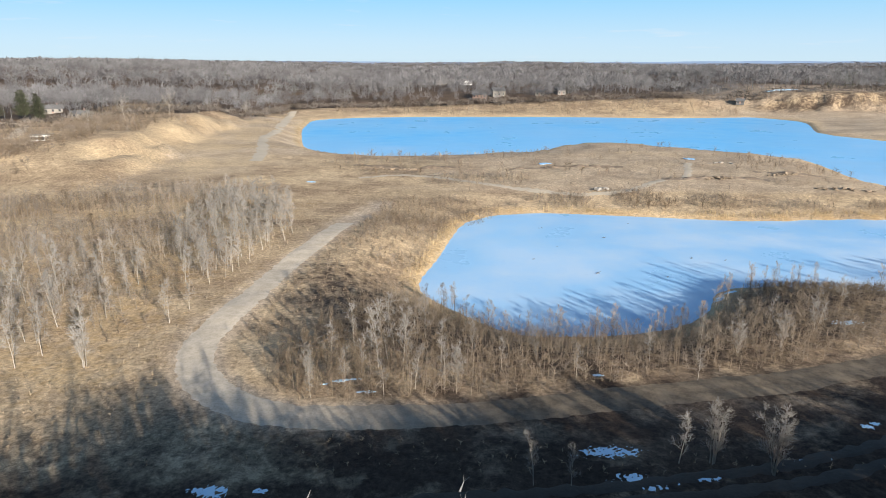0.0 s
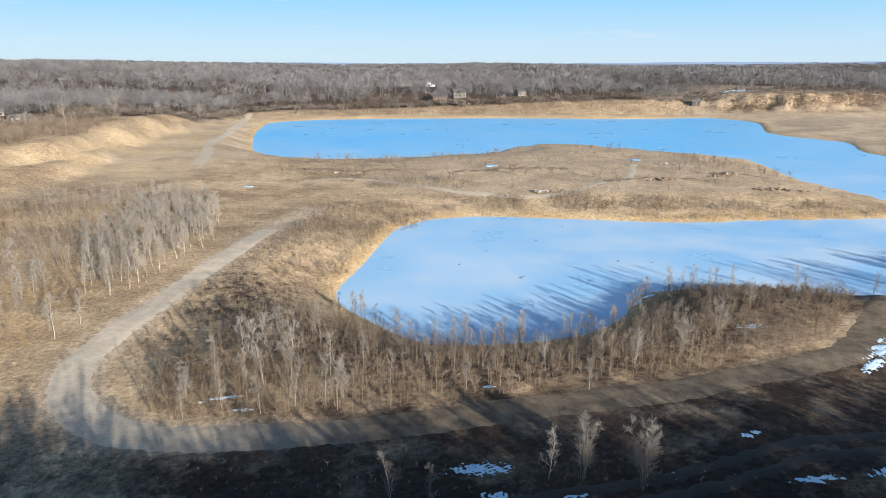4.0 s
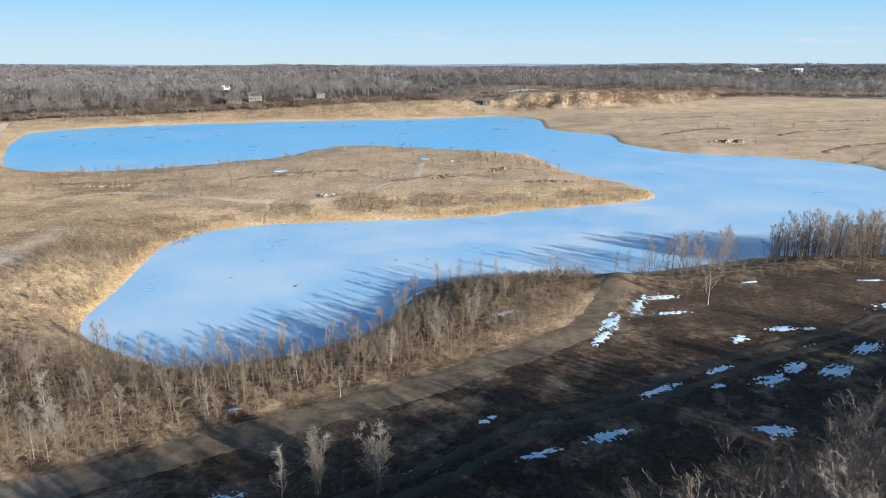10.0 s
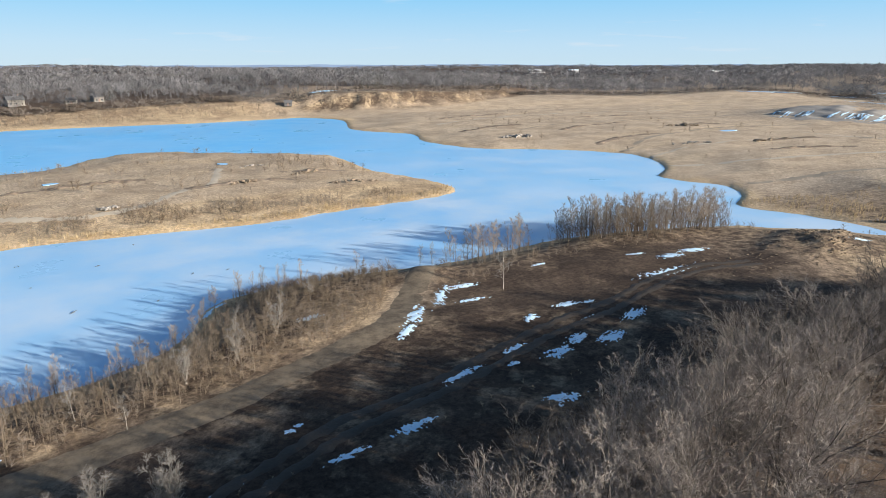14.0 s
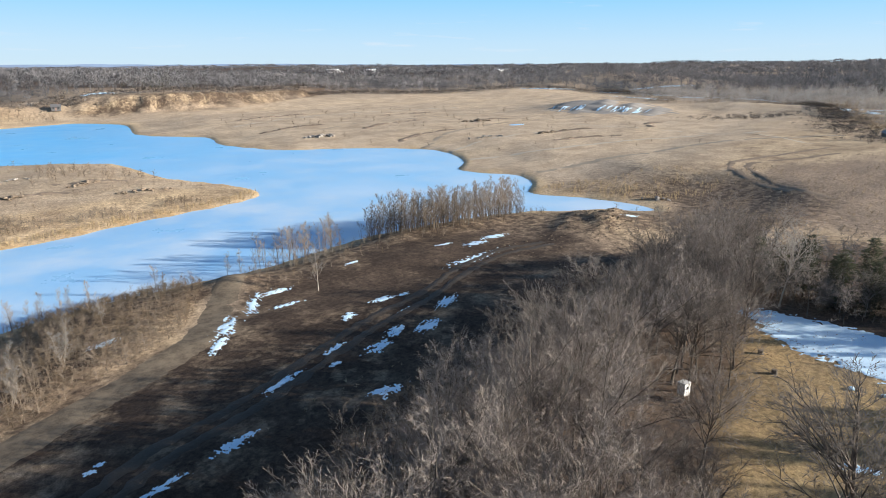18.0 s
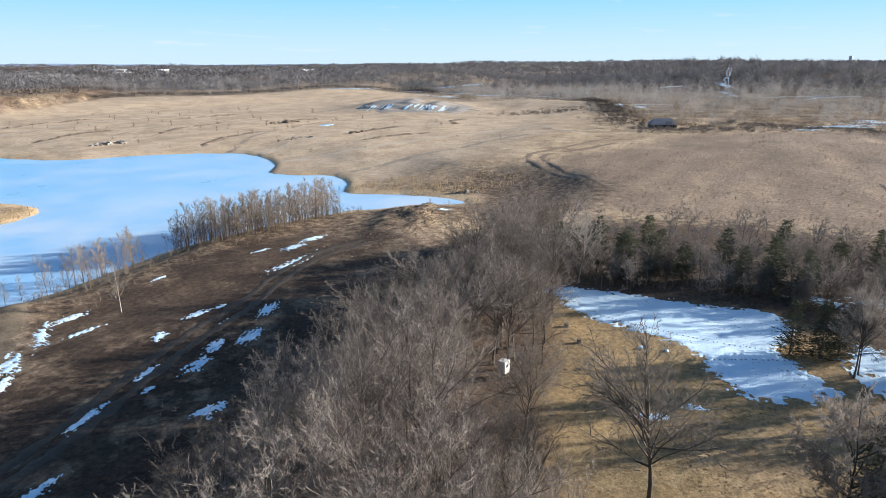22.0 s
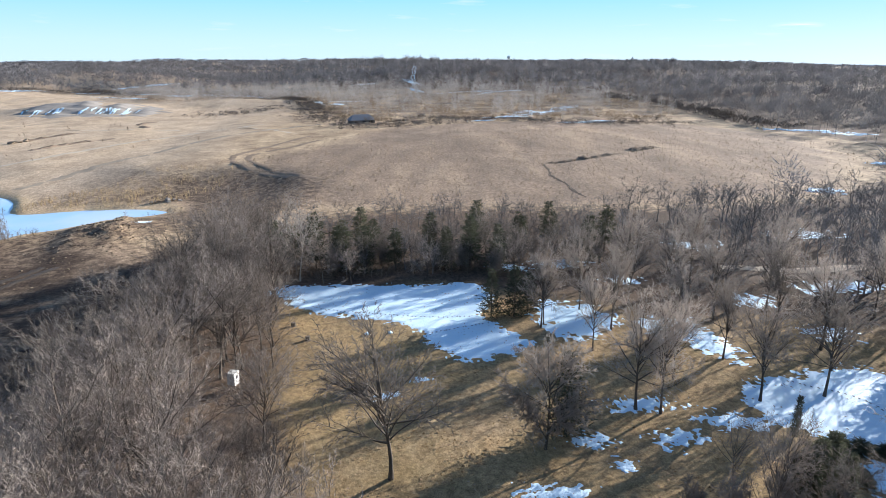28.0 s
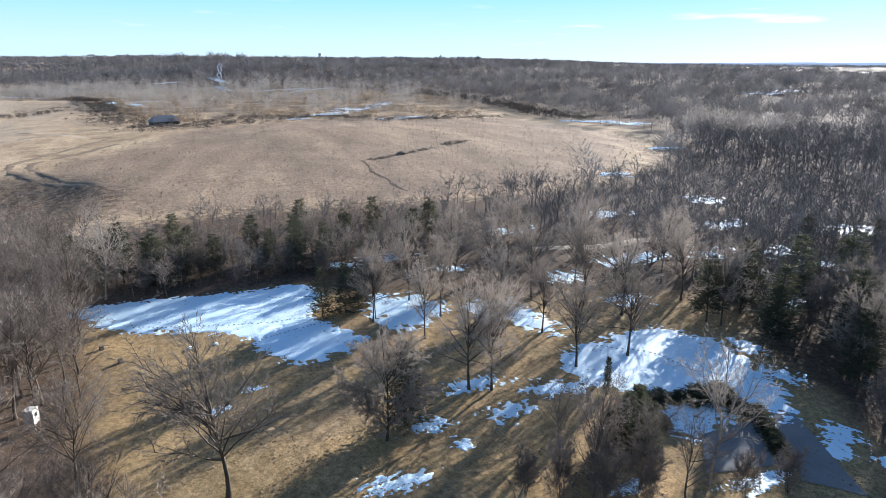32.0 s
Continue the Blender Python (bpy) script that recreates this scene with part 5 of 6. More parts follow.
def along_shore(loop, per_metre, lo, hi, seed):
    r = np.random.RandomState(seed)
    line = dense(smooth_line(loop, 6), 0.5)
    d = np.gradient(line, axis=0)
    nrm = np.stack([-d[:, 1], d[:, 0]], 1) / np.linalg.norm(d, axis=1, keepdims=True)
    n = int(len(line) * 0.5 * per_metre)
    i = r.randint(len(line), size=n)
    p = line[i] + nrm[i] * r.uniform(-hi, hi, n)[:, None] + r.uniform(-0.3, 0.3, (n, 2))
    s = shore_distance(p[:, 0], p[:, 1])
    return p[(s > lo) & (s < hi)]


reed = [fan(460 + i, 1.3, 0.35, 7, 0.05, 0.0) for i in range(4)]
p = np.concatenate([along_shore([(127, 145), (117, 140.5), (100, 140), (85, 139.8), (70, 138.3), (58, 140.5)], 14, 0.3, 4.5, 91), along_shore([(58, 140.5), (41, 144), (23, 146.5), (12.5, 144), (5, 137), (1.8, 125), (-1, 110), (-3.6, 99), (1, 86), (8, 78), (15, 76)], 5, 0.3, 3.0, 92),
                    along_shore([(46, 94.7), (57, 95), (66, 94)], 12, 0.3, 2.5, 93), many([(172, 88), (192, 84), (198, 66), (177, 60)], 1.0, 94, lambda x, y: (shore_distance(x, y) > 0.4) & (waves(x, y, 9, 29) > -0.3)), many([(178, 58), (184, 60), (190, 52), (184, 50)], 0.8, 95), many([(190, 80), (218, 66), (214, 44), (188, 46)], 1.3, 87, lambda x, y: waves(x, y, 11, 86) > 0.1),
                    along_shore([(-41, 247), (-20, 241.5), (2, 244), (21, 249.5), (40, 257)], 3, 0.3, 4.0, 96)])
tri_soup("reeds", spread_soup(reed, p, rs.uniform(0.6, 1.15, len(p)), 97), REED, "golden dry reeds along the water's edge", "reeds")

# ---- snow ----
def snow_on(name, x0, x1, y0, y1, cell, cover, label, deep=0.05):
    """A drift laid over a stretch of ground: it sinks into the earth where cover falls below nought."""
    gx, gy = np.meshgrid(np.arange(x0, x1 + cell, cell), np.arange(y0, y1 + cell, cell))
    f = cover(gx, gy)
    z = land(gx, gy) + deep * np.clip(f * 5, -2.5, 1)
    rows, cols = gx.shape
    keep = f > -0.45
    idx = -np.ones(gx.shape, int)
    idx[keep] = np.arange(keep.sum())
    faces = [(idx[i, j], idx[i, j + 1], idx[i + 1, j + 1], idx[i + 1, j]) for i in range(rows - 1) for j in range(cols - 1)
             if keep[i, j] and keep[i, j + 1] and keep[i + 1, j] and keep[i + 1, j + 1]]
    pts = np.stack([gx[keep], gy[keep], z[keep]], 1)
    root = np.arange(len(pts))

    def top(i):
        while root[i] != i:
            root[i] = root[root[i]]
            i = root[i]
        return i
    for q in faces:
        for k in q[1:]:
            root[top(k)] = top(q[0])
    pieces = {}
    for q in faces:
        pieces.setdefault(top(q[0]), []).append(q)
    ob = None
    for group in sorted(pieces.values(), key=len, reverse=True):
        if ob and len(group) < 4:
            continue
        used = sorted({int(k) for q in group for k in q})
        at_index = {k: i for i, k in enumerate(used)}
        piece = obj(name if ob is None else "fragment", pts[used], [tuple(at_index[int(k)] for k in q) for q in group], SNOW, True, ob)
        ob = ob or tagged(piece, label, "snow", "patches of old snow")
    return ob


def drift(x, y, rx, ry, turn, seed, label="ragged patch of old snow on dark earth", deep=0.05):
    a = radians(turn)
    m = max(rx, ry) * 1.45
    cell = max(0.13, min(rx, ry) / 9, m / 60)

    def cover(gx, gy):
        u, v = (gx - x) * math.cos(a) + (gy - y) * math.sin(a), -(gx - x) * math.sin(a) + (gy - y) * math.cos(a)
        return 0.72 - np.hypot(u / rx, v / ry) + 0.36 * waves(gx, gy, 1.1 * min(rx, ry) + 0.5, seed) + 0.46 * waves(gx, gy, 0.5 * min(rx, ry) + 0.2, seed + 50) + 0.24 * waves(gx, gy, 0.22 * min(rx, ry) + 0.15, seed + 90)
    ex, ey = abs(math.cos(a)) * rx + abs(math.sin(a)) * ry, abs(math.sin(a)) * rx + abs(math.cos(a)) * ry
    return snow_on("snow_patch", x - ex * 1.4, x + ex * 1.4, y - ey * 1.4, y + ey * 1.4, cell, cover, label, deep)


def snowfield(loop, cell, seed, label, ragged=1.0):
    loop = smooth_loop(loop, 4)
    (x0, y0), (x1, y1) = loop.min(0) - 2, loop.max(0) + 2

    def cover(gx, gy):
        d = off_line(loop, gx, gy, True)
        return np.where(inside(loop, gx, gy), d, -d) / 1.6 + ragged * (0.35 * waves(gx, gy, 3.0, seed) + 0.4 * waves(gx, gy, 1.1, seed + 1) + 0.3 * waves(gx, gy, 0.6, seed + 2)) + 0.05 - 0.5 * ragged * step(waves(gx, gy, 5.0, seed + 4), 0.35, 0.9)
    return snow_on("snow_field", x0, x1, y0, y1, cell, cover, label, 0.06)


snowfield([(104, 17.5), (105.6, 7.2), (104, -2.6), (104, -11.6), (95.7, -12.6), (93, -10.3), (86, -13.5), (83, -15), (80, -8), (84.5, -4), (89.4, -1.5), (93.6, 6.9), (96.6, 12)], 0.25, 501, "broad sheet of snow with faint footprints on the lawn")
snowfield([(96, -18.5), (95, -23), (90, -27.5), (83.5, -21), (86, -17.5), (90, -17)], 0.35, 503, "sheet of snow between bare lawn trees", 1.6)
snowfield([(88, -28.5), (90, -33), (84, -37), (76, -36), (82, -31.5)], 0.35, 505, "thin sheet of snow between bare lawn trees", 2.0)
snowfield([(73, -36), (75, -47), (69, -51), (61, -50), (54, -47), (56, -43), (58, -40.5), (61.5, -37), (65, -32), (70.3, -32)], 0.35, 507, "wide sheet of snow striped with tree shadows above the terrace", 1.4)
SNOW_BY_ROAD = [(67.5, 69.5, 4.6, 1.0, 47), (60.5, 66.0, 4.0, 1.6, 46), (57, 61.8, 3.0, 0.8, 35), (72.6, 70.9, 2.6, 0.9, -10), (70, 65.7, 2.5, 0.7, -5), (71.8, 56, 1.6, 0.8, 20), (78.8, 56.7, 2.3, 0.8, 0), (82.3, 55.9, 1.3, 0.5, 0),
    (55.3, 49, 3.2, 0.9, 8), (64.3, 50.8, 2.2, 0.6, 12), (102.5, 57.9, 7.0, 1.2, -6), (109.6, 62.6, 2.6, 1.2, -15), (71.9, 48.4, 2.2, 0.9, 10)]
SNOW_BY_TRACK = [(67.8, 47.2, 2.4, 1.0, 5), (61.8, 48, 1.1, 0.5, 0), (60.4, 39.5, 1.9, 1.1, -20), (83.8, 49.5, 2.8, 1.1, 10), (75.6, 46.4, 2.6, 1.1, 10), (77.5, 51.6, 1.7, 0.5, 10), (36.7, 49, 0.6, 0.45, 0), (46.2, 43.6, 2.4, 0.8, 5),
    (39.4, 43, 2.4, 0.5, 5), (13.7, 45.6, 2.8, 0.9, 3), (15, 41.5, 2.2, 1.0, -20), (15.8, 58.8, 0.7, 0.45, 0), (-17.4, 40.6, 1.8, 0.8, 0)]
SNOW_BY_SHORE = [(-13.7, 40.7, 0.8, 0.35, 0), (37.9, 49.4, 0.6, 0.4, 0), (49.3, 72.4, 2.0, 0.9, 10), (116, 62.4, 3.4, 1.1, -10), (106, 66.5, 2.0, 0.7, -10), (88, 71.5, 1.6, 0.5, 0), (144, 47.5, 2.2, 0.8, -30), (29.5, 44.5, 2.0, 0.4, 8),
    (20, 42, 1.5, 0.5, 0), (-10, 57.5, 2.2, 0.4, 15), (-7.5, 55.2, 1.4, 0.3, 0), (41.2, 89.4, 2.2, 0.7, 55), (43.5, 91.2, 1.6, 0.5, 20)]
for i, q in enumerate(SNOW_BY_ROAD + SNOW_BY_TRACK + SNOW_BY_SHORE):
    drift(*q, 520 + 3 * i)
SNOW_ON_LAWN = [(64.4, -15.5, 1.3, 2.4, 0), (64, -22.8, 1.7, 2.8, 10), (61, -17.1, 1.1, 1.0, 0), (57.9, -10.4, 1.5, 3.4, 0), (69.7, -22, 1.5, 4.2, 0), (65.8, -29, 1.9, 3.8, -15), (50.5, -47.4, 1.7, 1.7, 0), (48.6, -44.5, 1.1, 1.6, 0),
    (48.4, -36, 0.8, 4.4, 0), (51, -25.9, 1.0, 1.8, 0), (98, -62, 3.4, 7.5, 0), (95, -77, 3.4, 6.5, 0), (91, -88, 4.0, 4.5, 0), (84, -88, 4.2, 3.4, 0), (83, -50, 2.8, 3.5, 0), (94, -47, 2.6, 3.4, 0),
    (112, -26, 2.4, 5.5, 0)]
SNOW_UNDER_TREES = [(111, -18, 1.8, 3.5, 0), (75, -71, 2.5, 4, 0), (73.5, 1.5, 0.8, 1.8, 20), (76.5, -2.0, 0.7, 1.2, 0), (104, -33, 2.2, 3.0, 0), (57.5, -36.5, 2.5, 3.0, 0), (120, -52, 3.5, 5, 0), (125, -75, 4, 7, 0),
    (110, -92, 4, 6, 0), (97, -112, 5, 7, 0), (128, -105, 5, 6, 0), (55.6, -36.4, 2.2, 2.8, 0), (56.8, -39.4, 2.2, 2.2, 20), (53.6, -44.6, 0.8, 1.8, 30), (50.6, -47.0, 1.6, 1.9, 20), (49.6, -45.2, 0.9, 1.8, 0), (47.6, -35.4, 0.5, 3.4, 10), (53.0, -37.2, 0.8, 1.4, 40), (60, -51.5, 2.4, 1.6, 0), (66.5, -53, 2.8, 1.8, 0), (46, -47, 1.6, 1.2, 0), (53, -43, 1.2, 2.0, 30)]
for i, q in enumerate(SNOW_ON_LAWN + SNOW_UNDER_TREES):
    drift(*q, 700 + 3 * i, "ragged patch of snow on the shaded lawn")
SNOW_FAR_BANKS = [(678, 348, 44, 6, -35), (766, 252, 44, 7, -55), (687, 150, 34, 5, -80), (540, 25, 16, 4, -60), (420, -100, 26, 5, -62), (376, -68, 16, 4, -70), (342, -108, 14, 3, -75), (300, -193, 6, 18, -20),
    (286, -203, 5, 12, -20), (202, -155, 2.5, 8, 0), (690, 205, 60, 5, 60), (640, 232, 40, 5, 70), (660, 120, 30, 5, 50)]
SNOW_FAR_WOODS = [(580, 88, 34, 4, 20), (425, -88, 12, 4, -40), (450, -122, 22, 6, -40), (580, -88, 14, 4, -50), (640, -32, 5, 40, -80), (735, -34, 5, 70, -80), (345, -50, 10, 3, -60), (330, -95, 12, 3, -70),
    (404, -420, 14, 26, 0), (412, -457, 12, 22, 0), (163, -106, 4, 5, 0), (238, 462, 10, 3, -10)]
for i, q in enumerate(SNOW_FAR_BANKS + SNOW_FAR_WOODS):
    drift(*q, 800 + 3 * i, "streak of snow in the lee of a far bank", 0.25)


for i, q in enumerate(((716, 292, 26, 5, -75), (704, 240, 24, 5, -72), (690, 186, 30, 5, -75), (674, 134, 26, 5, -70), (630, 98, 34, 5, 38), (566, 72, 22, 4, 22), (512, 46, 10, 4, 20), (744, 18, 16, 6, -60), (602, -81, 5, 26, 8), (592, -106, 5, 18, 10), (398, -84, 16, 5, -60), (372, -66, 10, 3, -60), (506, 32, 7, 4, 0))):
    drift(*q, 900 + 3 * i, "streak of snow in the lee of a far bank", 0.25)
for k, off in enumerate((-1.9, 1.9)):
    ride = dense(smooth_line(RIDE), 4.0)
    ride = ride + np.stack([0 * ride[:, 0], off + 2.2 * waves(ride[:, 0], ride[:, 1], 60, 34 + k)], 1)
    strip("path", ride, 0.6, SNOW, "snow-filled rut of a ride cut through the far woods", 0.15, 0.55, 33 + k)
PRINT = plain("trodden_snow", (0.16, 0.19, 0.24), (0.10, 0.12, 0.15), 1.0, 8.0, 0.9)
for ends in (((96.5, 9.5), (93.8, 3.3), (92.5, -1.7), (92.2, -9.5)), ((85.5, -2.5), (87.9, -4.4), (88.9, -7.7), (90, -11.6)), ((72.5, -38), (68, -43), (60, -44))):
    rnd = random.Random(int(ends[0][0]))
    V, F = [], []
    for k, (x, y) in enumerate(dense(smooth_line(ends), 0.55)):
        x, y, z = x + rnd.uniform(-0.12, 0.12), y + rnd.uniform(-0.12, 0.12), at(x, y) + 0.075
        i = len(V)
        V += [(x + 0.17 * math.cos(a), y + 0.1 * math.sin(a) + 0.05 * (k % 2), z) for a in np.linspace(0, 6.283, 7)[:-1]]
        F.append(tuple(range(i, i + 6)))
    tagged(obj("footprints", V, F, PRINT), "trail of dark footprints trodden across the snow", "footprints", kind="stuff")


# ---- stones, heaps and litter ----
def lump(seed, sub=1, rough=0.25, flat=0.65):
    bm = bmesh.new()
    bmesh.ops.create_icosphere(bm, subdivisions=sub, radius=1.0)
    for v in bm.verts:
        v.co *= 1 + rough * noise.noise(v.co * 1.7 + Vector((seed * 7.1, 0, 0)))
        v.co.z *= flat
    V, F = [v.co.copy() for v in bm.verts], [tuple(q.index for q in f.verts) for f in bm.faces]
    bm.free()
    return V, F


STONE = plain("pale_stone", (0.36, 0.325, 0.28), (0.23, 0.205, 0.175), 1.0, 6.0, 0.9, 0.03, 0.2, vary=0.25)
CLOD = plain("dug_earth", (0.32, 0.245, 0.17), (0.18, 0.138, 0.098), 0.5, 4.0, 0.95, 0.05, 0.1, vary=0.25)
DUG = plain("dark_dug_earth", (0.30, 0.227, 0.162), (0.17, 0.13, 0.095), 0.4, 3.0, 0.95, 0.08, 0.1, vary=0.2)
WOOD_GREY = plain("weathered_wood", (0.34, 0.29, 0.235), (0.20, 0.165, 0.13), 1.0, 9.0, 0.9, 0.01, 0.1, vary=0.2)
stones = [mesh_of("stone", *lump(i, 2, 0.5), STONE, False) for i in range(4)]
clods = [mesh_of("clod", *lump(20 + i, 2, 0.7), CLOD, False) for i in range(4)]


def heap(name, x, y, count, rx, ry, size, meshes, label, category, seed, turn=0.0, piece="stone"):
    r = random.Random(seed)
    base = thing(name, x, y, label, category)
    for i in range(count):
        a, k = r.uniform(0, 6.283), math.sqrt(r.random())
        u, v = math.cos(a) * k * rx, math.sin(a) * k * ry
        c, s = math.cos(radians(turn)), math.sin(radians(turn))
        px, py, sz = u * c - v * s, u * s + v * c, size * r.uniform(0.4, 1.2)
        ob = new(piece, r.choice(meshes))
        ob.parent = base
        ob.matrix_basis = Matrix.LocRotScale((px, py, at(x + px, y + py) - base.location.z + sz * 0.25 + (1 - k) * size * 0.7), Euler((r.uniform(-0.3, 0.3), r.uniform(-0.3, 0.3), r.uniform(0, 6))), (sz * r.uniform(0.8, 1.6), sz, sz))
    return base


heap("rock_pile", 224, 226, 34, 8, 2.0, 0.8, stones, "row of pale boulders dumped on the sandy flat", "rocks", 1, -20)
heap("rock_pile", 41, 163.7, 16, 2.8, 1.2, 0.42, stones, "small heap of pale boulders on the peninsula", "rocks", 2, 10)
heap("rock_pile", 89.5, 204.9, 12, 4.5, 1.4, 0.38, stones, "scattered pale boulders on the peninsula", "rocks", 3)
heap("rock_pile", 266, 163, 24, 11, 1.8, 0.6, stones, "low line of broken stone on the flat", "rocks", 4, -18)
heap("earth_heap", 77.3, 177.8, 34, 5, 1.6, 0.45, clods, "dark heap of dug earth and brushwood", "heap", 5, 0, "clod")
heap("earth_heap", 99, 184, 24, 6, 1.6, 0.45, clods, "low dark heap of dug earth on the peninsula", "heap", 6, 20, "clod")
heap("earth_heap", 103, 163, 30, 8, 1.4, 0.45, clods, "ridge of dug brown earth on the peninsula", "heap", 7, -15, "clod")
heap("earth_heap", 212, -62, 50, 15, 1.2, 0.28, clods, "clods of dug earth strewn along a ridge on the grassy hill", "heap", 8, -58, "clod")
heap("earth_heap", 232, -88, 26, 6, 1.6, 0.4, clods, "dark earth heaps on the grassy hill", "heap", 9, -60, "clod")
heap("earth_heap", -14, 198, 20, 8, 1.6, 0.5, clods, "low dark heap of earth and brush", "heap", 10, 0, "clod")
heap("earth_heap", 300, 150, 10, 7, 1.5, 0.9, clods, "low earth heap on the flat", "heap", 11, 0, "clod")
heap("earth_heap", 333, 214, 12, 9, 1.5, 1.1, clods, "dark earth heap on the flat", "heap", 12, -30, "clod")
heap("rock_pile", 187, 122, 12, 5, 1.2, 0.5, stones, "small stones along the shore of the flat", "rocks", 13, 60)
heap("rock_pile", 205, 137, 12, 6, 1.2, 0.5, stones, "small stones along the shore of the flat", "rocks", 14, 30)
heap("rock_pile", 181, 55, 10, 4, 1.2, 0.6, stones, "pale stones beside the frozen inlet", "rocks", 15, -60)
r = np.random.RandomState(9)
gx, gy = 139 + r.normal(0, 11, 800), 52 + r.normal(0, 4.5, 800)
bits = [np.array([[V[i] for i in f] for f in F], np.float32) for V, F in (lump(60 + i, 1, 0.8) for i in range(4))]
tri_soup("rubble", spread_soup(bits, np.stack([gx, gy], 1), r.uniform(0.08, 0.26, 800), 10), CLOD, "broken clods and rubble over the spoil mound", "rubble")

def ridge(line, half, high, seed, label):
    """A thrown-up ridge of clods along a line."""
    r = np.random.RandomState(seed)
    line = dense(smooth_line(line), 0.5)
    d = np.gradient(line, axis=0)
    nrm = np.stack([-d[:, 1], d[:, 0]], 1) / np.linalg.norm(d, axis=1, keepdims=True)
    u = np.linspace(-1, 1, 9)
    n = len(line)
    ends = np.clip(np.minimum(np.arange(n), np.arange(n)[::-1]) / 8, 0, 1)
    g = line[:, None] + nrm[:, None] * (u * half)[None, :, None] * (1 + 0.3 * r.normal(size=(n, 1, 1)) * (abs(u) > 0.4)[None, :, None])
    swell = np.clip(0.6 + 0.6 * waves(line[:, 0], line[:, 1], 7, seed), 0.12, 1.3) * ends
    z = land(g[..., 0], g[..., 1]) - 0.06 + high * swell[:, None] * (1 - u ** 2)[None] * r.uniform(0.45, 1.3, (n, 9))
    faces = [(i * 9 + j, i * 9 + j + 1, (i + 1) * 9 + j + 1, (i + 1) * 9 + j) for i in range(n - 1) for j in range(8)]
    return tagged(obj("earth_ridge", np.concatenate([g, z[..., None]], 2).reshape(-1, 3), faces, DUG, True), label, "ridge")


ridge([(203, -45), (207, -53), (212, -62), (217, -70), (221, -77)], 1.3, 0.8, 71, "low ragged ridge of dug earth across the grassy hill")
ridge([(226, -80), (231, -87), (236, -95)], 1.9, 1.3, 72, "dark lumpy ridge of dug earth on the grassy hill")
for k, line in enumerate(([(300, 150), (318, 148), (336, 141)], [(330, 214), (350, 216), (368, 208)], [(236, 190), (262, 196), (290, 196)], [(262, 236), (290, 246), (322, 246)], [(216, 262), (246, 272), (268, 270)],
                          [(250, 330), (285, 340), (316, 338)], [(330, 290), (352, 288), (380, 280)], [(268, 132), (292, 128), (312, 116)], [(356, 118), (376, 128), (398, 126)], [(60, 176), (78, 179), (92, 176)], [(92, 190), (104, 186), (116, 188)], [(20, 196), (38, 200), (56, 198)], [(-30, 205), (-10, 200), (6, 202)])):
    ridge(line, 1.9, 0.6, 73 + k, "low dark ridge of scraped earth on the flat")
DITCH = plain("ditch_earth", (0.10, 0.075, 0.052), (0.06, 0.045, 0.033), 0.5, 4.0, 0.95, 0.05)
strip("path", dense(smooth_line([(203, -45.5), (195, -45.4), (186, -44), (176, -45), (168, -44.5), (159, -45.4)]), 0.8), 0.45, DITCH, "narrow dark ditch down the grassy hill", 0.05, 0.3, 21)
WORN = plain("worn_track", (0.54, 0.455, 0.345), (0.40, 0.335, 0.25), 0.15, 2.0, 0.95, 0.05)
for k, line in enumerate(([(272, 25), (255, 33), (240, 43), (228, 44), (214, 37), (203, 30), (189, 16)], [(290, 30), (262, 40), (237, 49), (222, 47), (208, 38), (196, 26)])):
    strip("path", dense(smooth_line(line), 1.0), 1.1, DUG, "curved vehicle track scraped into the hill's foot", 0.08, 0.4, 22 + k)
strip("path", dense(smooth_line([(79, 206), (69, 180), (61, 175.5), (53, 168), (48, 163), (36, 160), (20, 166), (-8, 186), (-25, 182)]), 1.0), 1.3, WORN, "pale worn track over the peninsula", 0.06, 0.5, 25)
strip("path", dense(smooth_line([(-97, 424), (-92, 385), (-85, 344), (-77, 297), (-75, 270), (-66, 235), (-60, 205)]), 1.5), 2.2, WORN, "pale sandy track down to the pit", 0.08, 0.5, 26)
strip("path", dense(smooth_line([(-142, 209), (-142, 215), (-155, 240), (-166, 258), (-174, 265), (-186, 264)]), 1.5), 1.8, GRAVEL, "pale curved lane beyond the pit's edge", 0.08, 0.3, 27)
strip("path", dense(smooth_line([(108, -50), (105.8, -62), (104, -74), (93, -78), (82, -75), (72, -76)]), 1.0), 1.3, WORN, "pale path curving between the trees", 0.06, 0.3, 28)

for k, line in enumerate(([(178, 128), (215, 150), (262, 158), (318, 150), (370, 120)], [(230, 170), (280, 190), (345, 196), (400, 176)], [(205, 140), (240, 120), (300, 100), (355, 60)], [(240, 250), (300, 262), (370, 250), (420, 232)], [(230, 300), (290, 320), (360, 318), (430, 296)],
                          [(200, 100), (245, 86), (300, 66), (345, 30)], [(300, 36), (330, 62), (345, 110), (350, 160)])):
    strip("path", dense(smooth_line(line), 1.5), 0.9 + 0.35 * (k % 3), (WORN, TRACK_EARTH)[k % 2], "faint worn vehicle track across the flat", 0.05, 0.5, 40 + k)

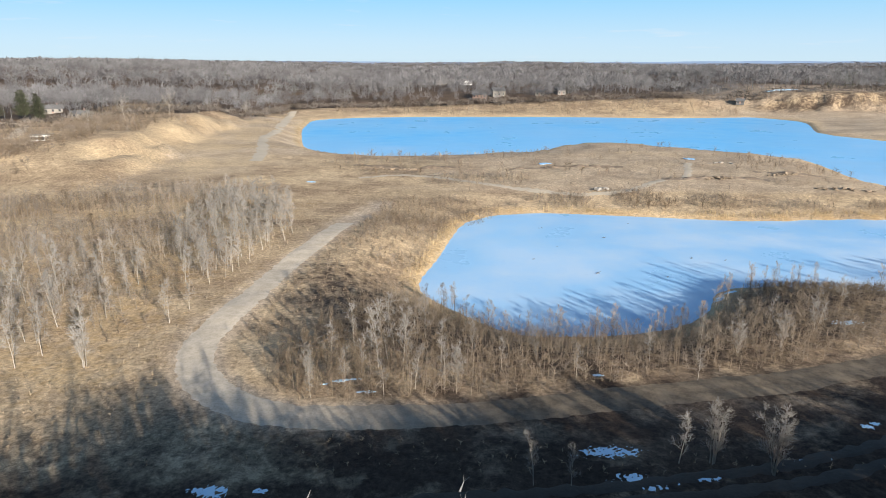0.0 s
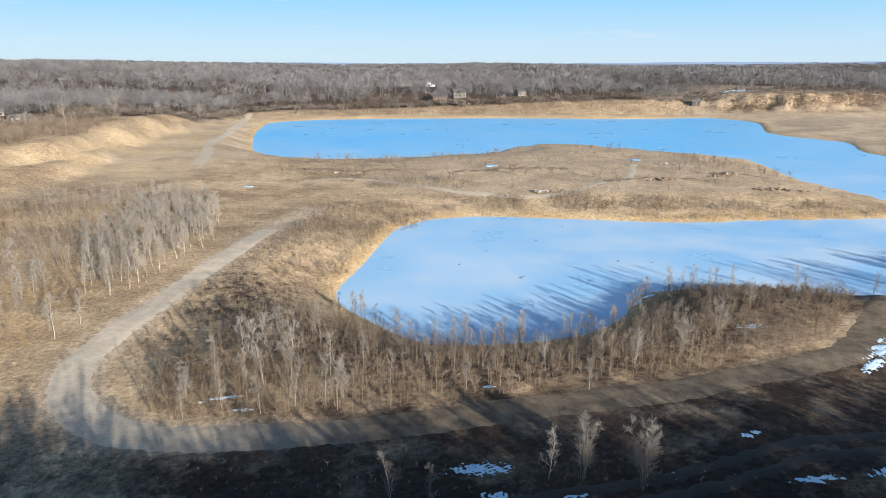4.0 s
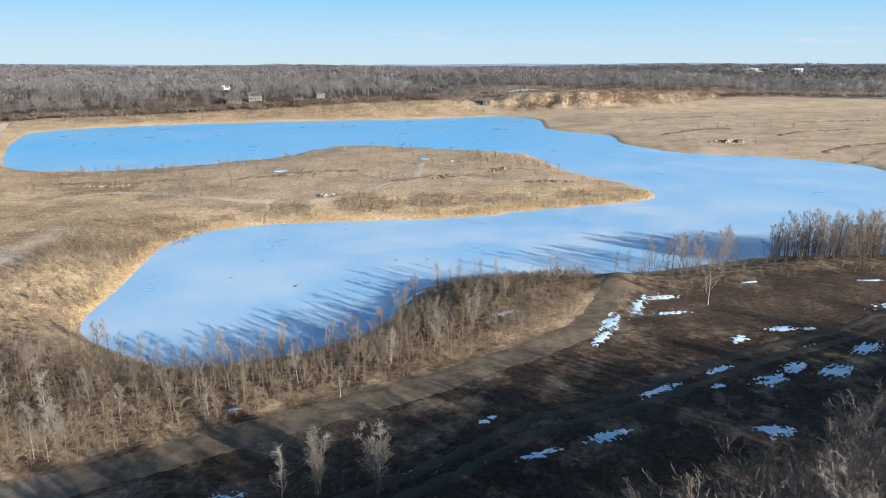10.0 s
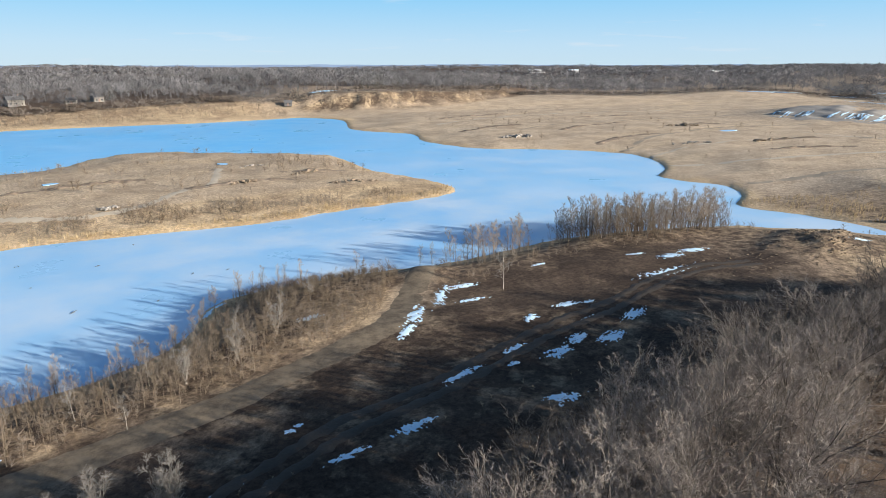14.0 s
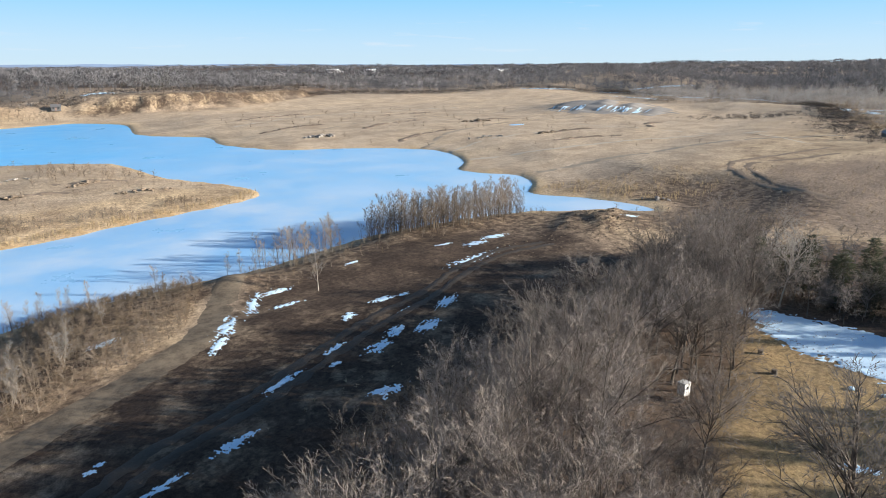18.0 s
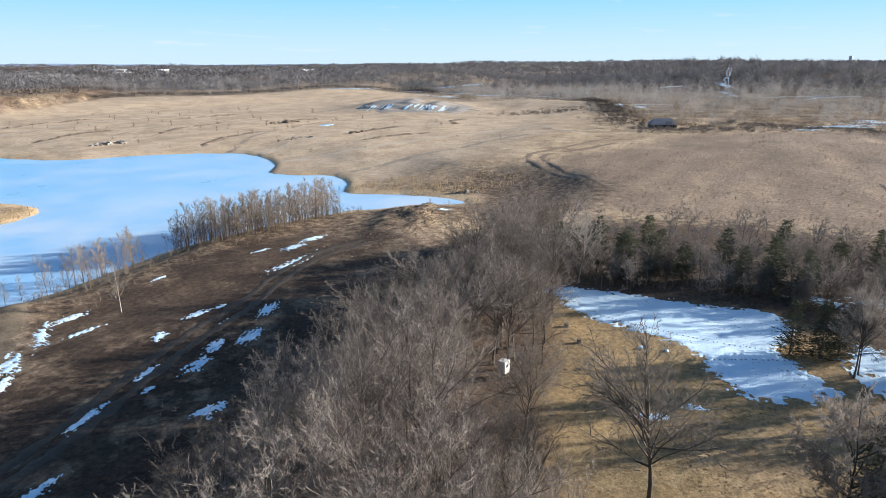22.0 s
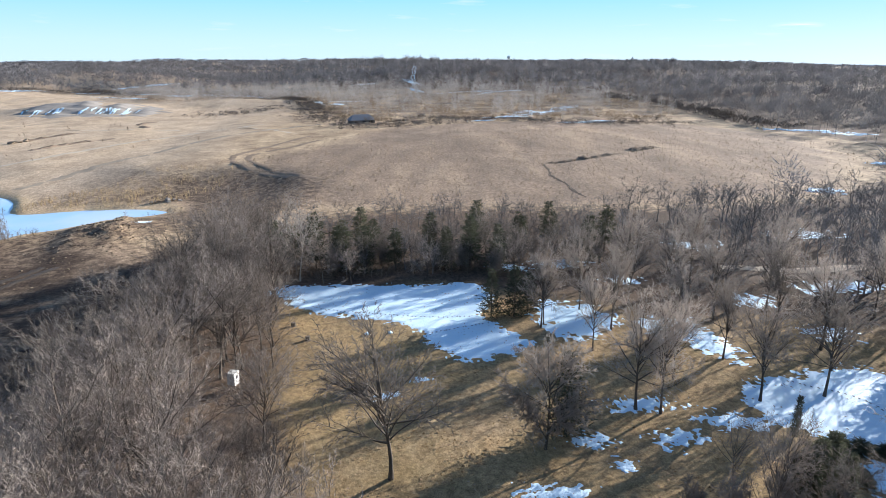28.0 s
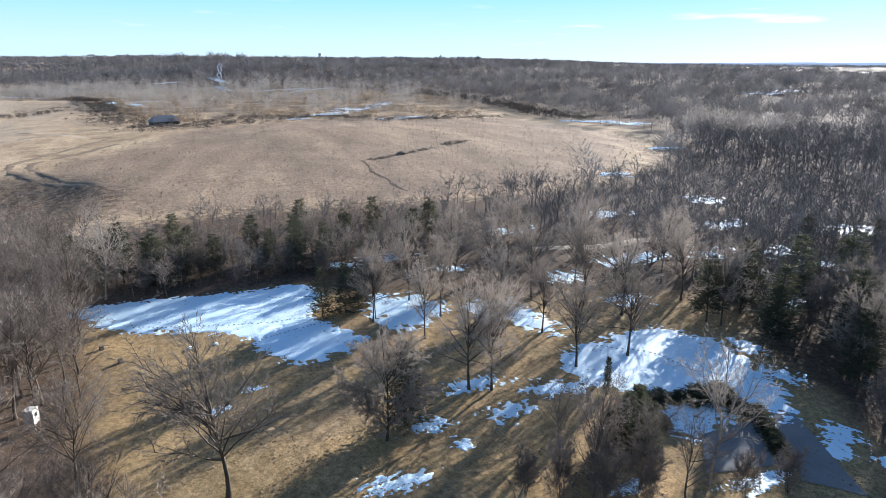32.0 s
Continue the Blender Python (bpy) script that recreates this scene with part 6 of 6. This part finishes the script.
# pools of ice
for x, y, rx, ry in ((32.9, 207, 2.0, 1.3), (83.2, 216, 1.6, 2.4), (-36, 172, 1.2, 0.7), (330, 185, 6, 2.5)):
    V = [(x + rx * (1 + 0.2 * math.sin(3 * a + x)) * math.cos(a), y + ry * (1 + 0.2 * math.sin(2 * a + y)) * math.sin(a), 0) for a in np.linspace(0, 6.283, 25)[:-1]]
    top = max(at(v[0], v[1]) for v in V) + 0.02
    tagged(obj("puddle", [(v[0], v[1], top) for v in V] + [(v[0], v[1], top - 0.6) for v in V], [list(range(24))] + [(i + 24, (i + 1) % 24 + 24, (i + 1) % 24, i) for i in range(24)], ICE), "small frozen blue pool on bare earth", "puddle", "frozen pools")


def boughs(x, y, z, n, length, seed, name, label, category, flat=0.25):
    rnd = random.Random(seed)
    base = thing(name, x, y, label, category, z=z)
    for i in range(n):
        V, F = [], []
        a = rnd.uniform(0, 6.283)
        tube(V, F, bent(Vector((rnd.gauss(0, length * 0.18), rnd.gauss(0, length * 0.18), 0.06 + rnd.random() * flat)), Vector((math.cos(a), math.sin(a), rnd.uniform(-0.02, flat * 0.5))), length * rnd.uniform(0.4, 1.0), 3, rnd, 0.12, 0.0), [0.05, 0.045, 0.035, 0.012], 4)
        part("branch", V, F, WOOD_GREY if flat > 0.3 else BARK, base)
    return base


for i, (x, y) in enumerate(((16.3, 109.8), (25.5, 101.5), (36.9, 99.8), (45.2, 110.7), (50.7, 109.2), (32.6, 124.7), (20.9, 132.2), (40.5, 136.1), (22.1, 118))):
    boughs(x, y, ICE_Z, 2, 0.6 if i != 1 else 1.4, 30 + i, "fallen_branch", "dark broken branches lying on the ice", "branch", 0.05)
boughs(-15.5, 65, None, 26, 3.0, 50, "brush_pile", "pile of pale cut brushwood beside the road", "brush pile", 0.6)
boughs(-12.5, 67.5, None, 20, 2.6, 51, "brush_pile", "pile of pale cut brushwood beside the road", "brush pile", 0.6)
boughs(-3, 186, None, 16, 6.0, 52, "brush_pile", "bleached driftwood strewn over the old pit", "brush pile", 0.4)
boughs(90.2, -24.0, None, 9, 1.8, 53, "brush_pile", "fallen dark boughs lying on the snow", "brush pile", 0.35)
for i, (x, y) in enumerate(((91.3, 12.4), (86.7, 10.2))):
    st = thing("tree_stump", x, y, "short cut tree stump on the lawn", "stump", "stumps on the lawn")
    V, F = [], []
    tube(V, F, [Vector((0, 0, -0.1)), Vector((0, 0, 0.12)), Vector((0.02, 0, 0.5))], [0.42, 0.3, 0.27], 10)
    F.append(tuple(range(20, 30)))
    part("stump", V, F, BARK, st)
for x, y, s in ((87.3, 3.5, 0.36), (87.7, 0.9, 0.3)):
    ob = obj("snow_lump", *lump(int(x), 2, 0.3), SNOW, True)
    ob.matrix_basis = Matrix.LocRotScale((x, y, at(x, y) + 0.1), None, (s, s, s * 0.8))
    tagged(ob, "small rounded lump of leftover snow on the lawn", "snow", "patches of old snow")


gx, gy = np.meshgrid(np.linspace(-1, 1, 60), np.linspace(-1, 1, 30))
px, py = 447 + 40 * gx * 0.35 + 40 * gy * 0.9, 178 + 46 * gx * -0.95 + 22 * gy * 0.35
f = np.clip(1 - np.abs(gx) ** 4 - np.abs(gy) ** 1.6, 0, 1)
pz = land(px, py) - 0.4 + f * (1.2 + 0.8 * waves(px, py, 30, 26)) + np.minimum(1, 3 * f) * 0.7 * waves(px, 0.2 * py, 7, 27)
spoil = obj("spoil_bank", np.stack([px, py, pz], 2).reshape(-1, 3), [(i * 60 + j, i * 60 + j + 1, (i + 1) * 60 + j + 1, (i + 1) * 60 + j) for i in range(29) for j in range(59)], plain("grey_spoil", (0.37, 0.335, 0.29), (0.23, 0.208, 0.18), 0.08, 1.0, 0.95, 0.1), True)
tagged(spoil, "grey gullied spoil bank streaked with snow", "bank")
rnd = random.Random(3)
for k in range(26):
    u, v0 = rnd.uniform(-0.85, 0.85), rnd.uniform(-0.7, -0.3)
    V = []
    for j in range(7):
        gu, gv = u + 0.05 * j / 6 + rnd.uniform(-0.01, 0.01), v0 + (0.25 + 0.2 * rnd.random()) * j / 6
        for s in (-1, 1):
            q = gu + s * 0.009 * (0.4 + math.sin(3.1 * j / 6)) * rnd.uniform(0.6, 1.4)
            x, y = 447 + 40 * q * 0.35 + 40 * gv * 0.9, 178 - 46 * q * 0.95 + 22 * gv * 0.35
            h = max(0, 1 - abs(q) ** 4 - abs(gv) ** 1.6)
            V.append((x, y, at(x, y) - 0.05 + h * (1.2 + 0.8 * float(waves(x, y, 30, 26))) + min(1, 3 * h) * 0.7 * float(waves(x, 0.2 * y, 7, 27))))
    tagged(obj("snow_streak", V, [(2 * j, 2 * j + 1, 2 * j + 3, 2 * j + 2) for j in range(6)], SNOW), "thin streak of snow down the spoil heap", "snow", "patches of old snow")


# ---- buildings ----
def slab(x0, y0, z0, x1, y1, z1):
    V = [Vector(v) for v in ((x0, y0, z0), (x1, y0, z0), (x1, y1, z0), (x0, y1, z0), (x0, y0, z1), (x1, y0, z1), (x1, y1, z1), (x0, y1, z1))]
    return V, [(3, 2, 1, 0), (4, 5, 6, 7), (0, 1, 5, 4), (1, 2, 6, 5), (2, 3, 7, 6), (3, 0, 4, 7)]


WHITE = plain("white_paint", (0.80, 0.79, 0.75), (0.70, 0.69, 0.65), 0.6, 5.0, 0.6, 0.004, 0.3)
CREAM = plain("cream_siding", (0.27, 0.245, 0.21), (0.21, 0.19, 0.162), 0.3, 3.0, 0.7, 0.01)
ROSE = plain("rose_brick", (0.30, 0.20, 0.16), (0.23, 0.155, 0.125), 0.3, 3.0, 0.85, 0.01)
SLATE = plain("grey_shingle", (0.15, 0.145, 0.14), (0.10, 0.097, 0.095), 0.3, 3.0, 0.85, 0.02)
DARK = plain("dark_window", (0.03, 0.035, 0.04), (0.05, 0.055, 0.06), 1.0, 5.0, 0.15, 0, 0.5)
CONCRETE = plain("worn_concrete", (0.42, 0.42, 0.40), (0.31, 0.31, 0.295), 0.4, 4.0, 0.9, 0.02)


def house(x, y, w, d, h, turn, wall, label, rise=2.6, lift=0.0):
    ob = thing("house", x, y, label, "house", "far houses among the trees", turn, at(x, y) + lift)
    ob.scale = (0.85, 0.85, 0.85)
    part("wall", *slab(-w / 2, -d / 2, -0.6, w / 2, d / 2, h), wall, ob)
    e = 0.5
    V = [Vector(v) for v in ((-w / 2 - e, -d / 2 - e, h - 0.1), (w / 2 + e, -d / 2 - e, h - 0.1), (w / 2 + e, d / 2 + e, h - 0.1), (-w / 2 - e, d / 2 + e, h - 0.1), (-w / 2 - e, 0, h + rise), (w / 2 + e, 0, h + rise))]
    part("roof", V, [(0, 1, 5, 4), (2, 3, 4, 5), (3, 0, 4), (1, 2, 5), (3, 2, 1, 0)], SLATE, ob)
    for sx in (-1, 1):
        G = [Vector((sx * (w / 2 + 0.02), -d / 2, h)), Vector((sx * (w / 2 + 0.02), d / 2, h)), Vector((sx * (w / 2 + 0.02), 0, h + rise * d / (d + 2 * e) - 0.1)), Vector((sx * (w / 2 + 0.3), -d / 2, h)), Vector((sx * (w / 2 + 0.3), d / 2, h)), Vector((sx * (w / 2 + 0.3), 0, h + rise * 0.8))]
        part("gable", G, [(0, 1, 2), (3, 5, 4), (0, 3, 4, 1), (1, 4, 5, 2), (2, 5, 3, 0)], wall, ob)
    part("chimney", *slab(w * 0.2, -0.4, h, w * 0.2 + 0.8, 0.4, h + rise + 0.9), ROSE, ob)
    for fl in range(max(1, int(h // 2.7))):
        for i in range(max(2, int(w // 3))):
            u = -w / 2 + (i + 0.5) * w / max(2, int(w // 3))
            for sy in (-1, 1):
                wd = part("window", *slab(u - 0.6, sy * d / 2 - 0.06, 0.9 + 2.7 * fl, u + 0.65, sy * d / 2 + 0.06, 2.3 + 2.7 * fl), CREAM, ob)
                part("pane", *slab(u - 0.52, sy * d / 2 - 0.1, 1.02 + 2.7 * fl, u + 0.52, sy * d / 2 + 0.1, 2.18 + 2.7 * fl), DARK, wd)
    part("door", *slab(-0.5, -d / 2 - 0.08, 0, 0.5, -d / 2 + 0.02, 2.1), ROSE, ob)
    return ob


house(41, 490, 11, 8, 4.2, 12, CREAM, "cream two-storey house with a grey gabled roof", 3.0)
house(27, 484, 12, 7, 2.8, -6, ROSE, "low rose brick house with a grey roof", 2.4)
house(88, 495, 8, 6, 4.0, 20, CREAM, "cream two-storey house among evergreens")
house(72, 489, 7, 6, 2.8, -15, CREAM, "small cream house among bare trees", 2.2)
house(-2, 696, 14, 10, 4.5, 10, CREAM, "large cream house with a steep grey roof", 4.0, 1.0)
house(20, 694, 15, 9, 4.5, -8, CREAM, "cream house with a long grey roof", 3.0, 2.0)
house(205, 452, 6, 5, 2.4, -25, SLATE, "small dark cabin at the top of the bluff", 2.2)
house(-190, 318, 10, 6, 2.6, 30, CREAM, "low cream house behind tall pines", 2.2)
house(-168, 302, 9, 5, 2.4, 28, CREAM, "low grey-roofed house beside bare trees", 1.8)
house(22, 640, 11, 8, 4.8, 40, WHITE, "white house deep in the bare woods", 3.0, 2.0)


def shed(x, y, w, d, h, turn, label, wall, name="shed", windows=0):
    ob = thing(name, x, y, label, "shed", "", turn)
    part("wall", *slab(-w / 2, -d / 2, -0.6, w / 2, d / 2, h), wall, ob)
    part("roof", *slab(-w / 2 - 0.3, -d / 2 - 0.3, h, w / 2 + 0.3, d / 2 + 0.3, h + 0.25), wall if wall is CONCRETE else CREAM, ob)
    for i in range(windows):
        u = -w / 2 + (i + 0.5) * w / windows
        part("door" if i == 1 else "window", *slab(u - 0.8, -d / 2 - 0.06, 0.3, u + 0.8, -d / 2 + 0.05, h * 0.8), DARK, ob)
    return ob


shed(-128, 206, 6.0, 2.6, 1.7, 20, "low white trailer parked on the pit's edge", WHITE, "trailer", 3)
# dark low barn with a hipped tin roof, half sunk in the bank
TIN = plain("blue_grey_tin", (0.20, 0.21, 0.225), (0.13, 0.14, 0.152), 0.5, 4.0, 0.6, 0.01, 0.3)
barn = thing("barn", 347, 11, "low dark barn with a blue-grey tin roof sunk in the bank", "barn", "", -72)
part("wall", *slab(-6, -3.5, -0.6, 6, 3.5, 1.6), SLATE, barn)
V = [Vector(v) for v in ((-6.6, -4.1, 1.5), (6.6, -4.1, 1.5), (6.6, 4.1, 1.5), (-6.6, 4.1, 1.5), (-4.2, 0, 4.2), (4.0, 0, 4.2))]
part("roof", V, [(0, 1, 5, 4), (2, 3, 4, 5), (3, 0, 4), (1, 2, 5), (3, 2, 1, 0)], TIN, barn)
for u in (-3.6, 0.4, 3.8):
    part("door", *slab(u - 0.9, -3.62, 0.0, u + 0.9, -3.45, 1.35), DARK, barn)
heap("earth_heap", 336, 8, 40, 9, 2.2, 0.6, clods, "dark heap of broken concrete and earth before the barn", "heap", 16, -72, "clod")
heap("earth_heap", 352, -8, 30, 7, 3.0, 0.9, clods, "brown earth heap beside the barn", "heap", 17, -60, "clod")


def works(x, y, w, d, h, turn, label, lift):
    ob = thing("warehouse", x, y, label, "warehouse", "far white warehouses", turn, at(x, y) - 1)
    part("wall", *slab(-w / 2, -d / 2, 0, w / 2, d / 2, h + lift), WHITE, ob)
    part("roof", *slab(-w / 2 - 0.5, -d / 2 - 0.5, h + lift, w / 2 + 0.5, d / 2 + 0.5, h + lift + 0.6), SNOW, ob)
    n = max(3, int(w // 12))
    for i in range(n):
        u = -w / 2 + (i + 0.5) * w / n
        part("dock_door", *slab(u - 2, -d / 2 - 0.2, lift, u + 2, -d / 2 + 0.1, lift + h * 0.45), CONCRETE, ob)
    return ob


works(1057, 1085, 34, 16, 3.5, -14, "long low white warehouse on the horizon", 4)
works(1112, 1026, 17, 14, 5.5, -16, "tall white warehouse on the horizon", 4)
works(1183, 948, 28, 14, 3.2, -14, "long low white warehouse on the horizon", 3.5)
works(1290, 795, 30, 14, 3.2, -18, "low white warehouse far off", 4)

tower = thing("water_tower", 1589, -306, "pale water tower on a slim column above the woods", "water tower", z=25)
tower.scale = (0.7, 0.7, 0.7)
V, F = [], []
tube(V, F, [Vector((0, 0, 0)), Vector((0, 0, 2)), Vector((0, 0, 22))], [2.4, 1.3, 1.1], 12)
part("column", V, F, WHITE, tower)
V, F = [], []
prof = [(1.5, 21), (4.0, 22.4), (6.4, 24.5), (7.2, 27), (6.6, 29.6), (4.4, 31.4), (1.4, 32.3), (0.1, 32.5)]
tube(V, F, [Vector((0, 0, z)) for _, z in prof], [0.75 * q for q, _ in prof], 20)
part("tank", V, F, WHITE, tower, smooth=True)

# hunting hide of pale boards on legs at the wood's edge
hide = thing("hunting_hide", 76.1, 16.1, "small white boarded hunting hide on four legs at the wood's edge", "hide", "", -20)
for sx in (-0.5, 0.5):
    for sy in (-0.5, 0.5):
        part("leg", *slab(sx - 0.05, sy - 0.05, -0.2, sx + 0.05, sy + 0.05, 0.95), WOOD_GREY, hide)
part("floor", *slab(-0.62, -0.62, 0.95, 0.62, 0.62, 1.03), WOOD_GREY, hide)
for i, (x0, y0, x1, y1) in enumerate(((-0.6, 0.55, 0.6, 0.6), (-0.6, -0.55, -0.55, 0.55), (0.55, -0.55, 0.6, 0.55))):
    part("wall", *slab(x0, y0, 1.03, x1, y1, 2.75), WHITE, hide)
for x0, z0, x1, z1 in ((-0.6, 1.03, 0.6, 1.85), (-0.6, 2.4, 0.6, 2.75), (-0.6, 1.85, -0.3, 2.4), (0.3, 1.85, 0.6, 2.4)):
    part("front_panel", *slab(x0, -0.6, z0, x1, -0.55, z1), WHITE, hide)
part("window_board", *slab(-0.3, -0.52, 1.85, 0.3, -0.5, 2.4), DARK, hide)
V = [Vector(v) for v in ((-0.66, -0.68, 2.86), (0.66, -0.68, 2.86), (0.66, 0.66, 2.74), (-0.66, 0.66, 2.74), (-0.66, -0.68, 2.92), (0.66, -0.68, 2.92), (0.66, 0.66, 2.80), (-0.66, 0.66, 2.80))]
part("roof", V, [(3, 2, 1, 0), (4, 5, 6, 7), (0, 1, 5, 4), (1, 2, 6, 5), (2, 3, 7, 6), (3, 0, 4, 7)], WHITE, hide)
hide.scale = (0.68, 0.68, 0.68)

# terrace and drive below the evergreens
PAVER = plain("grey_paver", (0.21, 0.205, 0.20), (0.14, 0.137, 0.135), 0.4, 5.0, 0.85, 0.01, 0.2, vary=0.15)


def paved(name, corners, label, step_up):
    (ax, ay), (bx, by), (cx, cy), (dx, dy) = corners
    grid, n = [], 10
    for i in range(n + 1):
        for j in range(n + 1):
            u, v = i / n, j / n
            grid.append(((ax * (1 - u) + bx * u) * (1 - v) + (dx * (1 - u) + cx * u) * v, (ay * (1 - u) + by * u) * (1 - v) + (dy * (1 - u) + cy * u) * v))
    g = np.array(grid)
    z = land(g[:, 0], g[:, 1]) + step_up
    faces = [(i * 11 + j, i * 11 + j + 1, (i + 1) * 11 + j + 1, (i + 1) * 11 + j) for i in range(n) for j in range(n)]
    return tagged(obj(name, np.column_stack([g, z]), faces, PAVER, True), label, "pavement", kind="structure")


paved("pavement", [(54.6, -36.0), (54.6, -41.6), (49.2, -38.6), (50.4, -32.6)], "grey paved terrace between evergreen shrubs", 0.06)
paved("pavement", [(56.0, -47.0), (54.6, -44.0), (47.0, -38.6), (44.0, -41.5)], "dull grey drive under the trees", 0.05)
for i in range(22):
    a = i / 21
    ob = new("stone", stones[i % 4])
    x, y = 54.9 + (48.9 - 54.9) * a, -42.0 + 3.2 * a - 0.4 * math.sin(a * 3)
    ob.matrix_basis = Matrix.LocRotScale((x, y, at(x, y) + 0.1), Euler((0, 0, i)), (0.28, 0.24, 0.25))
    tagged(ob, "pale edging stone beside the terrace", "stone", "edging stones of the terrace")

# low ridges closing the horizon, one behind the other, in painted blue haze
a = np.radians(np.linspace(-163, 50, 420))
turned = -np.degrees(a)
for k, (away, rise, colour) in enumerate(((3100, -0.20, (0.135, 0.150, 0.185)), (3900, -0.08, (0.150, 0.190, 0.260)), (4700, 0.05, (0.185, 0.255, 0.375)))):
    FAR_HAZE_HILLS, hn, hl, hb = shader("far_haze_hills", 1.0, 0.0)
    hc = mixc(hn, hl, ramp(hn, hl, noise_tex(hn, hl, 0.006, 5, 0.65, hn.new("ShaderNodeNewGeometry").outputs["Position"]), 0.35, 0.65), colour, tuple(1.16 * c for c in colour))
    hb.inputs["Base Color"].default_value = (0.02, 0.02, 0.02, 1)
    # the haze is an emission colour, bluer and brighter with distance
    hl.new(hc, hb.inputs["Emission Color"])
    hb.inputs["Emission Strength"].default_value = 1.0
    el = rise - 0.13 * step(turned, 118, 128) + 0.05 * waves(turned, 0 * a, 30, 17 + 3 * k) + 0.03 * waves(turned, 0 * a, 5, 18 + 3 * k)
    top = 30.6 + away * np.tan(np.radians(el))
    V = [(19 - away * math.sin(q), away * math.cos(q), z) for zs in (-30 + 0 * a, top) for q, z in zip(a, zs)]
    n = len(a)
    tagged(obj("backdrop", V, [(i, i + 1, i + n + 1, i + n) for i in range(n - 1)], FAR_HAZE_HILLS), "low wooded hills on the horizon in glowing painted blue haze", "hills", kind="structure")

far_water = obj("water", [(760, -1450, -2), (1120, -1380, -2), (1600, -2080, -2), (1300, -2600, -2), (900, -1900, -2)], [(0, 4, 3, 2, 1)], ICE)
tagged(far_water, "broad pale frozen lake in the far distance", "lake", kind="structure")
